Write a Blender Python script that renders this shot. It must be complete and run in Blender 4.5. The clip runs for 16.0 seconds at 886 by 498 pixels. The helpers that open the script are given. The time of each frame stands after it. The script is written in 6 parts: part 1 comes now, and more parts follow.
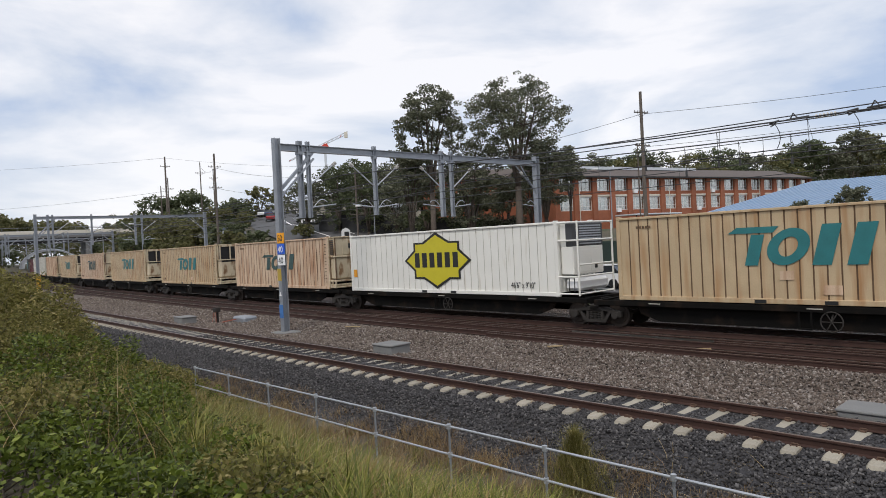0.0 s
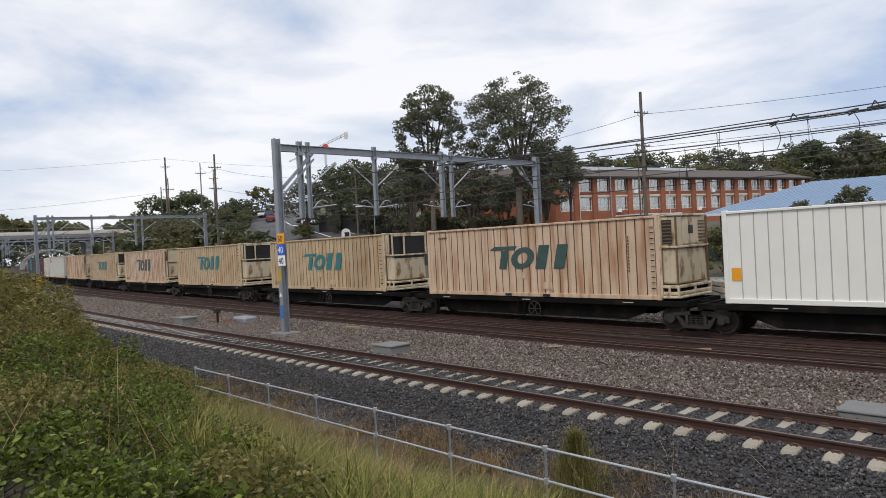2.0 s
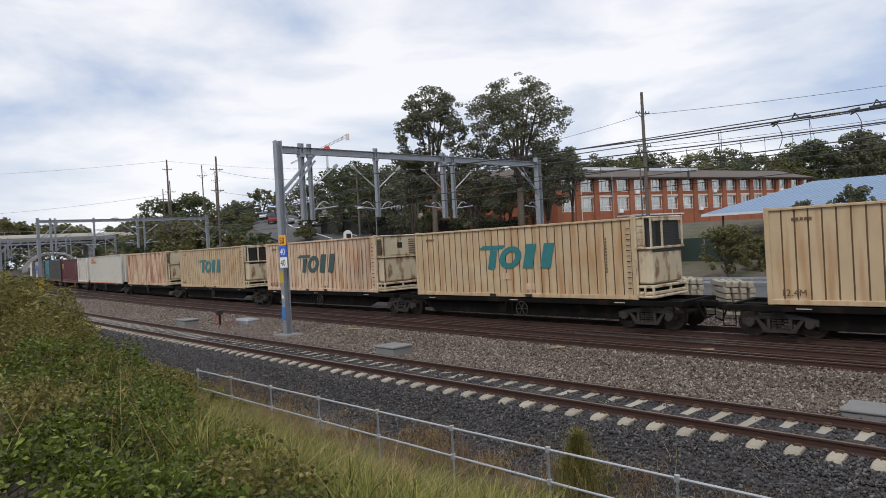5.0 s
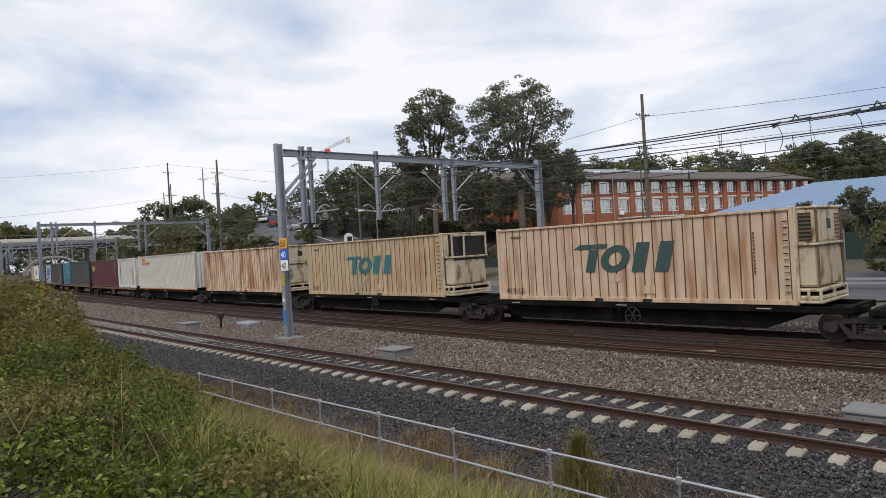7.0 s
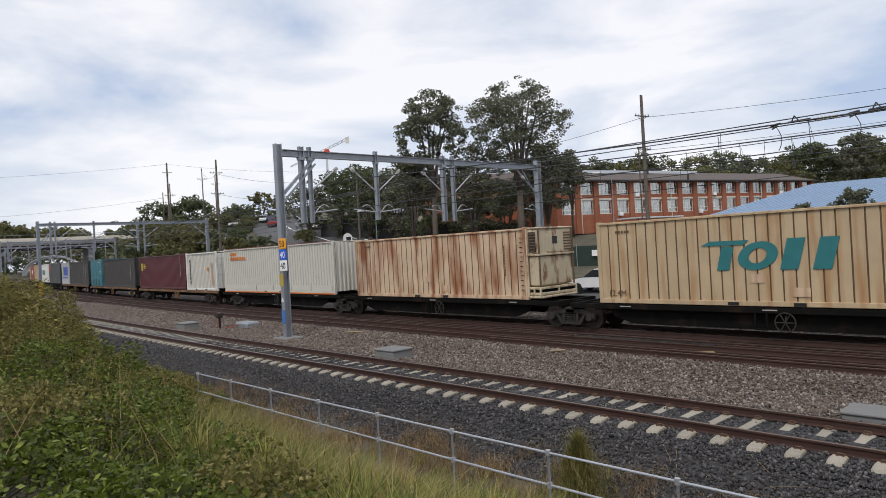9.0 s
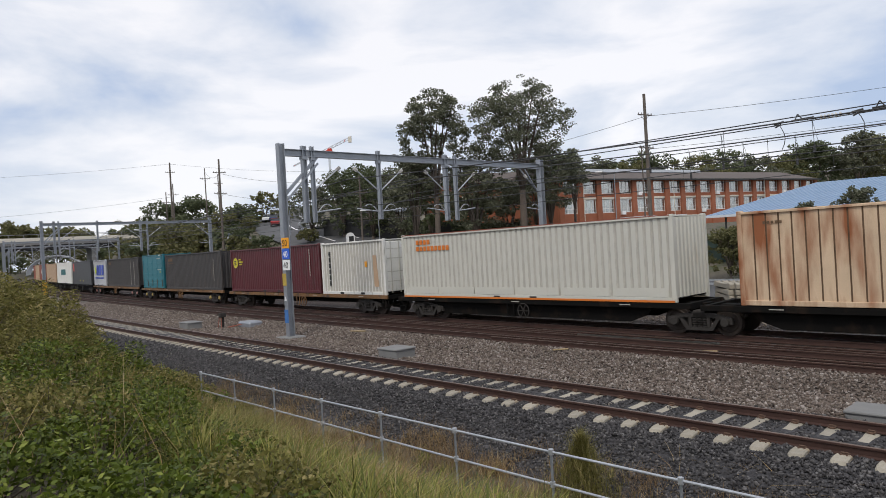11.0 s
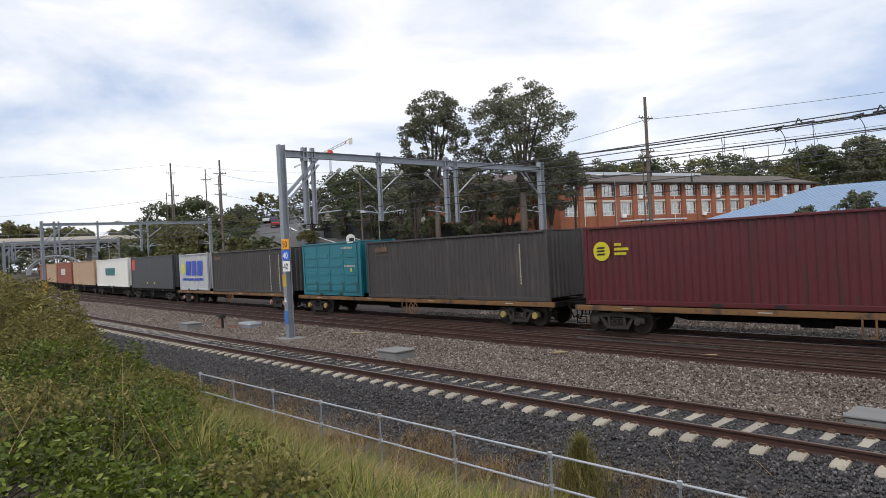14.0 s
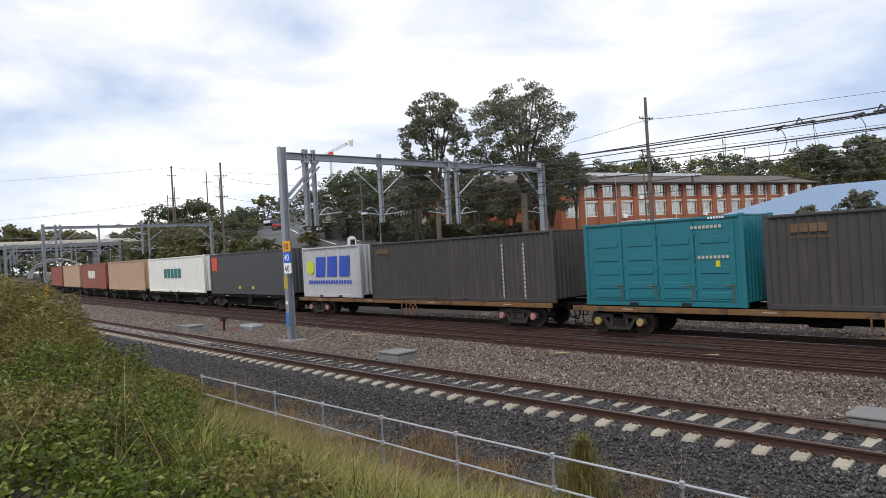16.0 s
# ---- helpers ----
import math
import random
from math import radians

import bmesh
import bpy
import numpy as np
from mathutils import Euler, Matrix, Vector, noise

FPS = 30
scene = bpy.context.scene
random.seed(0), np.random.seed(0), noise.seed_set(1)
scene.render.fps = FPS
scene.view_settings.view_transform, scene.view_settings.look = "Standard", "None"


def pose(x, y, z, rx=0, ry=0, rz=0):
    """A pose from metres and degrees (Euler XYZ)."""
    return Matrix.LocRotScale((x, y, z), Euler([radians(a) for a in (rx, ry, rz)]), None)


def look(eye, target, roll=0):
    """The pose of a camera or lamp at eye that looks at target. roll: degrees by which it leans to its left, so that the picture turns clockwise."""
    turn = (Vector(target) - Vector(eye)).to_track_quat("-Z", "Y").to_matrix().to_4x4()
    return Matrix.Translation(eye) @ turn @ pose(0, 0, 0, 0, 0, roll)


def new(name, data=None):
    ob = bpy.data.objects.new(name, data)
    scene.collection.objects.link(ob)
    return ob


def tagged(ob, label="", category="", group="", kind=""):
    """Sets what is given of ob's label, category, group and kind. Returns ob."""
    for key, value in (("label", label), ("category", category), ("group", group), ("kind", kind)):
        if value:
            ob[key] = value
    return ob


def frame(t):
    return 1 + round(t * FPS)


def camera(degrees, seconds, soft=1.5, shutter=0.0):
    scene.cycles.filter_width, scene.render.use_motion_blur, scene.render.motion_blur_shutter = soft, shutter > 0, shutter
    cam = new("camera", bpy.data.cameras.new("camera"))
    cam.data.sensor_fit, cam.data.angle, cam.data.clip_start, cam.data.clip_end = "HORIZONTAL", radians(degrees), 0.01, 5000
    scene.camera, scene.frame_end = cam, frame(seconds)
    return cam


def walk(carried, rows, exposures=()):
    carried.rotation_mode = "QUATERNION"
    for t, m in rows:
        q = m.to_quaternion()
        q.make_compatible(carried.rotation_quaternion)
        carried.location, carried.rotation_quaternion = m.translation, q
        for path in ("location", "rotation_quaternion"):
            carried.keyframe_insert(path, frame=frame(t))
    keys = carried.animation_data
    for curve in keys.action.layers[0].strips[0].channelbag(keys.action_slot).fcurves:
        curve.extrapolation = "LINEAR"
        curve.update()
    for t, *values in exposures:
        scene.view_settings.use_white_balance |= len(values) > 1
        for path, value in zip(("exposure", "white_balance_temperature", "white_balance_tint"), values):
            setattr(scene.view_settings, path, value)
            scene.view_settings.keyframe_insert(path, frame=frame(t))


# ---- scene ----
cam = camera(66.31, 16.0, soft=0.9)
EYE = Vector((0.0, 0.0, 3.42))


def aim(pitch, yaw, roll):
    """The camera's pose from its tilt, its turn to the left and its lean, in degrees."""
    p, w = radians(pitch), radians(yaw)
    way = Vector((-math.sin(w) * math.cos(p), math.cos(w) * math.cos(p), math.sin(p)))
    return look(EYE, EYE + way, roll)


walk(cam, [(t, aim(p, w, r)) for t, p, w, r in (
    (0, -0.543, 0.003, -2.925), (0.5, -0.538, 0.011, -2.993), (1, -0.53, 0.015, -3.032), (1.5, -0.531, 0.011, -2.986),
    (2, -0.508, 0.015, -2.965), (2.5, -0.493, 0.03, -2.971), (3, -0.493, 0.059, -3.068), (3.5, -0.496, 0.077, -3.091),
    (4, -0.489, 0.095, -3.117), (6.5, -0.216, 0.229, -3.339), (7, -0.184, 0.219, -3.369), (7.5, -0.177, 0.201, -3.355),
    (8, -0.18, 0.156, -3.254), (8.5, -0.157, 0.139, -3.218), (9, -0.148, 0.142, -3.25), (11.5, -0.224, 0.396, -3.326),
    (12, -0.246, 0.396, -3.325), (12.5, -0.262, 0.395, -3.294), (13, -0.251, 0.396, -3.232), (13.5, -0.156, 0.37, -3.015),
    (14, -0.025, 0.375, -3.018), (14.5, 0.054, 0.391, -3.138), (15, 0.074, 0.4, -3.229), (15.5, 0.088, 0.448, -3.284),
    (16, 0.092, 0.461, -3.295))], exposures=[(0, 0.0), (12.5, 0.0), (13.2, 0.02), (14.2, 0.17), (16, 0.2)])

# ---- world and sun ----
SUN_EL, SUN_AZ = radians(52), radians(200)          # high, behind the camera, veiled by cloud
world = bpy.data.worlds.new("overcast_sky")
scene.world = world
world.use_nodes = True
nt = world.node_tree
nt.nodes.clear()


def link_nodes(tree, a, out, b, inp):
    tree.links.new(a.outputs[out], b.inputs[inp])


sky = nt.nodes.new("ShaderNodeTexSky")
sky.sky_type = 'NISHITA'
sky.sun_disc = False
sky.sun_elevation, sky.sun_rotation = SUN_EL, SUN_AZ
coord = nt.nodes.new("ShaderNodeTexCoord")
flat = nt.nodes.new("ShaderNodeMapping")
flat.inputs["Scale"].default_value = (1.0, 1.0, 3.2)
link_nodes(nt, coord, "Generated", flat, "Vector")
cloud = nt.nodes.new("ShaderNodeTexNoise")
cloud.inputs["Scale"].default_value, cloud.inputs["Detail"].default_value = 2.3, 7.0
cloud.inputs["Roughness"].default_value, cloud.inputs["Distortion"].default_value = 0.52, 0.35
link_nodes(nt, flat, "Vector", cloud, "Vector")
tone = nt.nodes.new("ShaderNodeValToRGB")
tone.color_ramp.elements[0].position, tone.color_ramp.elements[0].color = 0.36, (0.47, 0.57, 0.77, 1)
tone.color_ramp.elements[1].position, tone.color_ramp.elements[1].color = 0.58, (1.0, 0.99, 1.02, 1)
mid_tone = tone.color_ramp.elements.new(0.46)
mid_tone.color = (0.715, 0.765, 0.87, 1)
link_nodes(nt, cloud, "Fac", tone, "Fac")
bg_cloud = nt.nodes.new("ShaderNodeBackground")
bg_cloud.inputs["Strength"].default_value = 1.03
link_nodes(nt, tone, "Color", bg_cloud, "Color")
bg_sky = nt.nodes.new("ShaderNodeBackground")
bg_sky.inputs["Strength"].default_value = 0.12
link_nodes(nt, sky, "Color", bg_sky, "Color")
mixed = nt.nodes.new("ShaderNodeMixShader")
mixed.inputs["Fac"].default_value = 0.88
link_nodes(nt, bg_sky, "Background", mixed, 1)
link_nodes(nt, bg_cloud, "Background", mixed, 2)
world_out = nt.nodes.new("ShaderNodeOutputWorld")
link_nodes(nt, mixed, "Shader", world_out, "Surface")

sun = new("sun", bpy.data.lights.new("sun", 'SUN'))
sun.data.energy, sun.data.angle, sun.data.color = 1.7, radians(14), (1.0, 0.94, 0.85)
to_sun = Vector((math.sin(SUN_AZ) * math.cos(SUN_EL), math.cos(SUN_AZ) * math.cos(SUN_EL), math.sin(SUN_EL)))
sun.matrix_basis = look(to_sun * 200, (0, 0, 0))


# ---- materials ----
def surface(name, rgb, rough=0.7, metal=0.0, vary=0.18, scale=3.0, fine=40.0, bump=0.15, dist=0.01,
            stain=None, stain_at=0.58, stain_size=(1, 1, 1), stain_soft=0.15, random_tone=0.0, spec=0.5):
    """A painted, stony or wooden surface: two scales of tone, fine relief, stains of their own colour."""
    m = bpy.data.materials.new(name)
    m.use_nodes = True
    t = m.node_tree
    b = t.nodes["Principled BSDF"]
    b.inputs["Roughness"].default_value, b.inputs["Metallic"].default_value = rough, metal
    b.inputs["Specular IOR Level"].default_value = spec
    co = t.nodes.new("ShaderNodeTexCoord")
    big = t.nodes.new("ShaderNodeTexNoise")
    big.inputs["Scale"].default_value, big.inputs["Detail"].default_value = scale, 5
    link_nodes(t, co, "Object", big, "Vector")
    small = t.nodes.new("ShaderNodeTexNoise")
    small.inputs["Scale"].default_value, small.inputs["Detail"].default_value = fine, 3
    link_nodes(t, co, "Object", small, "Vector")
    both = t.nodes.new("ShaderNodeMath")
    both.operation = 'ADD'
    link_nodes(t, big, "Fac", both, 0)
    link_nodes(t, small, "Fac", both, 1)
    spread = t.nodes.new("ShaderNodeMapRange")
    spread.inputs["From Min"].default_value, spread.inputs["From Max"].default_value = 0.65, 1.35
    spread.inputs["To Min"].default_value, spread.inputs["To Max"].default_value = 1 - vary, 1 + vary
    link_nodes(t, both, "Value", spread, "Value")
    value = spread
    if random_tone:
        info = t.nodes.new("ShaderNodeObjectInfo")
        rt = t.nodes.new("ShaderNodeMapRange")
        rt.inputs["To Min"].default_value, rt.inputs["To Max"].default_value = 1 - random_tone, 1 + random_tone
        link_nodes(t, info, "Random", rt, "Value")
        value = t.nodes.new("ShaderNodeMath")
        value.operation = 'MULTIPLY'
        link_nodes(t, spread, "Result", value, 0)
        link_nodes(t, rt, "Result", value, 1)
    col = t.nodes.new("ShaderNodeMix")
    col.data_type, col.blend_type = 'RGBA', 'MULTIPLY'
    col.inputs[0].default_value = 1.0
    col.inputs[6].default_value = (*rgb, 1)
    t.links.new(value.outputs[0], col.inputs[7])
    last = col.outputs[2]
    if stain:
        mp = t.nodes.new("ShaderNodeMapping")
        mp.inputs["Scale"].default_value = stain_size
        link_nodes(t, co, "Object", mp, "Vector")
        sn = t.nodes.new("ShaderNodeTexNoise")
        sn.inputs["Scale"].default_value, sn.inputs["Detail"].default_value = 1.0, 6
        link_nodes(t, mp, "Vector", sn, "Vector")
        sr = t.nodes.new("ShaderNodeMapRange")
        sr.inputs["From Min"].default_value, sr.inputs["From Max"].default_value = stain_at, stain_at + stain_soft
        link_nodes(t, sn, "Fac", sr, "Value")
        sm = t.nodes.new("ShaderNodeMix")
        sm.data_type = 'RGBA'
        link_nodes(t, sr, "Result", sm, 0)
        t.links.new(last, sm.inputs[6])
        sm.inputs[7].default_value = (*stain, 1)
        last = sm.outputs[2]
    t.links.new(last, b.inputs["Base Color"])
    if bump:
        bp = t.nodes.new("ShaderNodeBump")
        bp.inputs["Strength"].default_value, bp.inputs["Distance"].default_value = bump, dist
        link_nodes(t, small, "Fac", bp, "Height")
        link_nodes(t, bp, "Normal", b, "Normal")
    return m


def island_mat(name, colors, rough=0.8, trans=0.0):
    """For joined small pieces: each island takes a tone of its own from the ramp."""
    m = bpy.data.materials.new(name)
    m.use_nodes = True
    t = m.node_tree
    b = t.nodes["Principled BSDF"]
    b.inputs["Roughness"].default_value = rough
    b.inputs["Specular IOR Level"].default_value = 0.25
    g = t.nodes.new("ShaderNodeNewGeometry")
    r = t.nodes.new("ShaderNodeValToRGB")
    while len(r.color_ramp.elements) < len(colors):
        r.color_ramp.elements.new(0.5)
    for i, c in enumerate(colors):
        r.color_ramp.elements[i].position = i / (len(colors) - 1)
        r.color_ramp.elements[i].color = (*c, 1)
    link_nodes(t, g, "Random Per Island", r, "Fac")
    link_nodes(t, r, "Color", b, "Base Color")
    if trans:
        tr = t.nodes.new("ShaderNodeBsdfTranslucent")
        link_nodes(t, r, "Color", tr, "Color")
        mx = t.nodes.new("ShaderNodeMixShader")
        mx.inputs["Fac"].default_value = trans
        link_nodes(t, b, "BSDF", mx, 1)
        link_nodes(t, tr, "BSDF", mx, 2)
        t.links.new(mx.outputs[0], t.nodes["Material Output"].inputs["Surface"])
    return m


def gravel_mat(name, colors, size, relief):
    """Crushed stone: cells of many tones with deep relief."""
    m = bpy.data.materials.new(name)
    m.use_nodes = True
    t = m.node_tree
    b = t.nodes["Principled BSDF"]
    b.inputs["Roughness"].default_value = 0.9
    co = t.nodes.new("ShaderNodeTexCoord")
    v = t.nodes.new("ShaderNodeTexVoronoi")
    v.inputs["Scale"].default_value = 1 / size
    link_nodes(t, co, "Object", v, "Vector")
    r = t.nodes.new("ShaderNodeValToRGB")
    while len(r.color_ramp.elements) < len(colors):
        r.color_ramp.elements.new(0.5)
    for i, c in enumerate(colors):
        r.color_ramp.elements[i].position = i / (len(colors) - 1)
        r.color_ramp.elements[i].color = (*c, 1)
    sep = t.nodes.new("ShaderNodeSeparateColor")
    link_nodes(t, v, "Color", sep, "Color")
    link_nodes(t, sep, "Red", r, "Fac")
    big = t.nodes.new("ShaderNodeTexNoise")
    big.inputs["Scale"].default_value, big.inputs["Detail"].default_value = 0.5, 4
    link_nodes(t, co, "Object", big, "Vector")
    mr = t.nodes.new("ShaderNodeMapRange")
    mr.inputs["From Min"].default_value, mr.inputs["From Max"].default_value = 0.3, 0.7
    mr.inputs["To Min"].default_value, mr.inputs["To Max"].default_value = 0.75, 1.25
    link_nodes(t, big, "Fac", mr, "Value")
    col = t.nodes.new("ShaderNodeMix")
    col.data_type, col.blend_type = 'RGBA', 'MULTIPLY'
    col.inputs[0].default_value = 1.0
    link_nodes(t, r, "Color", col, 6)
    link_nodes(t, mr, "Result", col, 7)
    t.links.new(col.outputs[2], b.inputs["Base Color"])
    bp = t.nodes.new("ShaderNodeBump")
    bp.inputs["Strength"].default_value, bp.inputs["Distance"].default_value = 1.0, relief
    bp.invert = True
    link_nodes(t, v, "Distance", bp, "Height")
    link_nodes(t, bp, "Normal", b, "Normal")
    return m


RUST = (0.22, 0.085, 0.03)
STREAK = (3.2, 3.2, 0.32)
cream = surface("cream_weathered_paint", (0.475, 0.36, 0.222), 0.55, vary=0.18, scale=0.9, stain=(0.37, 0.205, 0.09), stain_at=0.47, stain_size=STREAK, stain_soft=0.24)
nose_paint = surface("off_white_nose_paint", (0.52, 0.44, 0.31), 0.55, vary=0.12, scale=1.5, stain=(0.22, 0.12, 0.055), stain_at=0.53, stain_size=(2.5, 2.5, 1.2), stain_soft=0.12)
cream_pale = surface("pale_weathered_paint", (0.56, 0.415, 0.29), 0.55, vary=0.16, scale=1.0, stain=(0.36, 0.19, 0.10), stain_at=0.46, stain_size=STREAK, stain_soft=0.22)
rusty = surface("rust_stained_paint", (0.58, 0.43, 0.29), 0.65, vary=0.16, scale=1.4, stain=(0.26, 0.085, 0.028), stain_at=0.46, stain_size=(1.6, 1.6, 0.3), stain_soft=0.18)
# Rust streaks and the shade down the corrugations, both put into groove colour.
groove = surface("rust_and_groove_shade", (0.135, 0.082, 0.045), 0.8, vary=0.3, scale=2.0)
# Grey painted in the grooves as their shade; also plain marks and fittings.
groove_pale = surface("groove_shade_and_marks", (0.44, 0.42, 0.37), 0.7, vary=0.15)
white = surface("white_paint", (0.76, 0.75, 0.70), 0.4, vary=0.05, scale=1.0, stain=(0.50, 0.45, 0.36), stain_at=0.64, stain_size=STREAK)
white_dirty = surface("grimy_white_paint", (0.66, 0.65, 0.61), 0.5, vary=0.08, scale=1.5, stain=(0.28, 0.25, 0.2), stain_at=0.62, stain_size=(3, 3, 0.8))
grey_white = surface("light_grey_paint", (0.55, 0.54, 0.48), 0.45, vary=0.06, scale=1.0, stain=(0.42, 0.36, 0.28), stain_at=0.66, stain_size=STREAK)
maroon = surface("maroon_paint", (0.080, 0.010, 0.015), 0.45, vary=0.15, scale=1.0, stain=(0.055, 0.016, 0.015), stain_at=0.55, stain_size=STREAK)
charcoal = surface("charcoal_paint", (0.044, 0.040, 0.039), 0.55, vary=0.18, scale=1.2, stain=(0.09, 0.072, 0.06), stain_at=0.58, stain_size=STREAK)
slate = surface("slate_grey_paint", (0.045, 0.047, 0.05), 0.5, vary=0.1, scale=0.8)
teal = surface("teal_paint", (0.010, 0.145, 0.185), 0.45, vary=0.12, scale=1.0, stain=(0.10, 0.10, 0.08), stain_at=0.68, stain_size=STREAK)
silver_grey = surface("pale_grey_paint", (0.42, 0.43, 0.45), 0.5, vary=0.07)
brown_red = surface("faded_red_paint", (0.26, 0.075, 0.045), 0.6, vary=0.2, scale=1.2)
tan = surface("tan_paint", (0.44, 0.30, 0.19), 0.6, vary=0.15, scale=1.2)
logo_teal = surface("teal_lettering_paint", (0.02, 0.16, 0.17), 0.5, vary=0.15)
logo_dark = surface("faded_dark_green_paint", (0.035, 0.075, 0.07), 0.55, vary=0.2)
black = surface("black_paint", (0.012, 0.012, 0.012), 0.45, vary=0.1)
yellow = surface("lime_yellow_paint", (0.55, 0.48, 0.02), 0.45, vary=0.06)
blue = surface("blue_paint", (0.02, 0.06, 0.42), 0.45, vary=0.08)
lime = surface("lime_paint", (0.5, 0.6, 0.03), 0.5, vary=0.08)
red = surface("red_paint", (0.55, 0.05, 0.025), 0.45, vary=0.08)
orange = surface("orange_paint", (0.62, 0.17, 0.02), 0.5, vary=0.08)
amber = surface("amber_sign_face", (0.78, 0.33, 0.01), 0.4, vary=0.04)
sign_blue = surface("blue_sign_face", (0.02, 0.10, 0.55), 0.4, vary=0.04)
sign_white = surface("white_sign_face", (0.80, 0.80, 0.80), 0.4, vary=0.03)
steel_dark = surface("grimy_black_steel", (0.007, 0.0065, 0.006), 0.85, vary=0.3, spec=0.1, scale=2.0, stain=(0.022, 0.015, 0.011), stain_at=0.55, stain_size=(1.5, 1.5, 1.5))
bogie_steel = surface("dusty_cast_steel", (0.026, 0.022, 0.019), 0.8, vary=0.3, scale=4.0)
wheel_steel = surface("brown_wheel_steel", (0.034, 0.025, 0.020), 0.6, 0.4, vary=0.2)
tread = surface("polished_tread_steel", (0.45, 0.44, 0.42), 0.3, 1.0, vary=0.1)
sill_brown = surface("brown_wagon_paint", (0.17, 0.085, 0.03), 0.7, vary=0.25, scale=2.0, stain=(0.05, 0.035, 0.025), stain_at=0.52, stain_size=(2, 2, 2))
rail_rust = surface("rusted_rail_steel", (0.047, 0.021, 0.015), 0.75, vary=0.2, scale=4.0)
rail_top = surface("worn_rail_head", (0.17, 0.12, 0.095), 0.4, 0.5, vary=0.15)
concrete = surface("pale_concrete", (0.315, 0.285, 0.23), 0.9, vary=0.16, scale=4.0, random_tone=0.12, stain=(0.30, 0.22, 0.14), stain_at=0.6, stain_size=(4, 4, 4))
old_sleeper = surface("rust_stained_sleeper", (0.045, 0.028, 0.021), 0.9, vary=0.25, scale=4.0, random_tone=0.2)
grey_concrete = surface("grey_concrete", (0.185, 0.185, 0.182), 0.85, vary=0.10, scale=2.5, stain=(0.22, 0.21, 0.19), stain_at=0.6, stain_size=(2, 2, 1))
galv = surface("galvanised_steel", (0.30, 0.32, 0.35), 0.5, 0.55, vary=0.14, scale=2.0, fine=25)
galv_light = surface("bright_galvanised_tube", (0.42, 0.44, 0.47), 0.45, 0.5, vary=0.12)
pole_wood = surface("weathered_grey_timber", (0.12, 0.10, 0.085), 0.9, vary=0.25, scale=2.0)
wire_mat = surface("dull_black_wire", (0.035, 0.035, 0.037), 0.6, vary=0.1)
insul = surface("brown_glazed_porcelain", (0.12, 0.10, 0.09), 0.25, vary=0.1)
pale_insul = surface("pale_grey_porcelain", (0.55, 0.53, 0.50), 0.25, vary=0.1)
clip_rust = surface("rusty_spring_steel", (0.10, 0.058, 0.038), 0.8, vary=0.3, scale=8.0)
screen_green = surface("dark_green_mesh_screen", (0.018, 0.035, 0.028), 0.8, vary=0.2, scale=0.8)
brick_mat = surface("red_brick", (0.30, 0.105, 0.055), 0.85, vary=0.2, scale=1.0, fine=14, random_tone=0.08)
stone_lintel = surface("cream_lintel", (0.62, 0.58, 0.50), 0.8, vary=0.08)
roof_tile = surface("brown_roof_tiles", (0.105, 0.085, 0.075), 0.85, vary=0.2, scale=1.0, fine=8)
roof_metal = surface("pale_roof_metal", (0.55, 0.58, 0.62), 0.4, vary=0.05)
blue_roof = surface("blue_metal_roofing", (0.15, 0.24, 0.37), 0.45, vary=0.07, scale=0.4)
window_frame_mat = surface("white_window_frame", (0.7, 0.7, 0.68), 0.5, vary=0.04)
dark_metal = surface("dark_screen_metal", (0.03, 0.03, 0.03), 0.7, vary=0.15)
bark = surface("grey_brown_bark", (0.095, 0.075, 0.06), 0.9, vary=0.35, scale=1.5, fine=12, bump=0.5)
asphalt = surface("grey_asphalt", (0.085, 0.085, 0.088), 0.9, vary=0.15, scale=0.8)
ballast_new = gravel_mat("dark_fresh_ballast", [(0.022, 0.021, 0.023), (0.05, 0.048, 0.052), (0.034, 0.032, 0.035), (0.08, 0.077, 0.08)], 0.055, 0.04)
ballast_old = gravel_mat("brown_grey_ballast", [(0.045, 0.036, 0.031), (0.135, 0.108, 0.091), (0.08, 0.059, 0.049), (0.20, 0.172, 0.15)], 0.055, 0.04)
ballast_rust = gravel_mat("rust_stained_ballast", [(0.016, 0.010, 0.008), (0.034, 0.021, 0.016), (0.024, 0.015, 0.012), (0.06, 0.042, 0.035)], 0.055, 0.04)
soil = surface("dry_grassy_soil", (0.10, 0.085, 0.06), 0.95, vary=0.3, scale=0.7, fine=18, bump=0.6, dist=0.05, stain=(0.055, 0.065, 0.028), stain_at=0.50, stain_size=(0.6, 0.6, 0.6))
stones_new = island_mat("dark_ballast_stones", [(0.016, 0.015, 0.016), (0.078, 0.074, 0.076), (0.04, 0.038, 0.04), (0.16, 0.152, 0.15)], 0.85)
stones_rust = island_mat("rust_stained_stones", [(0.018, 0.010, 0.007), (0.06, 0.035, 0.026), (0.035, 0.02, 0.014), (0.15, 0.115, 0.095)], 0.9)
stones_old = island_mat("brown_ballast_stones", [(0.035, 0.027, 0.023), (0.20, 0.163, 0.138), (0.10, 0.074, 0.06), (0.36, 0.32, 0.29)], 0.9)
gum_leaf = island_mat("gum_leaves", [(0.07, 0.078, 0.05), (0.165, 0.172, 0.11), (0.11, 0.117, 0.075), (0.25, 0.25, 0.175)], 0.45, 0.35)
dark_leaf = island_mat("dark_tree_leaves", [(0.06, 0.076, 0.038), (0.115, 0.135, 0.068), (0.085, 0.10, 0.05), (0.155, 0.17, 0.095)], 0.5, 0.35)
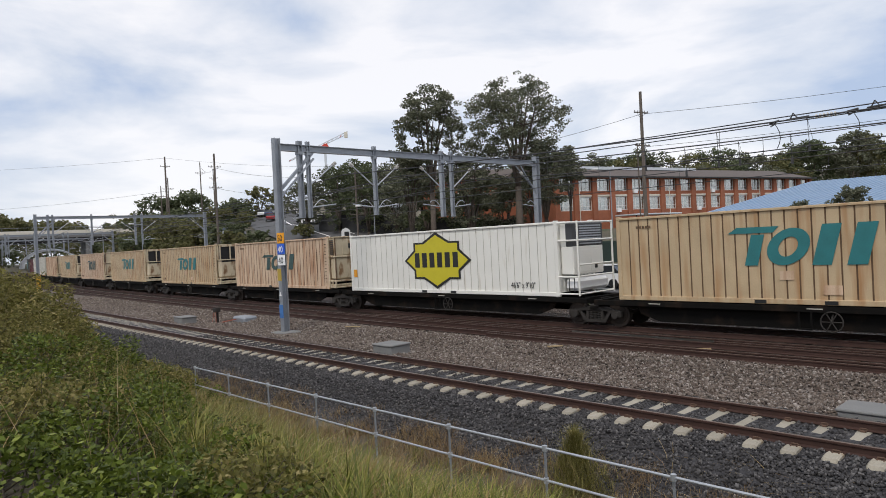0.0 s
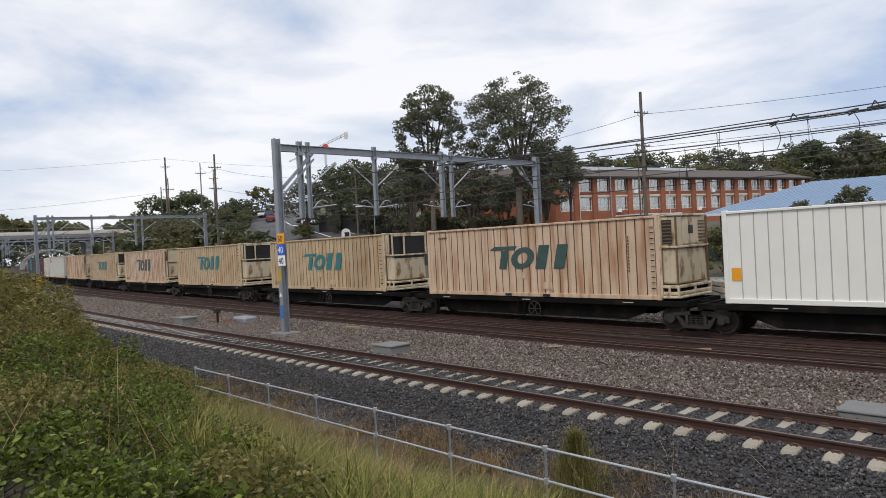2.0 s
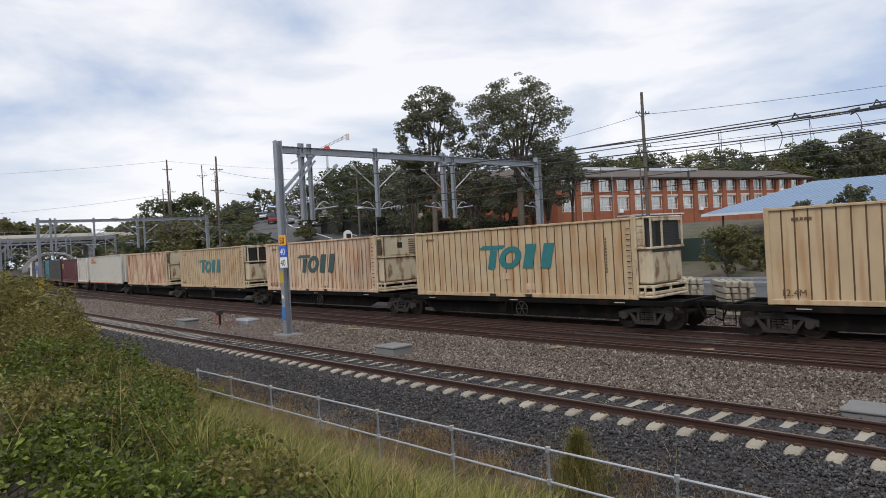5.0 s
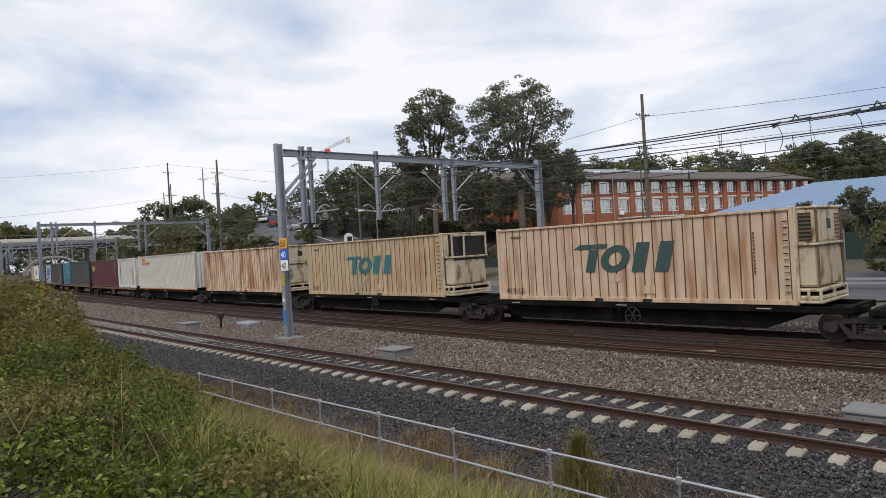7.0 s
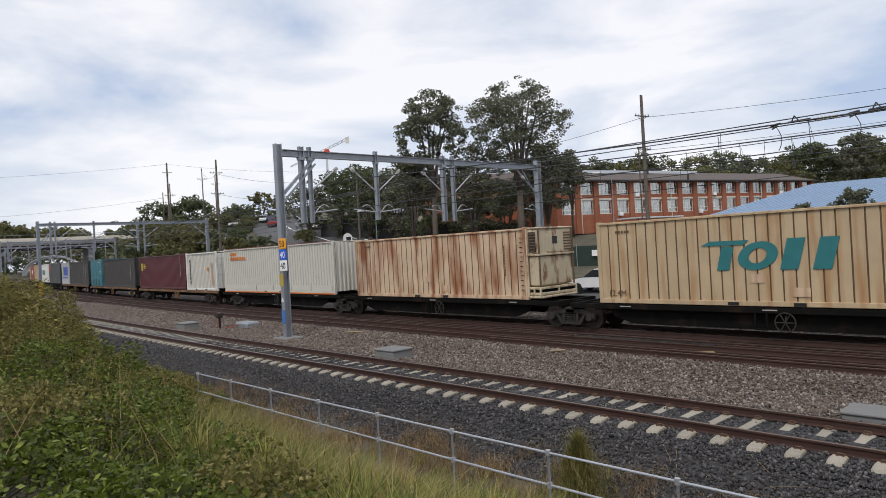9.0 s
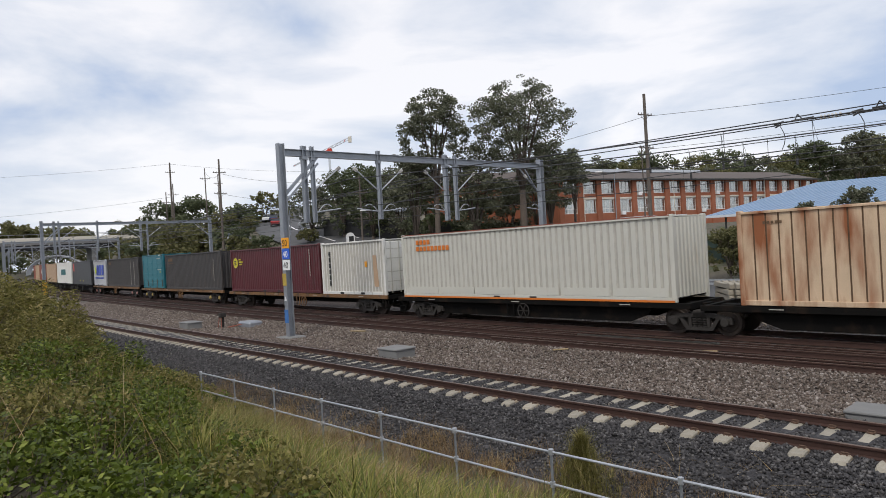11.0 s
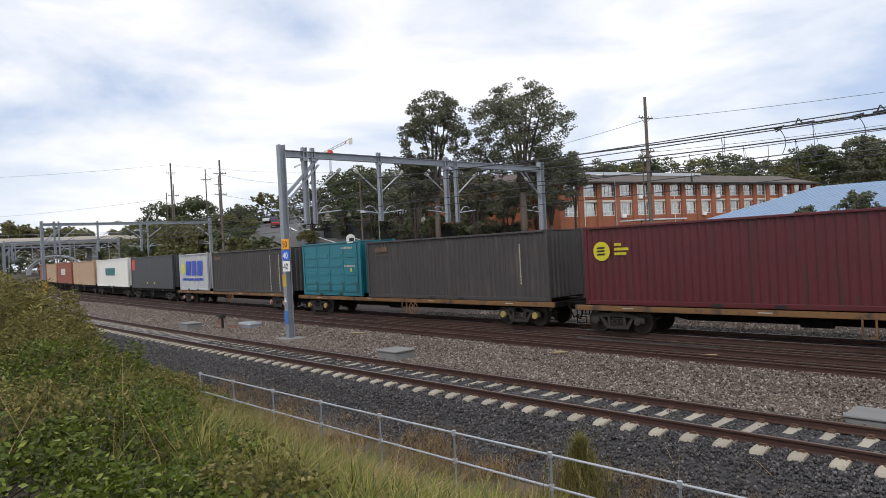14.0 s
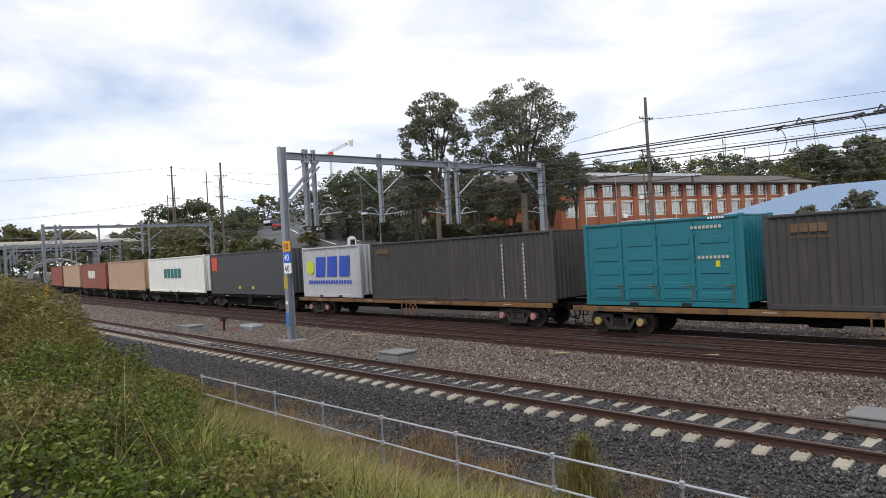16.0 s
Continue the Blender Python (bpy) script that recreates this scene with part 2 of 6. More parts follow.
olive_leaf = island_mat("olive_tree_leaves", [(0.09, 0.095, 0.036), (0.16, 0.155, 0.065), (0.12, 0.12, 0.05), (0.21, 0.19, 0.095)], 0.6, 0.35)
shrub_leaf = island_mat("shrub_leaves", [(0.014, 0.021, 0.004), (0.125, 0.165, 0.02), (0.042, 0.06, 0.009), (0.095, 0.125, 0.016), (0.24, 0.27, 0.055)], 0.5, 0.25)
grass_brown = island_mat("brown_weed_blades", [(0.13, 0.085, 0.045), (0.24, 0.165, 0.09), (0.17, 0.11, 0.06), (0.30, 0.23, 0.14)], 0.8, 0.15)
olive_shrub = island_mat("olive_shrub_leaves", [(0.045, 0.042, 0.012), (0.25, 0.225, 0.065), (0.11, 0.10, 0.028), (0.17, 0.16, 0.042), (0.44, 0.36, 0.16)], 0.6, 0.42)
grass_green = island_mat("green_grass_blades", [(0.035, 0.045, 0.008), (0.18, 0.20, 0.034), (0.075, 0.095, 0.015), (0.38, 0.33, 0.10), (0.13, 0.16, 0.025)], 0.5, 0.3)
grass_dry = island_mat("dry_grass_blades", [(0.14, 0.08, 0.03), (0.40, 0.29, 0.13), (0.22, 0.12, 0.045), (0.55, 0.45, 0.27)], 0.7, 0.2)


def glass_mat(name, rgb, rough=0.06):
    m = bpy.data.materials.new(name)
    m.use_nodes = True
    b = m.node_tree.nodes["Principled BSDF"]
    b.inputs["Base Color"].default_value = (*rgb, 1)
    b.inputs["Roughness"].default_value = rough
    b.inputs["Specular IOR Level"].default_value = 0.9
    return m


pane_glass = glass_mat("dark_window_glass", (0.03, 0.035, 0.04))
clear_pane = bpy.data.materials.new("clear_window_glass")
clear_pane.use_nodes = True
_t = clear_pane.node_tree
_g, _p, _m = _t.nodes.new("ShaderNodeBsdfGlossy"), _t.nodes.new("ShaderNodeBsdfTransparent"), _t.nodes.new("ShaderNodeMixShader")
_g.inputs["Roughness"].default_value = 0.03
_p.inputs["Color"].default_value = (0.85, 0.9, 0.9, 1)
_m.inputs["Fac"].default_value = 0.3
link_nodes(_t, _p, "BSDF", _m, 1)
link_nodes(_t, _g, "BSDF", _m, 2)
_t.links.new(_m.outputs[0], _t.nodes["Material Output"].inputs["Surface"])
# White of the blinds also stands for sky mirrored in the panes.
pane_blind = surface("blind_and_sky_reflection", (0.58, 0.60, 0.60), 0.15, vary=0.1, scale=0.6)


# ---- mesh building ----
class Shape:
    """Gathers vertices and faces of one part."""

    def __init__(self):
        self.v, self.f, self.mi = [], [], []

    def add(self, verts, faces, mi=0):
        n = len(self.v)
        self.v += [tuple(p) for p in verts]
        self.f += [tuple(n + i for i in f) for f in faces]
        self.mi += [mi] * len(faces)
        return self

    def box(self, x0, x1, y0, y1, z0, z1, c=0.0, mi=0):
        """A box; c: the width of its chamfered edges along the three axes."""
        if c <= 0:
            vs = [(x, y, z) for x in (x0, x1) for y in (y0, y1) for z in (z0, z1)]
            return self.add(vs, [(0, 1, 3, 2), (4, 6, 7, 5), (0, 4, 5, 1), (2, 3, 7, 6), (0, 2, 6, 4), (1, 5, 7, 3)], mi)
        b = bmesh.new()
        bmesh.ops.create_cube(b, size=1)
        for p in b.verts:
            p.co = Vector((x0 if p.co.x < 0 else x1, y0 if p.co.y < 0 else y1, z0 if p.co.z < 0 else z1))
        bmesh.ops.bevel(b, geom=b.edges[:], offset=c, segments=1, affect='EDGES')
        b.verts.ensure_lookup_table()
        self.add([p.co[:] for p in b.verts], [[q.index for q in f.verts] for f in b.faces], mi)
        b.free()
        return self

    def tube(self, p0, p1, r0, r1=None, n=8, mi=0, caps=True):
        r1 = r0 if r1 is None else r1
        p0, p1 = Vector(p0), Vector(p1)
        d = (p1 - p0).normalized()
        a = d.orthogonal().normalized()
        b = d.cross(a)
        vs = []
        for p, r in ((p0, r0), (p1, r1)):
            vs += [p + (a * math.cos(2 * math.pi * i / n) + b * math.sin(2 * math.pi * i / n)) * r for i in range(n)]
        fs = [(i, (i + 1) % n, n + (i + 1) % n, n + i) for i in range(n)]
        if caps:
            fs += [tuple(range(n - 1, -1, -1)), tuple(range(n, 2 * n))]
        return self.add(vs, fs, mi)

    def bar(self, p0, p1, w, h=None, mi=0):
        """A square bar from point to point."""
        h = w if h is None else h
        p0, p1 = Vector(p0), Vector(p1)
        d = (p1 - p0).normalized()
        up = Vector((0, 0, 1)) if abs(d.z) < 0.9 else Vector((1, 0, 0))
        a = d.cross(up).normalized() * w / 2
        b = a.cross(d).normalized() * h / 2
        vs = [p + sa * a + sb * b for p in (p0, p1) for sa, sb in ((-1, -1), (1, -1), (1, 1), (-1, 1))]
        return self.add(vs, [(0, 1, 2, 3), (7, 6, 5, 4), (0, 4, 5, 1), (1, 5, 6, 2), (2, 6, 7, 3), (3, 7, 4, 0)], mi)

    def prism(self, pts, place, depth, mi=0):
        """A flat polygon pts, put into space by place(u, v, w), drawn out to depth."""
        n = len(pts)
        vs = [place(u, v, 0) for u, v in pts] + [place(u, v, depth) for u, v in pts]
        fs = [tuple(range(n)), tuple(range(2 * n - 1, n - 1, -1))]
        fs += [(i, n + i, n + (i + 1) % n, (i + 1) % n) for i in range(n)]
        return self.add(vs, fs, mi)

    def mesh(self, name, *mats, smooth=False):
        me = bpy.data.meshes.new(name)
        me.from_pydata(self.v, [], self.f)
        for m in mats:
            me.materials.append(m)
        if len(mats) > 1:
            me.polygons.foreach_set("material_index", self.mi)
        if smooth:
            me.polygons.foreach_set("use_smooth", [True] * len(me.polygons))
        b = bmesh.new()
        b.from_mesh(me)
        if len(b.faces) < 20000:
            bmesh.ops.recalc_face_normals(b, faces=b.faces[:])
            b.to_mesh(me)
        b.free()
        return me


def part(name, shape, mats, parent, label="", smooth=False):
    """One mesh object under a thing or a part."""
    mats = mats if isinstance(mats, (list, tuple)) else [mats]
    ob = new(name, shape if isinstance(shape, bpy.types.Mesh) else shape.mesh(name, *mats, smooth=smooth))
    ob.parent = parent
    if label:
        ob["label"] = label
    return ob


def thing(name, label, category, at=None, group="", kind=""):
    ob = new(name)
    ob.empty_display_size = 0.3
    if at is not None:
        ob.matrix_basis = at
    return tagged(ob, label, category, group, kind)


def solid(name, shape, mats, label, category, group="", kind="", smooth=False, at=None):
    """A thing that is a single mesh."""
    ob = part(name, shape, mats, None, smooth=smooth)
    if at is not None:
        ob.matrix_basis = at
    return tagged(ob, label, category, group, kind)


def raw_mesh(name, verts, faces, mat):
    """A mesh of equal-sided faces from arrays."""
    me = bpy.data.meshes.new(name)
    k = faces.shape[1]
    me.vertices.add(len(verts))
    me.vertices.foreach_set("co", np.ascontiguousarray(verts, dtype=np.float32).ravel())
    me.loops.add(faces.size)
    me.loops.foreach_set("vertex_index", np.ascontiguousarray(faces, dtype=np.int32).ravel())
    me.polygons.add(len(faces))
    me.polygons.foreach_set("loop_start", np.arange(0, faces.size, k, dtype=np.int32))
    me.update(calc_edges=True)
    me.materials.append(mat)
    return me


# ---- the plan: places along the train's track ----
X0, Y0, TH, CURVE, GRADE = 0.552, 32.647, -0.8221, 0.0012, -0.0029
MID, NEAR = 3.25, 10.32           # the other two tracks, towards the camera
SPEED = 10.2627


def at_track(s, off=0.0, h=0.0):
    """A point s metres along the track in the train's direction, off metres to its right, h above the rails."""
    th = TH + CURVE * s
    x = X0 + (math.sin(th) - math.sin(TH)) / CURVE
    y = Y0 - (math.cos(th) - math.cos(TH)) / CURVE
    return Vector((x + off * math.sin(th), y - off * math.cos(th), GRADE * max(-260, min(60, s)) + h))


def heading(s):
    return math.degrees(TH + CURVE * s)


def track_pose(s, off=0.0, h=0.0, turn=0.0):
    p = at_track(s, off, h)
    return pose(p.x, p.y, p.z, 0, 0, heading(s) + turn)


def along(x, y):
    """The track coordinates of a point of the plan."""
    cx, cy = X0 - math.sin(TH) / CURVE, Y0 + math.cos(TH) / CURVE
    a = math.atan2(y - cy, x - cx) + math.pi / 2 - TH
    a = (a + math.pi) % (2 * math.pi) - math.pi
    return a / CURVE, math.hypot(x - cx, y - cy) - 1 / CURVE


PROFILE = ((-760, 21), (-260, 19), (-150, 17.0), (-95, 14.5), (-60, 7.2), (-38, 3.6), (-20, 0.6), (-9, -0.55), (-4.2, -0.6), (-3.2, -0.34),
           (5.0, -0.34), (6.2, -0.52), (7.6, -0.42), (8.2, -0.34), (12.2, -0.30), (13.6, -0.72), (15.6, -0.78), (16.3, -0.62),
           (18.0, 0.25), (20.5, 1.35), (22.5, 1.72), (27, 2.0), (60, 3.0), (2500, 3.0))


def ground_z(s, off):
    for (a, za), (b, zb) in zip(PROFILE, PROFILE[1:]):
        if a <= off <= b:
            z = za + (zb - za) * (off - a) / (b - a)
            break
    else:
        z = PROFILE[0][1] if off < 0 else PROFILE[-1][1]
    z += GRADE * max(-260, min(60, s)) * (1 if abs(off) < 20 else max(0, 1 - (abs(off) - 20) / 60))
    if off < -12:
        left = min(1, max(0, (-s - 42) / 36))
        low = -0.5 + 4.6 * min(1, (-off - 12) / 40)
        z = low + (z - low) * left + (4.6 * left + min(4.0, 0.055 * max(0, -s - 85))) * min(1, (-off - 12) / 12) * (1 if off > -90 else 0.6)
    if off < -9:
        z += min(1, (-off - 9) / 20) * 0.5 * noise.noise(Vector((s * 0.03, off * 0.03, 0)))
    if off > 16.5:
        z += 0.18 * noise.noise(Vector((s * 0.35, off * 0.35, 3.0))) * min(1, (off - 16.5))
    return z


def ground_sheet():
    ss = [-1300, -1000, -800, -600, -500, -420, -360] + list(np.arange(-300, -40, 6.0)) + list(np.arange(-40, 40, 1.0)) + list(np.arange(40, 110, 6)) + [140, 200, 300, 500, 800, 1200]
    oo = [-740, -600, -450, -330, -260, -200, -150, -120, -95, -78, -60, -50, -38, -28, -20, -14, -9, -6, -4.2, -3.2, 0, 3, 5.0, 5.6, 6.2, 7.6, 8.2, 10, 12.2, 12.9, 13.6, 14.6, 15.6] + list(np.arange(16.3, 28, 0.45)) + [30, 36, 45, 60, 100, 200, 500, 1200, 2400]
    sh = Shape()
    vs = []
    for s in ss:
        for o in oo:
            p = at_track(s, o)
            vs.append((p.x, p.y, ground_z(s, o) - (0.06 if -4 < o < 13.7 else 0)))
    n = len(oo)
    sh.add(vs, [(i * n + j, i * n + j + 1, (i + 1) * n + j + 1, (i + 1) * n + j) for i in range(len(ss) - 1) for j in range(n - 1)])
    return solid("ground", sh, soil, "sloping ground of dry grass and soil beside the railway", "ground", kind="structure", smooth=True)


def bed(name, mat, label, offs, s0, s1, step=2.0):
    """A strip of ballast along the track, with a real thickness."""
    ss = list(np.arange(s0, s1 + 0.1, step))
    vs, n = [], len(offs)
    for s in ss:
        for o, dz in offs:
            vs.append(at_track(s, o + 0.05 * noise.noise(Vector((s, o, 7))), ground_z(0, o) + dz + 0.02 * noise.noise(Vector((s * 2, o * 2, 1)))))
    sh = Shape()
    sh.add(vs, [(i * n + j, i * n + j + 1, (i + 1) * n + j + 1, (i + 1) * n + j) for i in range(len(ss) - 1) for j in range(n - 1)])
    return solid(name, sh, mat, label, "ballast", kind="structure", smooth=True)


ground_sheet()
MAIN_BED = [(-10.5, -0.2), (-9.0, 0.06), (-4.3, 0.06), (-3.2, 0.13), (0, 0.145), (3, 0.145), (4.2, 0.13), (4.5, 0.06), (4.8, -0.06)]
MIDDLE_BED = [(4.1, 0.10), (4.35, 0.135), (5.0, 0.14), (5.6, 0.13), (6.2, 0.12), (7.6, 0.06), (8.3, 0.03), (8.7, 0.0)]
NEAR_BED = [(8.4, -0.03), (8.8, 0.138), (10, 0.133), (11.15, 0.133), (11.5, 0.10), (12.3, 0.08), (12.9, 0.05), (13.3, 0.03), (13.7, -0.05)]
bed("ballast_bed_main", ballast_rust, "rust-brown ballast under the two main tracks", MAIN_BED, -260, 34)
bed("ballast_bed_middle", ballast_old, "brown-grey ballast between the tracks", MIDDLE_BED, -260, 34)
bed("ballast_bed_near", ballast_new, "dark fresh ballast under the nearer track", NEAR_BED, -260, 34)


# ---- rails and sleepers ----
def rail(off, s0, s1, label):
    """A rail with head, web and foot, following the curve."""
    prof = [(-0.07, -0.17), (0.07, -0.17), (0.07, -0.155), (0.012, -0.135), (0.012, -0.045), (0.036, -0.035), (0.036, -0.006), (0.028, 0.0),
            (-0.028, 0.0), (-0.036, -0.006), (-0.036, -0.035), (-0.012, -0.045), (-0.012, -0.135), (-0.07, -0.155)]
    n = len(prof)
    ss = list(np.arange(s0, s1 + 0.1, 3.0))
    sh = Shape()
    vs = [at_track(s, off + a, b) for s in ss for a, b in prof]
    fs, mi = [], []
    for i in range(len(ss) - 1):
        for j in range(n):
            fs.append((i * n + j, i * n + (j + 1) % n, (i + 1) * n + (j + 1) % n, (i + 1) * n + j))
    sh.add(vs, fs)
    sh.mi = [1 if k % n == 7 else 0 for k in range(len(fs))]
    return solid("rail", sh, [rail_rust, rail_top], label, "rail", "running rails", kind="structure")


for off in (0, MID, NEAR):
    for side in (-0.7525, 0.7525):
        rail(off + side, -260, 34, "rust-brown steel running rail on sleepers")
rail(MID - 0.40, -8, 34, "rust-brown steel guard rail of a crossover")
rail(MID + 1.15, 6, 34, "rust-brown steel rail diverging at the crossover")
rail(MID - 1.15, -4, 30, "rust-brown steel rail of the crossover")
blade = Shape()
blade.prism([(-0.03, 0.0), (0.03, 0.0), (0.03, 0.05), (-0.03, 0.05)], lambda u, v, w: tuple(at_track(8.6 + w, MID - 0.62 + u - 0.01 * w, v - 0.03)), 5.2)
solid("switch_blade", blade, tread, "worn bright steel switch blade beside the rail", "rail")
strip_wood = surface("pale_sawn_timber", (0.36, 0.27, 0.15), 0.85, vary=0.2, scale=3.0)
for s_, o_, l_, a_ in ((12.6, 2.0, 1.0, 4), (15.4, 1.75, 1.3, -3), (17.6, 2.1, 0.8, 12), (6.4, 2.15, 0.7, -8), (13.6, 3.4, 0.9, 30), (9.6, 5.0, 0.5, 50), (-1.5, 5.1, 0.8, 20)):
    solid("timber_strip", Shape().box(-l_ / 2, l_ / 2, -0.035, 0.035, 0.0, 0.04, 0.006), strip_wood, "short pale timber strip lying between the rails", "timber", "timber strips", at=track_pose(s_, o_, -0.19 + 0.04, a_))


def sleeper_mesh():
    """A concrete sleeper: shallow in the middle, saddle-shaped shoulders with a dip outside each rail."""
    sh = Shape()
    ends = [(0.0, 0.0, 0.0), (0.45, 0.004, 0.0), (0.60, 0.016, 0.0), (0.84, 0.018, 0.0), (0.90, 0.062, 0.018), (1.00, 0.066, 0.034), (1.10, 0.060, 0.030), (1.19, 0.036, 0.004), (1.235, -0.02, 0.0)]
    ys = [(-y, z, d) for y, z, d in reversed(ends)] + ends[1:]
    vs = []
    for y, z, d in ys:
        k = 0.86 if abs(y) > 1.22 else (1.0 if abs(y) > 0.5 else 0.9)
        vs += [(-0.13 * k, y, -0.2), (-0.12 * k, y, z - 0.025), (-0.095 * k, y, z), (-0.04, y, z - d), (0.04, y, z - d), (0.095 * k, y, z), (0.12 * k, y, z - 0.025), (0.13 * k, y, -0.2)]
    n = 8
    sh.add(vs, [(i * n + j, i * n + (j + 1) % n, (i + 1) * n + (j + 1) % n, (i + 1) * n + j) for i in range(len(ys) - 1) for j in range(n)])
    sh.add(vs[:n], [tuple(range(n))]).add(vs[-n:], [tuple(range(n))])
    return sh.mesh("sleeper", concrete)


def clip_shape():
    """Sprung rail clips with their cast shoulders on both sides of each rail."""
    sh = Shape()
    for y in (-0.7525, 0.7525):
        for d in (-1, 1):
            e = y + d * 0.075
            sh.box(-0.045, 0.045, min(e, e + d * 0.075), max(e, e + d * 0.075), 0.0, 0.05, 0.012)
            for x in (-0.05, 0.05):
                sh.tube((x, e + d * 0.10, 0.045), (x, e - d * 0.005, 0.055), 0.014, n=6)
            sh.tube((-0.05, e + d * 0.04, 0.075), (0.05, e + d * 0.04, 0.075), 0.016, n=6)
    return sh.mesh("rail_clip", clip_rust)


sleeper_me, clip_me = sleeper_mesh(), clip_shape()
near_track = thing("sleeper_row", "pale concrete sleepers under the nearer track", "sleepers", kind="structure")
for i in range(190):
    s = 22.0 - i * 0.606
    ob = new("sleeper", sleeper_me)
    ob.parent = near_track
    ob.matrix_basis = track_pose(s, NEAR, -0.187 + 0.006 * noise.noise(Vector((i * 3.1, 0, 0))), random.uniform(-0.6, 0.6))
    if i < 90:
        c = new("rail_clip", clip_me)
        c.parent = ob
far_sh = Shape()
for off in (0, MID):
    for i in range(420):
        s = 30 - i * 0.62
        m = track_pose(s, off, -0.19)
        far_sh.add([m @ Vector(p) for p in [(x, y, z) for x in (-0.12, 0.12) for y in (-1.2, 1.2) for z in (-0.15, 0.012)]],
                   [(0, 1, 3, 2), (4, 6, 7, 5), (0, 4, 5, 1), (2, 3, 7, 6), (0, 2, 6, 4), (1, 5, 7, 3)])
solid("main_line_sleepers", far_sh, old_sleeper, "rust-stained sleepers bedded in the main line ballast", "sleepers", kind="stuff")


# ---- the train ----
movers = []                      # (thing, s at the start, height of its base over the rails)
wheelsets = []
HALF = 1.22


def side_wall(L, z0, z1, y, pitch, flat_out, flat_in, depth, face):
    """A corrugated wall along x at y; face: -1 or 1, the way it looks out. Faces of the grooves take the second material."""
    sh = Shape()
    slope = (pitch - flat_out - flat_in) / 2
    xs = [(-L / 2, 0, 0)]
    n = max(1, int(round(L / pitch)))
    k = L / n / pitch
    for i in range(n):
        a = -L / 2 + i * L / n
        xs += [(a + flat_out * k, 0, 1), (a + (flat_out + slope) * k, 1, 1), (a + (flat_out + slope + flat_in) * k, 1, 1), (a + L / n, 0, 0)]
    vs = []
    for x, d, _ in xs:
        yy = y - face * depth * d
        vs += [(x, yy, z0), (x, yy, z1)]
    for i in range(len(xs) - 1):
        a = 2 * i
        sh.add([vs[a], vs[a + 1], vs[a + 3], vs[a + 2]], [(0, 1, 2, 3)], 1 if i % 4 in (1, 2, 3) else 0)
    return sh


def end_wall(W, z0, z1, x, face, pitch=0.25, depth=0.04):
    sh = Shape()
    n = int(W / pitch)
    pts = []
    for i in range(n):
        a = -W / 2 + i * W / n
        w = W / n
        pts += [(a, 0), (a + w * 0.3, 0), (a + w * 0.5, depth), (a + w * 0.8, depth)]
    pts.append((W / 2, 0))
    for (a, da), (b, db) in zip(pts, pts[1:]):
        sh.add([(x - face * da, a, z0), (x - face * da, a, z1), (x - face * db, b, z1), (x - face * db, b, z0)], [(0, 1, 2, 3)])
    return sh


CLASSES = {"rib": (0.30, 0.17, 0.045, 0.030), "fine": (0.375, 0.328, 0.018, 0.026), "iso": (0.278, 0.072, 0.07, 0.036), "wide": (0.43, 0.395, 0.014, 0.016), "smooth": (1.2, 1.18, 0.01, 0.004)}


def container(label, L, H, mat, groove_mat, profile="iso", group="freight containers", rail_mat=None, doors=False):
    """A freight container: corrugated walls, roof, rails, posts, corner castings, fork pockets."""
    root = thing("shipping_container", label, "container", group=group)
    rail_mat = rail_mat or mat
    pitch, fo, fi, dp = CLASSES[profile]
    low, top = 0.16, H - 0.10
    Li = L - 0.30
    part("side_panel", side_wall(Li, low, top, -HALF + 0.02, pitch, fo, fi, dp, -1), [mat, groove_mat], root)
    part("side_panel", side_wall(Li, low, top, HALF - 0.02, pitch, fo, fi, dp, 1), [mat, groove_mat], root)
    part("end_panel", end_wall(2 * HALF - 0.3, low, top, -L / 2 + 0.03, -1), mat, root)
    if not doors:
        part("end_panel", end_wall(2 * HALF - 0.3, low, top, L / 2 - 0.03, 1), mat, root)
    sh = Shape()
    n = int(Li / 0.6)
    for i in range(n):
        a = -Li / 2 + i * Li / n
        sh.box(a, a + Li / n - 0.05, -HALF + 0.08, HALF - 0.08, H - 0.06, H - 0.03)
    sh.box(-Li / 2, Li / 2, -HALF + 0.06, HALF - 0.06, H - 0.075, H - 0.06)
    part("roof", sh, mat, root)
    for y in (-1, 1):
        part("top_rail", Shape().box(-L / 2 + 0.15, L / 2 - 0.15, y * HALF - 0.04, y * HALF + 0.04, H - 0.12, H - 0.04, 0.012), rail_mat, root)
        sh = Shape().box(-L / 2 + 0.15, L / 2 - 0.15, y * HALF - 0.035, y * HALF + 0.035, 0.015, 0.175, 0.012)
        part("bottom_rail", sh, rail_mat, root)
        for x in (-1, 1):
            part("corner_post", Shape().box(x * (L / 2 - 0.08) - 0.08, x * (L / 2 - 0.08) + 0.08, y * (HALF - 0.05) - 0.07, y * (HALF - 0.05) + 0.07, 0.1, H - 0.1, 0.015), mat, root)
            for z in (0.0, H - 0.118):
                part("corner_casting", Shape().box(x * (L / 2 - 0.09) - 0.09, x * (L / 2 - 0.09) + 0.09, y * (HALF - 0.06) - 0.082, y * (HALF - 0.06) + 0.082, z, z + 0.118, 0.02), rail_mat, root)
        for x in (-1.0, 1.0):
            part("fork_pocket", Shape().box(x - 0.18, x + 0.18, y * (HALF + 0.036) - 0.004, y * (HALF + 0.036) + 0.004, 0.03, 0.14), black, root)
    part("floor", Shape().box(-L / 2 + 0.1, L / 2 - 0.1, -HALF + 0.05, HALF - 0.05, 0.1, 0.16), steel_dark, root)
    root["length"] = L
    return root


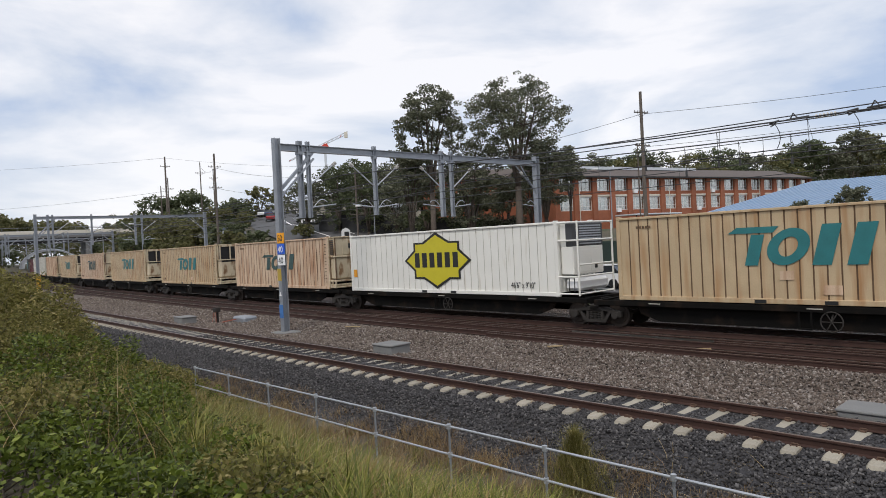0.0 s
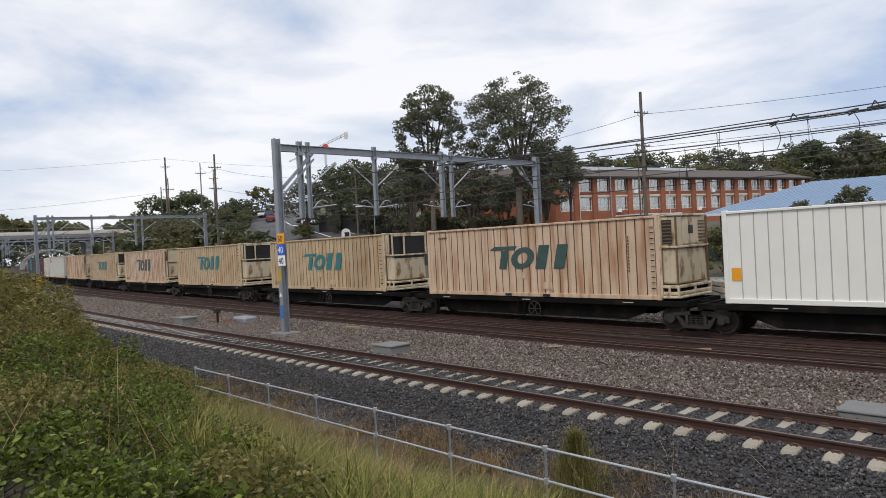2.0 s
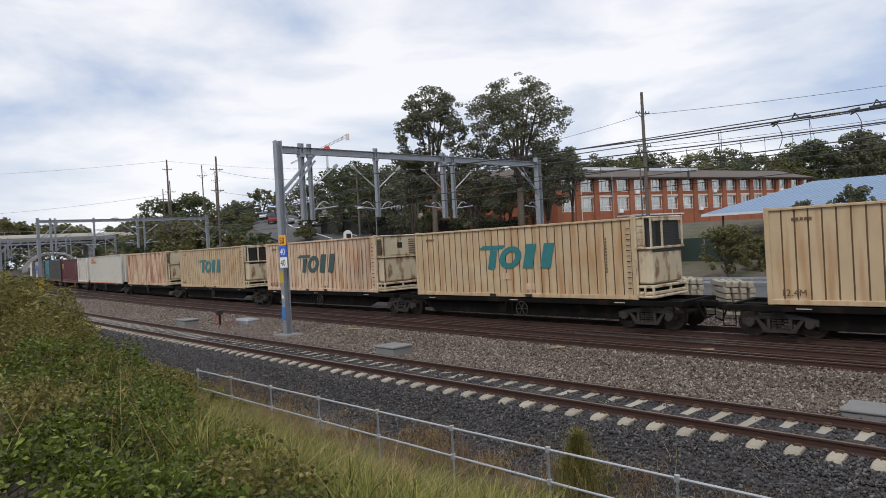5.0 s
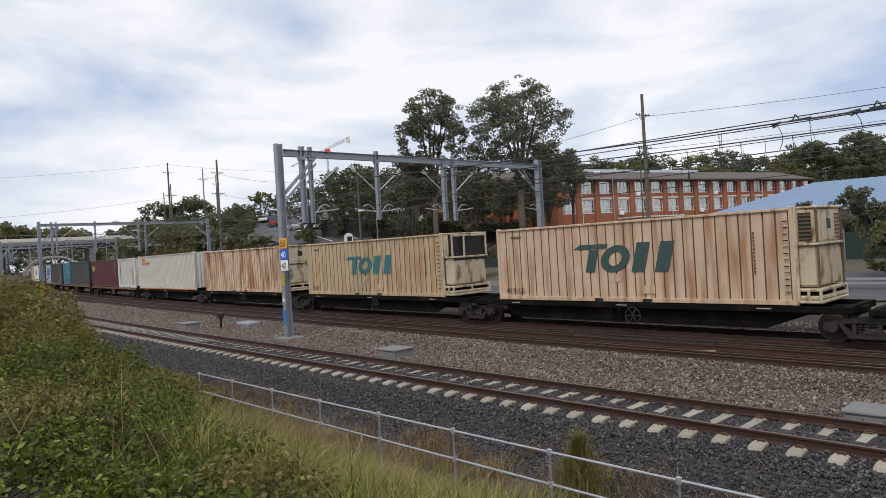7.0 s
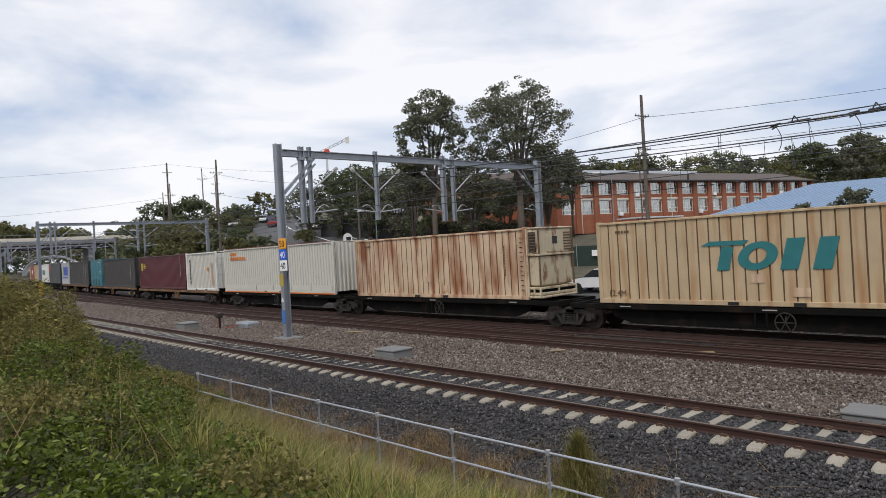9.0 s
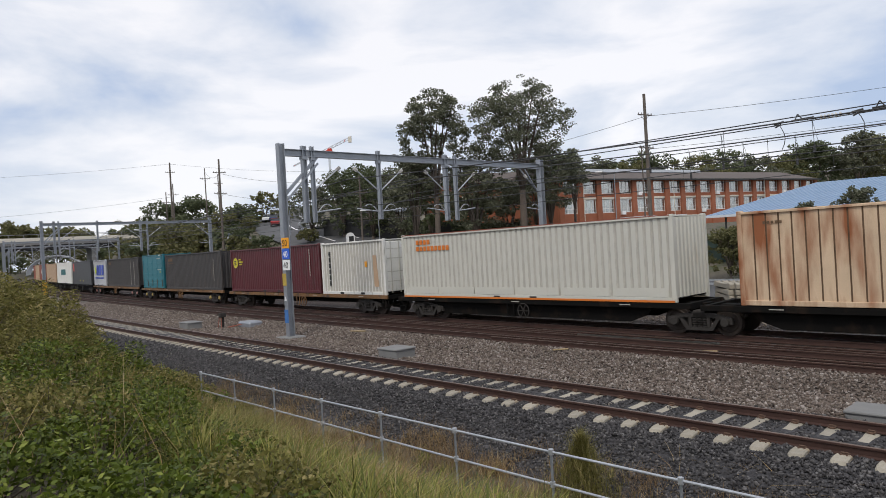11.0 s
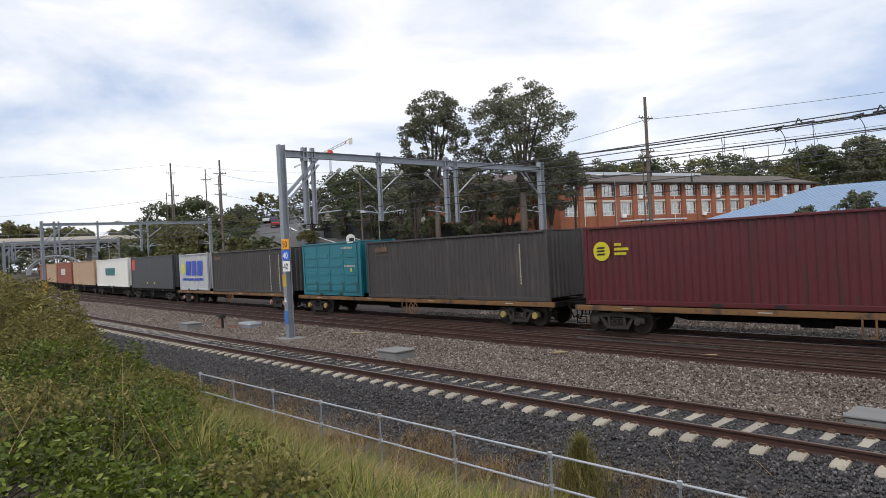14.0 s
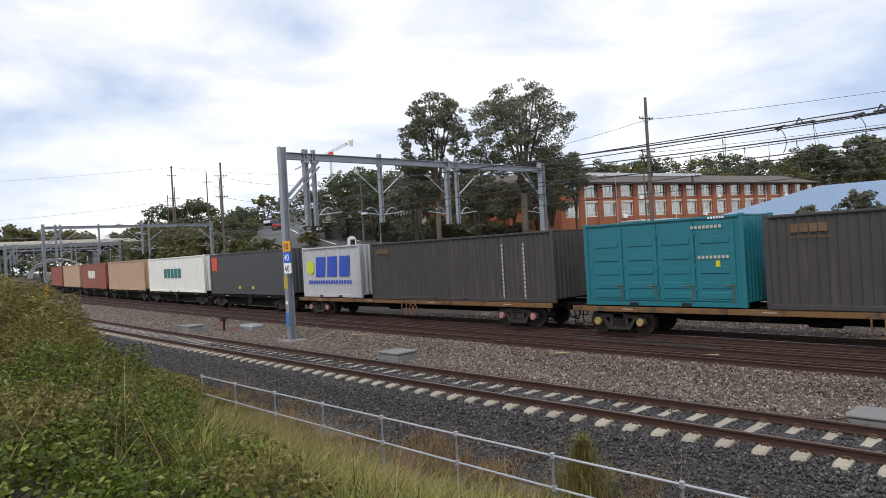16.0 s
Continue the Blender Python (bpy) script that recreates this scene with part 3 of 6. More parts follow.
def decal(root, name, mat, polys, label="", y=-HALF - 0.004, thick=0.006):
    """Painted shapes on the wall that faces the near track; polygons in metres along the wall and up."""
    sh = Shape()
    for pts in polys:
        sh.prism(pts, lambda u, v, w: (u, y - w, v), thick)
    return part(name, sh, mat, root, label)


def slanted(x, z, w, h, lean=0.22):
    return [(x, z), (x + w, z), (x + w + h * lean, z + h), (x + h * lean, z + h)]


def words(root, name, text, mat, x, z, size, label="", y=-HALF - 0.012, squeeze=1.0, parent_turn=None):
    """Real lettering as a mesh, standing on the wall."""
    cu = bpy.data.curves.new(name, 'FONT')
    cu.body, cu.size, cu.extrude = text, size, 0.003
    tmp = bpy.data.objects.new(name, cu)
    scene.collection.objects.link(tmp)
    dg = bpy.context.evaluated_depsgraph_get()
    me = bpy.data.meshes.new_from_object(tmp.evaluated_get(dg))
    bpy.data.objects.remove(tmp)
    me.materials.clear()
    me.materials.append(mat)
    ob = new(name, me)
    ob.parent = root
    ob.matrix_basis = pose(x, y, z, 90, 0, 0) @ Matrix.Diagonal((squeeze, 1, 1, 1))
    if label:
        ob["label"] = label
    return ob


def bars(root, name, mat, x, z, size, count, label="", vertical=False, gap=1.35, y=-HALF - 0.006):
    """Rows of plain bars in place of writing."""
    polys = []
    for i in range(count):
        if vertical:
            polys.append([(x, z - i * size * gap), (x + size * 0.62, z - i * size * gap), (x + size * 0.62, z - i * size * gap + size), (x, z - i * size * gap + size)])
        else:
            polys.append([(x + i * size * gap, z), (x + i * size * gap + size * 0.9, z), (x + i * size * gap + size * 0.9, z + size), (x + i * size * gap, z + size)])
    return decal(root, name, mat, polys, label, y)


def cooler_end(root, L, H, mat, open_top):
    """The machinery nose of a chilled container: panelled housing, framed upper bay with dark openings or louvres, battered tray."""
    x, d = L / 2, 0.60
    e = x + d
    y0, y1 = -HALF + 0.07, HALF - 0.07

    def face(name, u0, u1, z0, z1, m, off=0.0, thick=0.02, label="", c=0.0):
        part(name, Shape().box(e - 0.05 + off, e - 0.05 + off + thick, u0, u1, z0, z1, c), m, root, label)

    part("lower_housing", Shape().box(x - 0.02, e - 0.06, y0 + 0.06, y1 - 0.06, 0.56, 1.80, 0.06), mat, root)
    for u0, u1 in ((y0 + 0.12, -0.06), (0.02, y1 - 0.12)):
        face("access_panel", u0, u1, 0.62, 1.66, mat, -0.014, 0.025, "", 0.008)
    part("access_panel", Shape().box(x + 0.06, x + 0.30, y0 + 0.045, y0 + 0.07, 0.62, 1.70, 0.008), mat, root)
    part("upper_core", Shape().box(x - 0.02, x + 0.30, y0 + 0.02, y1 - 0.02, 1.84, H - 0.10, 0.02), mat, root)
    for k in range(4):
        part("side_board", Shape().box(x + 0.02, x + 0.30, y0 - 0.004, y0 + 0.02, 1.95 + k * 0.225, 2.155 + k * 0.225, 0.006), mat, root)
    part("nose_roof", Shape().box(x - 0.02, e, y0 - 0.02, y1 + 0.02, H - 0.10, H - 0.03, 0.02), mat, root)
    part("waist_rail", Shape().box(x - 0.01, e + 0.02, y0 - 0.03, y1 + 0.03, 1.80, 1.88, 0.015), mat, root)
    if open_top:
        # Solid black block stands for the shade inside the open bay.
        part("bay_shade_block", Shape().box(x + 0.30, e - 0.14, y0 + 0.05, y1 - 0.05, 1.88, H - 0.12), black, root, "black block for the shade in the open machinery bay")
        for i in range(9):
            part("fan_grille_bar", Shape().bar((e - 0.12, y0 + 0.6, 1.98 + i * 0.095), (e - 0.12, y1 - 0.12, 1.98 + i * 0.095), 0.02, 0.03), dark_metal, root)
        face("frame_rail", y0, y1, H - 0.20, H - 0.10, mat, 0.0, 0.05)
        for v in (y0 + 0.04, y0 + 0.80, y1 - 0.04):
            face("frame_post", v - 0.045, v + 0.045, 1.88, H - 0.18, mat, 0.0, 0.05, "", 0.008)
        part("frame_post", Shape().box(x + 0.29, x + 0.35, y0 - 0.02, y0 + 0.04, 1.88, H - 0.10, 0.008), mat, root)
        face("intake_slot", y0 + 0.14, y1 - 0.14, 1.68, 1.79, black, -0.008, 0.012)
    else:
        part("upper_housing", Shape().box(x + 0.30, e - 0.06, y0 + 0.03, y1 - 0.03, 1.88, H - 0.11, 0.03), mat, root)
        part("louvre_recess", Shape().box(x + 0.08, x + 0.44, y0 - 0.012, y0 - 0.005, 1.95, H - 0.22), black, root)
        for i in range(7):
            part("louvre_slat", Shape().bar((x + 0.08, y0 - 0.02, 2.0 + i * 0.118), (x + 0.44, y0 - 0.02, 2.0 + i * 0.118), 0.03, 0.045), groove, root)
        face("control_panel", -0.62, 0.42, 1.94, H - 0.22, mat, -0.01, 0.03, "", 0.01)
        face("gauge_window", -0.22, 0.10, H - 0.72, H - 0.42, black, 0.024, 0.01)
        for i in range(7):
            face("louvre_slat", 0.56, y1 - 0.10, 1.98 + i * 0.118, 2.03 + i * 0.118, groove, 0.0, 0.03)
        for v in (y0 + 0.03, y1 - 0.03):
            face("frame_post", v - 0.03, v + 0.03, 0.5, H - 0.10, groove, 0.0, 0.06, "rust-stained corner post", 0.008)
    part("base_tray", Shape().box(x - 0.02, e + 0.06, y0 - 0.05, y1 + 0.05, 0.06, 0.16, 0.03), mat, root)
    part("tray_wall", Shape().box(x + 0.02, e + 0.03, y0 - 0.02, y1 + 0.02, 0.17, 0.30, 0.03), mat, root)
    part("tray_box", Shape().box(x + 0.05, e - 0.02, y0 + 0.03, y1 - 0.03, 0.30, 0.42, 0.02), steel_dark, root, "grimy tray box")
    part("tray_rail", Shape().box(x + 0.0, e + 0.05, y0 - 0.04, y1 + 0.04, 0.42, 0.52, 0.02), mat, root)
    for v in (y0 - 0.03, 0.0, y1 + 0.03):
        part("tray_post", Shape().box(e - 0.02, e + 0.055, v - 0.04, v + 0.04, 0.1, 0.5, 0.01), mat, root)
    part("tray_post", Shape().box(x + 0.24, x + 0.32, y0 - 0.05, y0, 0.1, 0.5, 0.01), mat, root)
    for i in range(12):
        part("ladder_rung", Shape().tube((x - 0.34, -HALF - 0.03, 0.42 + i * 0.195), (x - 0.20, -HALF - 0.03, 0.42 + i * 0.195), 0.016, n=6), steel_dark, root)
    part("end_post", Shape().box(x - 0.10, x + 0.05, -HALF - 0.015, -HALF + 0.06, 0.12, H - 0.08, 0.02), nose_paint, root, "grimy pale end post")


def place(root, s_left, L, base=1.05):
    movers.append((root, s_left + L / 2, base))


def chilled(s, mat, logo, open_top, label, logo_at=(-1.85, 1.15), logo_h=0.95, has_logo=True):
    L, H = 12.0, 3.0
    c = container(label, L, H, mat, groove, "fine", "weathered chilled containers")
    cooler_end(c, L, H, nose_paint, open_top)
    if has_logo:
        x, z = logo_at
        h = logo_h
        k = 0.24 * h
        flag = [(x - 0.15, z + h * 0.84), (x + 1.25, z + h * 0.84), (x + 1.42, z + h), (x + 0.15, z + h)]
        for pts in (flag, slanted(x + 0.36, z, 0.40, h * 0.80, 0.24)):
            decal(c, "painted_emblem", logo, [pts], "plain slanted shape in green paint")
        ring = []
        for q in range(24):
            quad = []
            for a, rx, rz in ((q, 0.60, 0.47), (q + 1, 0.60, 0.47), (q + 1, 0.27, 0.25), (q, 0.27, 0.25)):
                v = math.sin(a * math.pi / 12) * rz * h
                quad.append((x + 1.55 + 0.12 + math.cos(a * math.pi / 12) * rx + v * 0.3, z + h * 0.47 + v))
            ring.append(quad)
        decal(c, "painted_emblem", logo, ring, "plain slanted ring in green paint")
        for u in (2.32, 3.24):
            decal(c, "painted_emblem", logo, [slanted(x + u, z, 0.52, h, 0.26)], "plain slanted block in green paint")
    bars(c, "stencil_mark", groove, L / 2 - 1.25, 2.2, 0.09, 11, "small worn stencil marks", vertical=True)
    bars(c, "stencil_mark", groove, -L / 2 + 0.8, 2.55, 0.09, 5, "small worn stencil marks")
    for x, z, w in ((0.8, 0.32, 0.5), (-0.4, 0.75, 0.4)):
        decal(c, "patch", cream_pale, [[(x, z), (x + w, z), (x + w, z + 0.28), (x, z + 0.28)]], "paler repaired patch", y=-HALF - 0.003)
    place(c, s, L)
    return c


chilled(9.74, cream, logo_teal, False, "weathered cream ribbed chilled container with teal emblem", (-1.8, 1.2), 1.2)
a_ = chilled(-21.1, cream_pale, logo_dark, False, "rust-streaked pale chilled container with faded dark emblem")
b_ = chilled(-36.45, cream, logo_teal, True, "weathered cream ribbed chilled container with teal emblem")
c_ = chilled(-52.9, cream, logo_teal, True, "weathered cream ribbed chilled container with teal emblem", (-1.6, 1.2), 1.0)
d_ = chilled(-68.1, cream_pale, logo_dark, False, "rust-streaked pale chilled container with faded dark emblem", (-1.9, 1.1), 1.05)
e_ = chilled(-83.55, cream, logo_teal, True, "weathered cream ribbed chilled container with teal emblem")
f_ = chilled(-98.95, rusty, logo_dark, False, "heavily rusted chilled container bare of any emblem", has_logo=False)
for c, txt in ((d_, "40 PLUS"), (b_, "12.4M"), (e_, "12.4M")):
    words(c, "stencil", txt, groove, -5.6, 0.28, 0.30, "worn stencilled size mark")

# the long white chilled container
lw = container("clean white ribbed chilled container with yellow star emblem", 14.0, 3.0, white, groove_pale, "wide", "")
place(lw, -6.9, 14.0)
star = [(-2.35, 1.55), (-1.62, 2.05), (-1.62, 2.42), (-0.95, 2.42), (0.0, 2.98 - 0.10), (0.95, 2.42), (1.62, 2.42), (1.62, 2.05), (2.35, 1.55),
        (1.62, 1.05), (1.62, 0.68), (0.95, 0.68), (0.0, 0.22), (-0.95, 0.68), (-1.62, 0.68), (-1.62, 1.05)]
star = [(x * 0.98 - 0.1, z) for x, z in star]
decal(lw, "emblem_border", black, [star], "black outline of the star", thick=0.006)
decal(lw, "emblem_field", yellow, [[((x + 0.1) * 0.92 - 0.1, (z - 1.55) * 0.90 + 1.55) for x, z in star]], "yellow star field", thick=0.010)
for k in range(6):
    decal(lw, "emblem_bar", black, [[(-1.62 + k * 0.53, 1.22), (-1.28 + k * 0.53, 1.22), (-1.28 + k * 0.53, 1.92), (-1.62 + k * 0.53, 1.92)]], "plain black bar", thick=0.014)
words(lw, "size_mark", "46'6\" x 9'10\"", black, 4.5, 0.33, 0.34, "painted size mark", squeeze=0.75)
decal(lw, "warning_label", amber, [[(-6.75, 0.75), (-6.45, 0.75), (-6.45, 1.15), (-6.75, 1.15)]], "amber label")
xe = 7.0
part("cooling_unit", Shape().box(xe, xe + 0.60, -1.05, 1.0, 0.85, 1.98, 0.04), white, lw, "white moulded cooling unit")
part("unit_side", Shape().box(xe, xe + 0.34, -1.05, 1.0, 1.96, 2.90, 0.03), white, lw, "white moulded side cover")
part("cooling_grille", Shape().box(xe + 0.26, xe + 0.60, -1.07, 1.02, 1.95, 2.88, 0.04), slate, lw, "dark louvred top of the cooling unit")
part("service_door", Shape().box(xe + 0.595, xe + 0.615, -0.62, 0.10, 0.95, 1.82, 0.008), white, lw)
part("service_door", Shape().box(xe + 0.595, xe + 0.615, 0.13, 0.85, 0.95, 1.82, 0.008), white, lw)
part("door_latch", Shape().box(xe + 0.615, xe + 0.63, 0.35, 0.52, 1.05, 1.2), black, lw)
for i in range(8):
    part("louvre_slat", Shape().bar((xe + 0.60, -0.60, 2.06 + i * 0.10), (xe + 0.60, 0.85, 2.06 + i * 0.10), 0.04, 0.05), galv_light, lw)
part("fuel_tank", Shape().box(xe + 0.10, xe + 0.80, -1.0, 1.05, 0.22, 0.72, 0.12), sign_white, lw, "white fuel tank")
for u in (0.3, 0.55):
    part("tank_strap", Shape().box(xe + u, xe + u + 0.04, -1.012, -0.99, 0.22, 0.73), slate, lw)
for z in (0.12, 0.80, 1.25, 2.2, 2.9):
    part("frame_tube", Shape().tube((xe + 0.92, -HALF + 0.05, z), (xe + 0.92, HALF - 0.05, z), 0.035), white, lw)
for y in (-HALF + 0.05, HALF - 0.05):
    part("frame_tube", Shape().tube((xe + 0.92, y, 0.05), (xe + 0.92, y, 2.95), 0.04), white, lw)
    for z in (0.12, 2.9) if y > 0 else (0.12, 0.78, 2.2, 2.9):
        part("frame_tube", Shape().tube((xe, y, z), (xe + 0.92, y, z), 0.035), white, lw)

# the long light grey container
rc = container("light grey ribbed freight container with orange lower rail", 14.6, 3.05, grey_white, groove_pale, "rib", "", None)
place(rc, -115.7, 14.6)
decal(rc, "orange_rail", orange, [[(-7.25, 0.0), (7.25, 0.0), (7.25, 0.075), (-7.25, 0.075)]], "orange painted lower edge", y=-HALF - 0.036)
bars(rc, "painted_bar", orange, -6.2, 2.53, 0.22, 4, "plain orange bars", gap=1.2)
bars(rc, "painted_bar", orange, -6.2, 2.22, 0.22, 9, "plain orange bars", gap=1.2)
decal(rc, "lower_panel", grey_white, [[(-6.9 + k * 2.35, 0.19), (-4.75 + k * 2.35, 0.19), (-4.75 + k * 2.35, 0.50), (-6.9 + k * 2.35, 0.50)] for k in range(6)], "flat lower panels", y=-HALF - 0.012, thick=0.012)
part("roof_edge", Shape().box(-7.2, 7.2, -HALF - 0.042, -HALF + 0.02, 3.0, 3.035), brown_red, rc, "rusty top edge")

# twenty-foot white box
w20 = container("grimy white twenty-foot container with rod-locked doors", 6.06, 2.95, white_dirty, groove_pale, "iso", "", None, True)
place(w20, -123.25, 6.06)
bars(w20, "dark_bar", black, -2.25, 2.15, 0.26, 6, "plain dark bars down the wall", vertical=True, gap=1.28)
decal(w20, "label_plate", amber, [[(1.25, 1.5), (1.45, 1.5), (1.45, 1.8), (1.25, 1.8)]], "amber label")
decal(w20, "tan_strip", tan, [[(2.05, 0.45), (2.45, 0.45), (2.3, 2.1), (2.0, 2.1)]], "peeled tan strip")
for k in (-1, 1):
    d = part("door", Shape().box(3.03 - 0.09, 3.03 - 0.03, min(0.01 * k, 1.08 * k), max(0.01 * k, 1.08 * k), 0.18, 2.8, 0.02), white_dirty, w20, "white steel door leaf")
    for y in (0.25, 0.8):
        part("lock_rod", Shape().tube((3.03, y * k, 0.1), (3.03, y * k, 2.85), 0.022), groove_pale, d)
    for z in (0.7, 1.2, 1.9, 2.4):
        part("door_rib", Shape().box(3.0, 3.012, min(0.05 * k, 1.05 * k), max(0.05 * k, 1.05 * k), z, z + 0.03), groove_pale, d)


def round_mark(cx, cz, r):
    return [(cx + r * math.cos(a * math.pi / 12), cz + r * math.sin(a * math.pi / 12)) for a in range(24)]


mr = container("maroon forty-foot container with round yellow mark", 12.19, 2.95, maroon, maroon, "iso", "forty-foot containers")
place(mr, -135.6, 12.19)
decal(mr, "round_mark", yellow, [round_mark(-5.3, 2.0, 0.36)], "round yellow mark")
decal(mr, "mark_stripe", black, [slanted(-5.52, 1.85 + k * 0.12, 0.32, 0.07, 1.0) for k in range(3)], "dark stripes in the mark", thick=0.012)
for k, n in ((0, 3), (1, 6), (2, 5)):
    bars(mr, "yellow_bar", yellow, -4.75, 2.18 - k * 0.17, 0.10, n, "plain yellow bars", gap=1.0)
bars(mr, "stencil_mark", groove_pale, 4.9, 2.5, 0.12, 10, "small white stencil bars", vertical=True)


def boxcar(s, L, H, mat, label, profile="iso"):
    c = container(label, L, H, mat, mat, profile, "forty-foot containers" if L > 10 else "twenty-foot containers")
    place(c, s, L)
    return c


dk1 = boxcar(-149.5, 12.19, 2.95, charcoal, "charcoal corrugated forty-foot container with faded lettering")
bars(dk1, "faded_bar", groove, -5.3, 2.35, 0.26, 4, "plain faded bars", gap=1.0)
bars(dk1, "faded_bar", groove, -5.3, 2.18, 0.06, 14, "plain faded bars")
bars(dk1, "stencil_mark", groove_pale, 4.6, 2.3, 0.09, 14, "small white stencil bars", vertical=True)
dk2 = boxcar(-169.8, 12.19, 2.95, charcoal, "charcoal corrugated forty-foot container with white stencil bars")
bars(dk2, "faded_bar", groove, -5.5, 2.35, 0.24, 4, "plain faded bars", gap=1.0)
bars(dk2, "stencil_mark", groove_pale, 4.5, 2.35, 0.13, 14, "small white stencil bars", vertical=True)
bars(dk2, "stencil_mark", groove_pale, 3.3, 2.35, 0.13, 14, "small white stencil bars", vertical=True)

# teal side-door box
tl = container("teal side-door container with ribbed panels and lock gear", 6.06, 3.05, teal, teal, "smooth", "")
place(tl, -156.15, 6.06)
for k in range(4):
    x = -2.72 + k * 1.37
    dleaf = part("side_door", Shape().box(x, x + 1.33, -HALF - 0.03, -HALF + 0.01, 0.2, 2.85, 0.015), teal, tl)
    for z in (0.28, 0.62, 1.12, 1.62, 2.12):
        part("door_rib", Shape().box(x + 0.18, x + 1.18, -HALF - 0.055, -HALF - 0.02, z, z + 0.24, 0.02), teal, dleaf)
    part("lock_gear", Shape().tube((x + 1.25, -HALF - 0.06, 0.15), (x + 1.25, -HALF - 0.06, 0.75), 0.02), groove, dleaf)
    part("lock_gear", Shape().tube((x + 0.95, -HALF - 0.06, 0.72), (x + 1.3, -HALF - 0.06, 0.74), 0.018), groove, dleaf)
    for z in (0.55, 1.3, 2.4):
        part("hinge", Shape().box(x - 0.03, x + 0.05, -HALF - 0.06, -HALF - 0.02, z, z + 0.14, 0.01), teal, dleaf)
bars(tl, "stencil_mark", groove_pale, 1.3, 2.62, 0.10, 8, "small white stencil bars", y=-HALF - 0.06)
bars(tl, "stencil_mark", groove_pale, 1.5, 1.62, 0.10, 8, "small white stencil bars", y=-HALF - 0.06)
decal(tl, "yellow_tag", yellow, [[(2.1, 1.35), (2.25, 1.35), (2.25, 1.55), (2.1, 1.55)]], "yellow tag", y=-HALF - 0.06)
bars(tl, "top_stripe", white, 1.9, 2.92, 0.07, 6, "white corner stripes", y=-HALF - 0.05)

ag = boxcar(-176.85, 6.06, 2.95, silver_grey, "pale grey twenty-foot container with blue bars")
decal(ag, "lime_mark", lime, [round_mark(-2.15, 1.75, 0.42)], "lime round mark")
decal(ag, "blue_block", blue, [slanted(-1.6 + k * 1.25, 1.2, 1.0, 1.15, 0.12) for k in range(3)], "plain blue blocks")
bars(ag, "blue_bar", blue, -2.4, 0.78, 0.2, 17, "small blue bars")
dk3 = boxcar(-190.9, 12.4, 3.0, slate, "smooth slate-grey container with red corner mark", "smooth")
decal(dk3, "red_mark", red, [[(-5.9, 1.75), (-4.9, 1.7), (-4.85, 2.75), (-5.9, 2.7)]], "red square mark")
decal(dk3, "yellow_tag", yellow, [[(-1.3, 0.4), (-0.95, 0.4), (-0.95, 0.6), (-1.3, 0.6)], [(0.8, 0.4), (1.15, 0.4), (1.15, 0.6), (0.8, 0.6)]], "yellow tags")
wt = boxcar(-206.0, 13.8, 3.0, white, "white container with pale teal marks", "wide")
bars(wt, "teal_bar", logo_teal, -2.6, 1.2, 0.8, 5, "plain teal bars", gap=1.1)
tn = boxcar(-221.3, 13.8, 3.0, tan, "weathered tan freight container", "fine")
rd = boxcar(-236.6, 13.8, 3.0, brown_red, "faded red freight container with pale bars", "fine")
bars(rd, "pale_bar", white, -2.6, 1.2, 0.9, 4, "plain pale bars", gap=1.1)
boxcar(-252.0, 13.8, 3.0, tan, "weathered tan freight container", "fine")
boxcar(-267.4, 13.8, 3.0, brown_red, "faded red freight container", "fine")


# ---- wagons under the containers ----
WHEEL = 0.46


def wheelset_mesh():
    sh = Shape()
    for y in (-0.7525, 0.7525):
        k = 1 if y > 0 else -1
        sh.tube((0, y - 0.065, 0), (0, y + 0.065, 0), WHEEL, n=28)
        sh.tube((0, y - k * 0.065, 0), (0, y - k * 0.10, 0), WHEEL + 0.028, n=28)
        sh.tube((0, y + k * 0.06, 0), (0, y + k * 0.085, 0), WHEEL * 0.80, WHEEL * 0.74, n=24)
        for a in range(5):
            t = a * 2 * math.pi / 5
            sh.tube((math.cos(t) * 0.24, y + k * 0.08, math.sin(t) * 0.24), (math.cos(t) * 0.24, y + k * 0.10, math.sin(t) * 0.24), 0.045, n=8)
    sh.tube((0, -1.02, 0), (0, 1.02, 0), 0.085, n=12)
    return sh.mesh("wheelset", wheel_steel)


def side_frame_mesh():
    """A cast bogie side: arched frame with spring pocket and axle boxes."""
    sh = Shape()
    for y in (-1.0, 1.0):
        pl = lambda u, v, w, y=y: (u, y + w, v)
        outer = [(-1.12, 0.40), (-1.12, 0.60), (-0.70, 0.70), (-0.34, 0.76), (0.34, 0.76), (0.70, 0.70), (1.12, 0.60), (1.12, 0.40), (0.80, 0.42), (0.72, 0.58), (0.45, 0.60), (0.30, 0.62), (-0.30, 0.62), (-0.45, 0.60), (-0.72, 0.58), (-0.80, 0.42)]
        sh.prism(outer, lambda u, v, w, y=y: (u, y - 0.08 + w, v), 0.16)
        low = [(-0.72, 0.58), (-0.60, 0.58), (-0.36, 0.28), (0.36, 0.28), (0.60, 0.58), (0.72, 0.58), (0.46, 0.17), (-0.46, 0.17)]
        sh.prism(low, lambda u, v, w, y=y: (u, y - 0.07 + w, v), 0.14)
        for x in (-0.32, 0.32):
            sh.box(x - 0.05, x + 0.05, y - 0.07, y + 0.07, 0.26, 0.64)
        for x in (-0.18, 0.0, 0.18):
            for k in range(4):
                sh.tube((x, y, 0.29 + k * 0.08), (x, y, 0.33 + k * 0.08), 0.085, n=10)
    sh.box(-0.22, 0.22, -1.08, 1.08, 0.60, 0.84, 0.03)
    return sh.mesh("bogie_frame", bogie_steel)


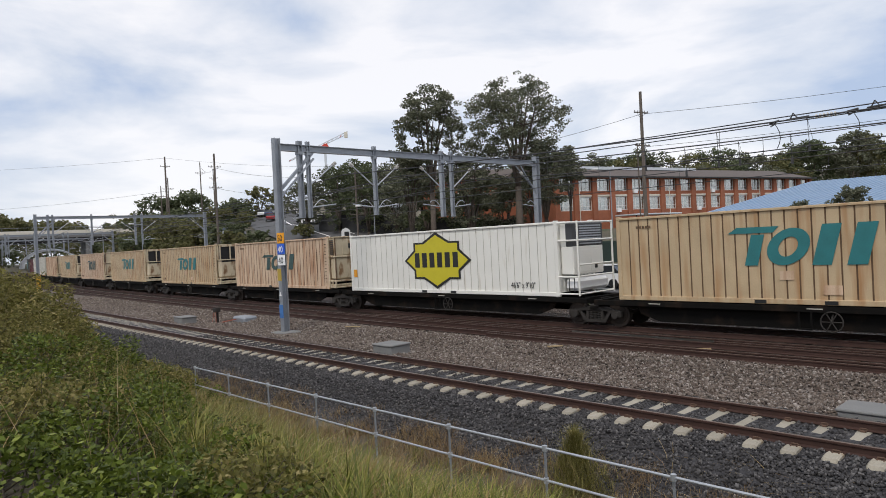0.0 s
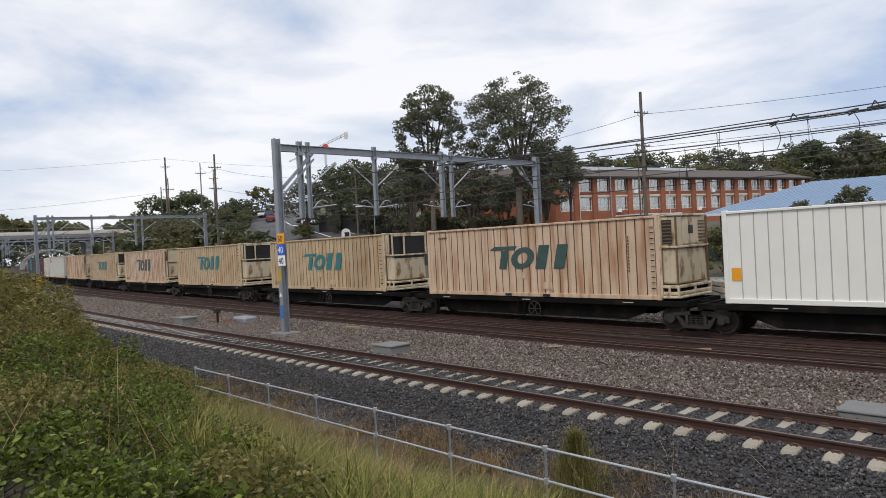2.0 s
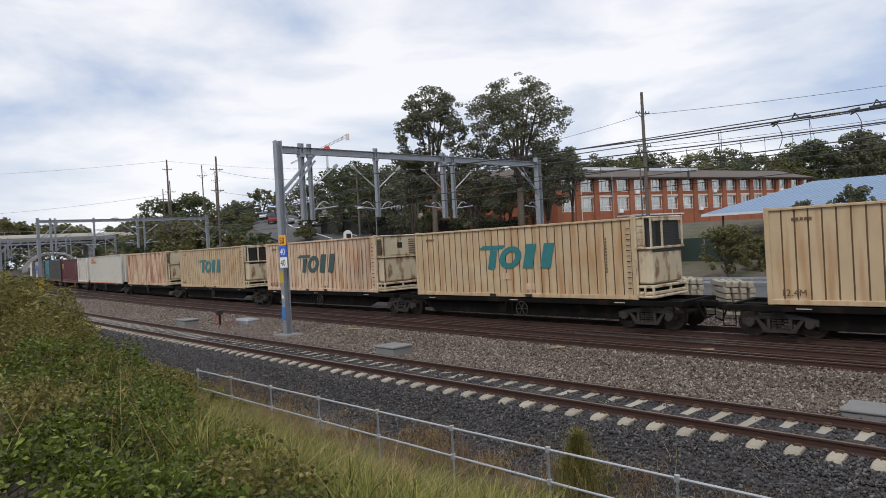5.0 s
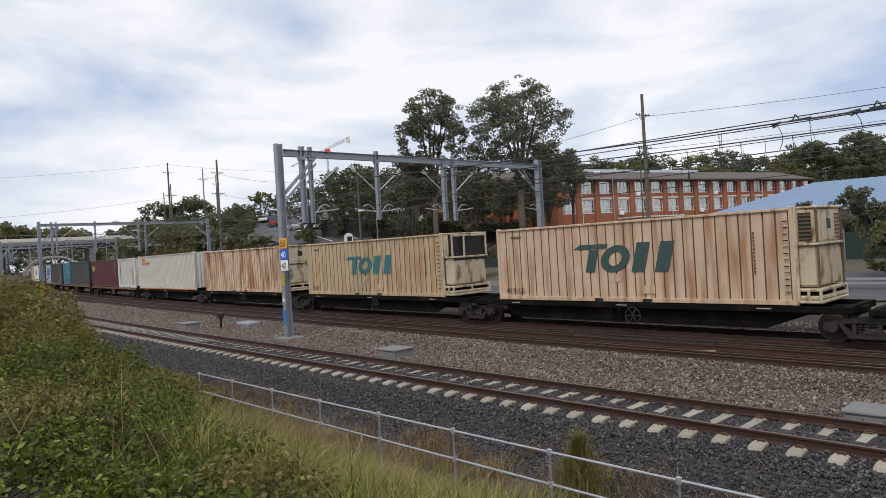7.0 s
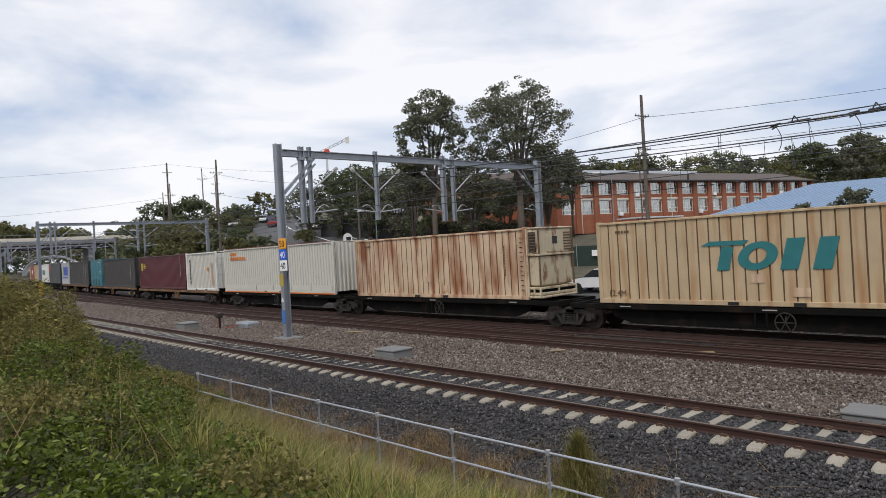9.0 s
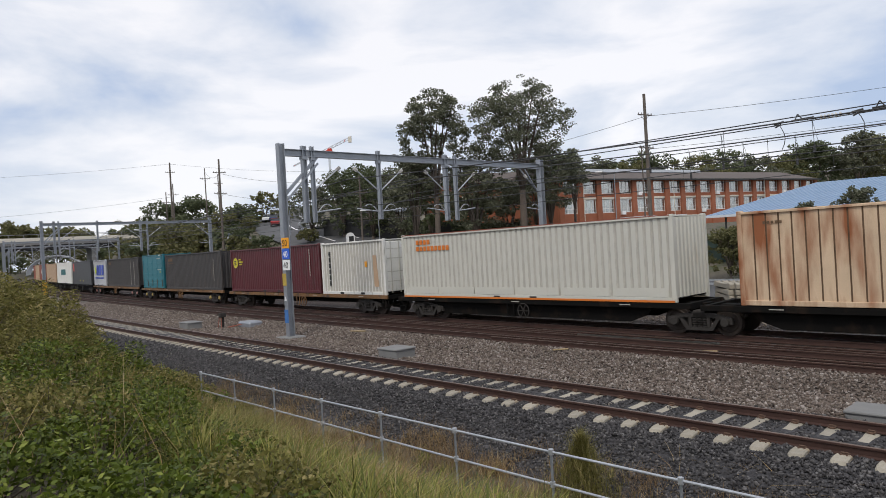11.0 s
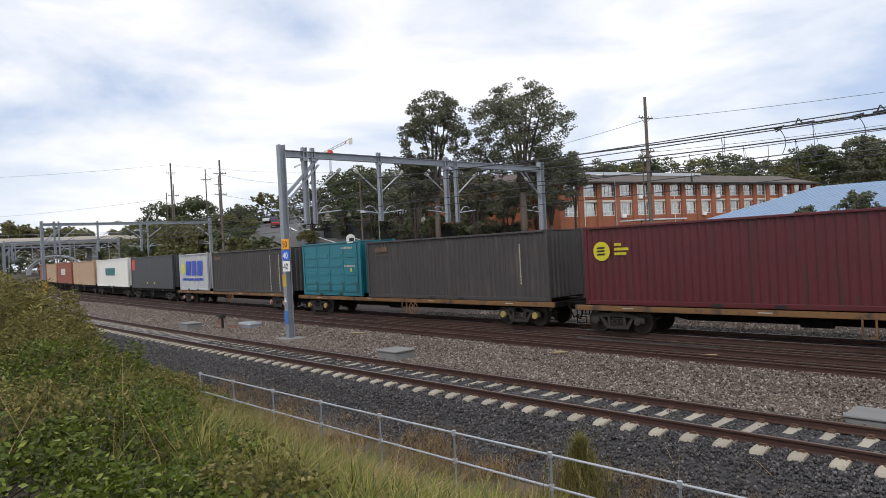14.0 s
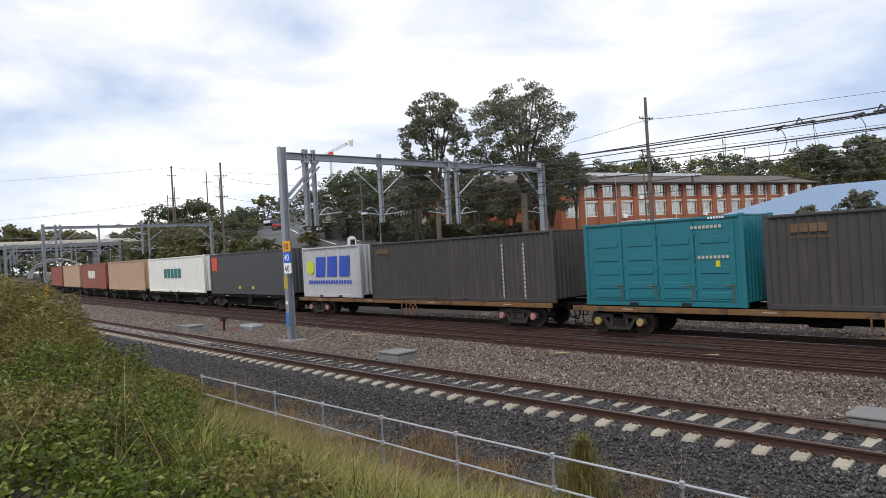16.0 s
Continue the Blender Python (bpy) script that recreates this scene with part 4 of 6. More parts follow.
wheel_me, frame_me = wheelset_mesh(), side_frame_mesh()
def cap_mesh(mat):
    return Shape().tube((0, 0, 0), (0, -0.09, 0), 0.16, 0.13, n=14).mesh("axle_cap", mat)


cap_me = cap_mesh(bogie_steel)
hub_yellow_me = cap_mesh(surface("ochre_hub_paint", (0.30, 0.22, 0.07), 0.7))
hub_pink_me = cap_mesh(surface("faded_pink_hub_paint", (0.34, 0.17, 0.15), 0.7))


def bogie(root, x, cap=None):
    fr = new("bogie", frame_me)
    fr.parent = root
    fr.matrix_basis = pose(x, 0, 0)
    for dx in (-0.88, 0.88):
        w = new("wheelset", wheel_me)
        w.parent = fr
        w.matrix_basis = pose(dx, 0, WHEEL)
        wheelsets.append((w, dx))
        for y, turn in ((-1.05, 0), (1.05, 180)):
            c = new("axle_cap", cap or cap_me)
            c.parent = fr
            c.matrix_basis = pose(dx, y, WHEEL, 0, 0, turn)
    return fr


def wagon(label, s0, s1, bogies, sill, coupling=(False, False), cap=None, group="container wagons", deck=1.04):
    """A skeletal container wagon from s0 to s1 with its bogies (at places along the track)."""
    L = s1 - s0
    mid = (s0 + s1) / 2
    root = thing("container_wagon", label, "wagon", group=group)
    movers.append((root, mid, 0.0))
    sh = Shape().box(-L / 2, L / 2, -0.28, 0.28, 0.72, 0.98, 0.02)
    sh.prism([(-L / 2 + 3, 0.73), (-L / 2 + 4.2, 0.50), (L / 2 - 4.2, 0.50), (L / 2 - 3, 0.73)], lambda u, v, w: (u, -0.25 + w, v), 0.5)
    part("centre_sill", sh, steel_dark, root)
    if sill is steel_dark:
        for y in (-0.95, 0.95):
            girder = [(-L / 2 + 1.6, 0.99), (-L / 2 + 1.9, 0.55), (-L / 2 + 2.6, 0.30), (L / 2 - 2.6, 0.30), (L / 2 - 1.9, 0.55), (L / 2 - 1.6, 0.99)]
            part("side_girder", Shape().prism(girder, lambda u, v, w, y=y: (u, y - 0.03 + w, v), 0.06), steel_dark, root, "deep black side girder")
    for y in (-1, 1):
        part("side_sill", Shape().box(-L / 2 + 0.1, L / 2 - 0.1, y * 1.18 - 0.06, y * 1.18 + 0.06, 0.84, deck - 0.004, 0.015), sill, root)
        n = int(L / 4.5)
        for k in range(n):
            x = -L / 2 + (k + 0.5) * L / n
            part("deck_cleat", Shape().box(x - 0.22, x + 0.22, y * 1.245 - 0.004, y * 1.245 + 0.004, 0.935, 0.965), groove_pale, root, "pale reflective strip")
    n = int(L / 2.4)
    for k in range(n + 1):
        x = -L / 2 + 0.25 + k * (L - 0.5) / n
        part("cross_member", Shape().box(x - 0.09, x + 0.09, -1.13, 1.13, 0.82, deck - 0.01), steel_dark, root)
    part("brake_cylinder", Shape().tube((-1.6, -0.5, 0.62), (-0.7, -0.5, 0.62), 0.17, n=12), steel_dark, root)
    part("air_tank", Shape().tube((0.6, 0.55, 0.62), (2.0, 0.55, 0.62), 0.2, n=12), steel_dark, root)
    hx = 0.45 if sill is steel_dark else 1.15
    hw = Shape()
    for k in range(20):
        a, b = k * math.pi / 10, (k + 1) * math.pi / 10
        hw.tube((hx + 0.3 * math.cos(a), -1.27, 0.58 + 0.3 * math.sin(a)), (hx + 0.3 * math.cos(b), -1.27, 0.58 + 0.3 * math.sin(b)), 0.022, n=6)
    for k in range(6):
        a = k * math.pi / 3
        hw.tube((hx, -1.27, 0.58), (hx + 0.3 * math.cos(a), -1.27, 0.58 + 0.3 * math.sin(a)), 0.018, n=6)
    hw.tube((hx, -1.27, 0.58), (hx, -1.15, 0.80), 0.03, n=6)
    part("brake_handwheel", hw, bogie_steel if sill is steel_dark else sill, root)
    st = Shape()
    for u in (hx - 0.9, hx - 0.55):
        st.bar((u, -1.24, 0.85), (u, -1.24, 0.32), 0.05)
    part("brake_stand", st.bar((hx - 0.9, -1.24, 0.34), (hx - 0.55, -1.24, 0.34), 0.05), sill, root)
    part("brake_pipe", Shape().tube((-L / 2 + 1, -0.9, 0.78), (L / 2 - 1, -0.9, 0.78), 0.025, n=6), steel_dark, root)
    for s in bogies:
        bogie(root, s - mid, cap)
    for end, has in zip((-1, 1), coupling):
        if has:
            x = end * L / 2
            part("coupler", Shape().box(min(x, x + end * 0.55), max(x, x + end * 0.55), -0.13, 0.13, 0.74, 0.98, 0.04), steel_dark, root)
            part("air_hose", Shape().tube((x + end * 0.05, -0.45, 0.85), (x + end * 0.25, -0.42, 0.40), 0.03, n=6).tube((x + end * 0.25, -0.42, 0.40), (x + end * 0.5, -0.38, 0.5), 0.03, n=6), steel_dark, root)
            for y in (-1.12, 1.12):
                part("step", Shape().bar((x - end * 0.1, y, 0.85), (x - end * 0.1, y, 0.32), 0.03).bar((x - end * 0.5, y, 0.85), (x - end * 0.5, y, 0.32), 0.03).bar((x - end * 0.1, y, 0.34), (x - end * 0.5, y, 0.34), 0.04).bar((x - end * 0.1, y, 0.58), (x - end * 0.5, y, 0.58), 0.03), steel_dark, root)
    return root


SK = "dark grimy articulated skeletal container wagon"
wagon(SK, 8.55, 24.0, [8.55 + 0.0, 23.0], steel_dark)
wagon(SK, -7.95, 8.45, [-8.0], steel_dark)
wagon(SK, -22.3, -8.05, [-22.4], steel_dark)
wagon(SK, -38.0, -22.45, [-36.2], steel_dark, (True, False))
wagon(SK, -54.4, -39.1, [-40.7, -54.4], steel_dark, (False, True))
for s in (-54.5, -69.8, -85.2):
    wagon(SK, s - 15.2, s - 0.1, [s - 15.25], steel_dark)
wagon(SK, -116.3, -100.5, [-114.2], steel_dark, (True, False))
wagon("brown two-bogie flat wagon with steps and handwheel", -136.2, -117.0, [-134.4, -119.0], sill_brown, (True, True))
wagon("brown two-bogie flat wagon with ochre axle caps", -156.9, -137.0, [-154.9, -139.1], sill_brown, (True, True), hub_yellow_me)
wagon("brown two-bogie flat wagon with pinkish axle caps", -177.5, -157.7, [-175.4, -159.8], sill_brown, (True, True), hub_pink_me)
for s in (-178.0, -191.4, -206.6, -221.9, -237.3, -252.6):
    wagon(SK, s - (13.3 if s > -180 else 15.1), s - 0.1, [s - 1.9, s - (11.6 if s > -180 else 13.3)], steel_dark)


def motions():
    """All that moves: containers and wagons along the track, wheels on their axles."""
    for root, s, base in movers:
        walk(root, [(t, track_pose(s + SPEED * t, 0, base)) for t in range(0, 17)])
    for car, a, b, t0, t1 in ((car_moving, (-37.0, 150), (-22.5, 108), 0.0, 9.0), (car_cross, (-33.0, 152), (-54.0, 147), 5.0, 12.0)):
        rows = []
        for k in range(0, 17):
            f = min(1, max(0, (k - t0) / (t1 - t0)))
            x, y = a[0] + (b[0] - a[0]) * f, a[1] + (b[1] - a[1]) * f
            rows.append((k, pose(x, y, gz(x, y) + 0.14, 0, 0, math.degrees(math.atan2(b[1] - a[1], b[0] - a[0])))))
        walk(car, rows)
    step = 2 / FPS
    turn = math.degrees(SPEED * step / WHEEL)
    for w, dx in wheelsets:
        walk(w, [(k * step, pose(dx, 0, WHEEL, 0, (k * turn) % 360, 0)) for k in range(241)])


# ---- overhead line portals ----
def portal(s, label, big=True):
    """A portal over the tracks: two masts, beam, droppers with brackets."""
    root = thing("overhead_line_portal", label, "portal", group="overhead line portals", at=track_pose(s))
    a, b, top = -6.95, 11.5, 8.15          # across the track: y to the far side

    def col(y, w, z1, z0=-0.9):
        h, f, t = w / 2, 0.03, 0.02         # a wide-flange column
        pts = [(-h, -h), (h, -h), (h, -h + f), (t, -h + f), (t, h - f), (h, h - f), (h, h), (-h, h), (-h, h - f), (-t, h - f), (-t, -h + f), (-h, -h + f)]
        return Shape().prism(pts, lambda u, v, d: (u, y + v, z0 + d), z1 - z0)
    part("mast", col(a, 0.30, 8.55), galv, root, "tall galvanised steel mast")
    part("mast", col(b, 0.34, 8.6), galv, root, "tall galvanised steel mast")
    ib = [(-0.13, -0.16), (0.13, -0.16), (0.13, -0.135), (0.016, -0.135), (0.016, 0.135), (0.13, 0.135), (0.13, 0.16), (-0.13, 0.16), (-0.13, 0.135), (-0.016, 0.135), (-0.016, -0.135), (-0.13, -0.135)]
    sh = Shape().prism(ib, lambda u, v, d: (u, a + 0.15 + d, top + v), b - a - 0.32)
    part("beam", sh, galv, root, "long galvanised steel beam")
    part("foot_plate", Shape().box(-0.55, 0.55, a - 0.5, a + 0.5, -0.72, -0.28, 0.05), grey_concrete, root, "concrete footing")
    br = Shape().bar((0, a + 0.12, 6.2), (0, a + 1.9, 7.98), 0.13).bar((0.1, a + 0.12, 5.9), (0.1, a + 1.9, 7.7), 0.08)
    part("knee_brace", br, galv, root)
    part("knee_brace", Shape().bar((0, b - 0.15, 6.4), (0, b - 2.0, 7.98), 0.07).bar((0.08, b - 0.15, 6.2), (0.08, b - 1.6, 7.98), 0.05), galv, root)
    for y, w, lo in ((-5.75, 0.22, 4.9), (-5.3, 0.17, 4.9), (-1.4, 0.18, 5.0), (3.25, 0.22, 4.85), (4.0, 0.18, 4.85)):
        sh = col(y, w, top + 0.35, lo)
        d = part("dropper", sh, galv, root)
        part("dropper_cap", Shape().box(-w * 0.65, w * 0.65, y - w * 0.65, y + w * 0.65, top - 0.30, top - 0.17), galv, d)
    for y0, k in ((-1.4, 1), (-1.4, -1), (4.0, 1), (3.25, -1), (-5.3, 1), (b, -1)):
        z = 6.6
        arm = part("registration_arm", Shape().tube((0, y0 + k * 0.12, z - 0.1), (0, y0 + k * 1.5, z + 0.95), 0.035, n=6).tube((0, y0 + k * 0.1, z - 1.2), (0, y0 + k * 1.45, z - 1.05), 0.028, n=6), galv_light, root)
        ins = Shape()
        for j in range(4):
            ins.tube((0, y0 + k * (1.36 + j * 0.05), z + 0.84 + j * 0.035), (0, y0 + k * (1.38 + j * 0.05), z + 0.855 + j * 0.035), 0.09, n=10)
        part("insulator", ins, pale_insul, arm, "pale porcelain insulator")
        hook = Shape()
        pts = [Vector((0, y0 + k * (0.15 + 0.09 * j), z - 1.25 + 0.42 * math.sin(j / 9 * math.pi * 0.75))) for j in range(10)]
        for p, q in zip(pts, pts[1:]):
            hook.tube(p, q, 0.022, n=6)
        part("steady_arm", hook, galv_light, arm)
    return root


P1 = portal(-4.15, "galvanised overhead line portal with hanging droppers and footing")
P2 = portal(-60, "galvanised overhead line portal across all tracks")
part("yellow_base", Shape().box(-0.2, 0.2, -7.15, -6.75, 0.2, 1.9, 0.02), surface("yellow_mast_band", (0.55, 0.30, 0.02), 0.6), P2, "yellow painted mast base")
portal(-116, "distant galvanised overhead line portal")
portal(-150, "distant galvanised overhead line portal")
portal(-185, "distant galvanised overhead line portal")
portal(52, "galvanised overhead line portal across all tracks")

# speed boards on the mast of the nearest portal
boards = thing("speed_boards", "three stacked speed boards, amber, blue and white", "sign", at=track_pose(-4.15, 6.95, 0, 10))
for z, m, txt, ink in ((3.75, amber, "50", black), (3.25, sign_blue, "40", sign_white), (2.75, sign_white, "40", black)):
    pl = part("board", Shape().box(0.0, 0.50, -0.235, -0.215, z, z + 0.47, 0.008), m, boards)
    words(pl, "numerals", txt, ink, 0.045, z + 0.09, 0.40, y=-0.242, squeeze=0.86)
    part("board_bracket", Shape().box(0.02, 0.4, -0.212, -0.15, z + 0.2, z + 0.26), galv, boards)
tags = thing("mast_tags", "yellow, white and blue bands on the galvanised mast", "markings", at=track_pose(-4.15, 6.95, 0, 10))
part("band", Shape().box(-0.13, 0.13, -0.185, -0.175, 2.05, 2.6), surface("dull_yellow_band", (0.42, 0.30, 0.05), 0.6), tags)
part("triangle", Shape().prism([(-0.09, 1.35), (0.09, 1.35), (0.0, 1.55)], lambda u, v, w: (u, -0.18 - w, v), 0.008), sign_white, tags)
part("band", Shape().box(-0.13, 0.13, -0.185, -0.175, 0.35, 0.95), surface("blue_band", (0.05, 0.16, 0.42), 0.6), tags)


def wire(name, pts, r, label, category="wire", mat=None, n=5, group="overhead wires"):
    """One swept tube through the points."""
    pts = [Vector(p) for p in pts]
    vs, fs = [], []
    for i, p in enumerate(pts):
        d = (pts[min(i + 1, len(pts) - 1)] - pts[max(i - 1, 0)]).normalized()
        a = d.cross(Vector((0, 0, 1))).normalized()
        b = a.cross(d)
        vs += [p + (a * math.cos(2 * math.pi * k / n) + b * math.sin(2 * math.pi * k / n)) * r for k in range(n)]
        if i:
            fs += [((i - 1) * n + k, (i - 1) * n + (k + 1) % n, i * n + (k + 1) % n, i * n + k) for k in range(n)]
    return solid(name, Shape().add(vs, fs), mat or wire_mat, label, category, group)


def span(p0, p1, sag, k=12):
    p0, p1 = Vector(p0), Vector(p1)
    return [p0.lerp(p1, i / k) - Vector((0, 0, sag * 4 * (i / k) * (1 - i / k))) for i in range(k + 1)]


spans = (-185, -150, -116, -60, -4.15, 52)
for off in (0.0, MID, -6.5):
    cat, con = [], []
    for a, b in zip(spans, spans[1:]):
        k = 10
        for i in range(k + (b == 52)):
            f = i / k
            s = a + (b - a) * f
            cat.append(at_track(s, off, 7.0 - 0.75 * 4 * f * (1 - f)))
            con.append(at_track(s, off, 5.55))
    wire("catenary_wire", cat, 0.022, "black stranded catenary wire over the track")
    wire("contact_wire", con, 0.016, "dark contact wire over the track")
    dr = thing("dropper_wires", "thin vertical dropper wires between the overhead wires", "wire", group="overhead wires")
    for a, b in zip(spans[2:], spans[3:]):
        for i in range(1, 9):
            f = i / 9
            s = a + (b - a) * f
            part("dropper_wire", Shape().tube(at_track(s, off, 7.0 - 0.75 * 4 * f * (1 - f)), at_track(s, off, 5.55), 0.008, n=4), wire_mat, dr)
for off, h, r in ((-11.5, 8.74, 0.028), (-11.5, 8.46, 0.028), (-12.2, 7.85, 0.02)):
    pts = []
    for a, b in zip(spans, spans[1:]):
        pts += span(at_track(a, off, h), at_track(b, off, h), 0.10, 8)[:-1]
    wire("feeder_wire", pts + [at_track(52, off, h)], r, "heavy black feeder wire along the masts")
si = thing("strain_insulator", "pale ribbed strain insulator in the feeder wire", "insulator")
for j in range(6):
    part("insulator_disc", Shape().tube(at_track(12.65 + j * 0.16, -11.5, 8.40), at_track(12.71 + j * 0.16, -11.5, 8.40), 0.12, 0.08, n=10), pale_insul, si)
part("core_rod", Shape().tube(at_track(12.2, -11.5, 8.40), at_track(14.0, -11.5, 8.40), 0.035, n=6), wire_mat, si)
for s_, tail in ((10.75, 1.25), (14.15, 1.2)):
    cl = thing("wire_clamp", "dark clamp with a hanging jumper wire", "clamp", group="wire clamps")
    part("clamp_body", Shape().tube(at_track(s_ - 0.2, -11.5, 8.40), at_track(s_ + 0.25, -11.5, 8.46), 0.06, n=8).tube(at_track(s_ - 0.16, -11.5, 8.24), at_track(s_ + 0.12, -11.5, 8.36), 0.035, n=6), wire_mat, cl)
    part("top_clamp", Shape().tube(at_track(s_ + 0.75, -11.5, 8.44), at_track(s_ + 0.9, -11.5, 8.72), 0.03, n=6).tube(at_track(s_ + 1.1, -11.5, 8.44), at_track(s_ + 0.9, -11.5, 8.72), 0.03, n=6).tube(at_track(s_ + 0.6, -11.5, 8.44), at_track(s_ + 1.6, -11.5, 8.47), 0.045, n=6), wire_mat, cl)
    jp = [at_track(s_ + 0.28 * math.sin(k * 0.55), -11.5, 8.40 - k * tail / 5) for k in range(6)]
    sh = Shape()
    for p_, q_ in zip(jp, jp[1:]):
        sh.tube(p_, q_, 0.018, n=6)
    part("jumper", sh, wire_mat, cl)
for s_, h0, h1 in ((3.6, 8.4, 7.2), (7.8, 8.42, 6.9), (8.9, 7.8, 6.9), (11.4, 7.8, 6.7), (12.2, 8.4, 7.2), (6.0, 7.8, 6.6)):
    hg = thing("wire_hanger", "thin hanger wire with a dark weight", "hanger", group="wire hangers")
    part("hanger_wire", Shape().tube(at_track(s_, -11.7, h0), at_track(s_ + 0.05, -11.7, h1), 0.014, n=5), wire_mat, hg)
    part("hanger_wire", Shape().tube(at_track(s_, -11.7, h0), at_track(s_ + 0.25, -11.7, h1), 0.008, n=5), wire_mat, hg)
    part("weight", Shape().tube(at_track(s_ + 0.05, -11.7, h1 - 0.35), at_track(s_ + 0.05, -11.7, h1), 0.06, n=8), wire_mat, hg)


# ---- poles and lamps ----
def gz(x, y):
    s, o = along(x, y)
    return ground_z(s, o)


def power_pole(x, y, top, arms=1, r=0.17, label="tall weathered timber power pole with crossarm", turn=30.0):
    g = gz(x, y)
    root = thing("power_pole", label, "pole", group="power poles", at=pose(x, y, g - 0.4, 0, 0, turn))
    h = top - g + 0.4
    part("post", Shape().tube((0, 0, 0), (0, 0, h), r * 1.15, r * 0.75, n=10), pole_wood, root)
    for k in range(arms):
        z = h - 2.2 - k * 3.4
        part("crossarm", Shape().box(-1.0, 1.0, -0.05, 0.05, z, z + 0.1).bar((-0.6, 0.02, z), (0, 0.1, z - 0.5), 0.03).bar((0.6, 0.02, z), (0, 0.1, z - 0.5), 0.03), pole_wood, root)
        for u in (-0.9, -0.45, 0.45, 0.9):
            part("pin_insulator", Shape().tube((u, 0, z + 0.1), (u, 0, z + 0.28), 0.05, 0.03, n=8), insul, root)
    return root


power_pole(21.1, 70, 17.9, 2, 0.2)
power_pole(-36.3, 110, 19.7, 2, 0.19)
power_pole(-60.4, 150, 25.5, 1, 0.22)
power_pole(-52.0, 130, 18.5, 1, 0.13)
power_pole(-57.5, 140, 18.0, 1, 0.13)
power_pole(-48.5, 138, 22.2, 1, 0.13)
power_pole(-53.2, 160, 23.5, 1, 0.14)
power_pole(-10.9, 88, 13.2, 2, 0.13)
power_pole(27.0, 92, 15.5, 0, 0.10, "slim pale pole beside the brick building")
for a, b in (((21.1, 70, 15.6), (75, 45, 17.6)), ((21.1, 70, 15.6), (-10.9, 88, 12.9)), ((21.1, 70, 12.2), (75, 45, 15.5)), ((-36.3, 110, 17.4), (-10.9, 88, 13)), ((-36.3, 110, 14.1), (-10.9, 88, 11)),
             ((-60.4, 150, 25.2), (-150, 160, 27)), ((-60.4, 150, 25.2), (-20, 180, 25)), ((-36.3, 110, 17.4), (-48.5, 138, 21.5)), ((-52, 130, 16), (-120, 140, 15))):
    wire("power_line", span(a, b, 1.0), 0.02, "thin sagging power line")


def street_lamp(x, y, top, reach=1.6, turn=180.0):
    g = gz(x, y)
    root = thing("street_lamp", "grey street lamp with a flat pale head", "lamp", group="street lamps", at=pose(x, y, g - 0.1, 0, 0, turn))
    h = top - g
    part("post", Shape().tube((0, 0, 0), (0, 0, h), 0.08, 0.05, n=8).tube((0, 0, h), (reach, 0, h + 0.2), 0.04, n=6), galv, root)
    part("head", Shape().box(reach - 0.1, reach + 0.75, -0.17, 0.17, h + 0.12, h + 0.3, 0.05), sign_white, root)


street_lamp(-8.7, 88, 8.6)
street_lamp(21.6, 86, 11.6)
street_lamp(-46.0, 104, 8.6, 1.2)
street_lamp(-56.0, 112, 8.2, 1.2)
street_lamp(-24.8, 108, 10.8, 1.0)
sl = thing("traffic_signals", "traffic light on a dark post at the road", "traffic light", at=pose(-28.5, 122, gz(-28.5, 122)))
part("post", Shape().tube((0, 0, 0), (0, 0, 3.6), 0.07, n=8), dark_metal, sl)
part("lamp_box", Shape().box(-0.22, 0.22, -0.15, 0.15, 3.2, 4.3, 0.04), dark_metal, sl)


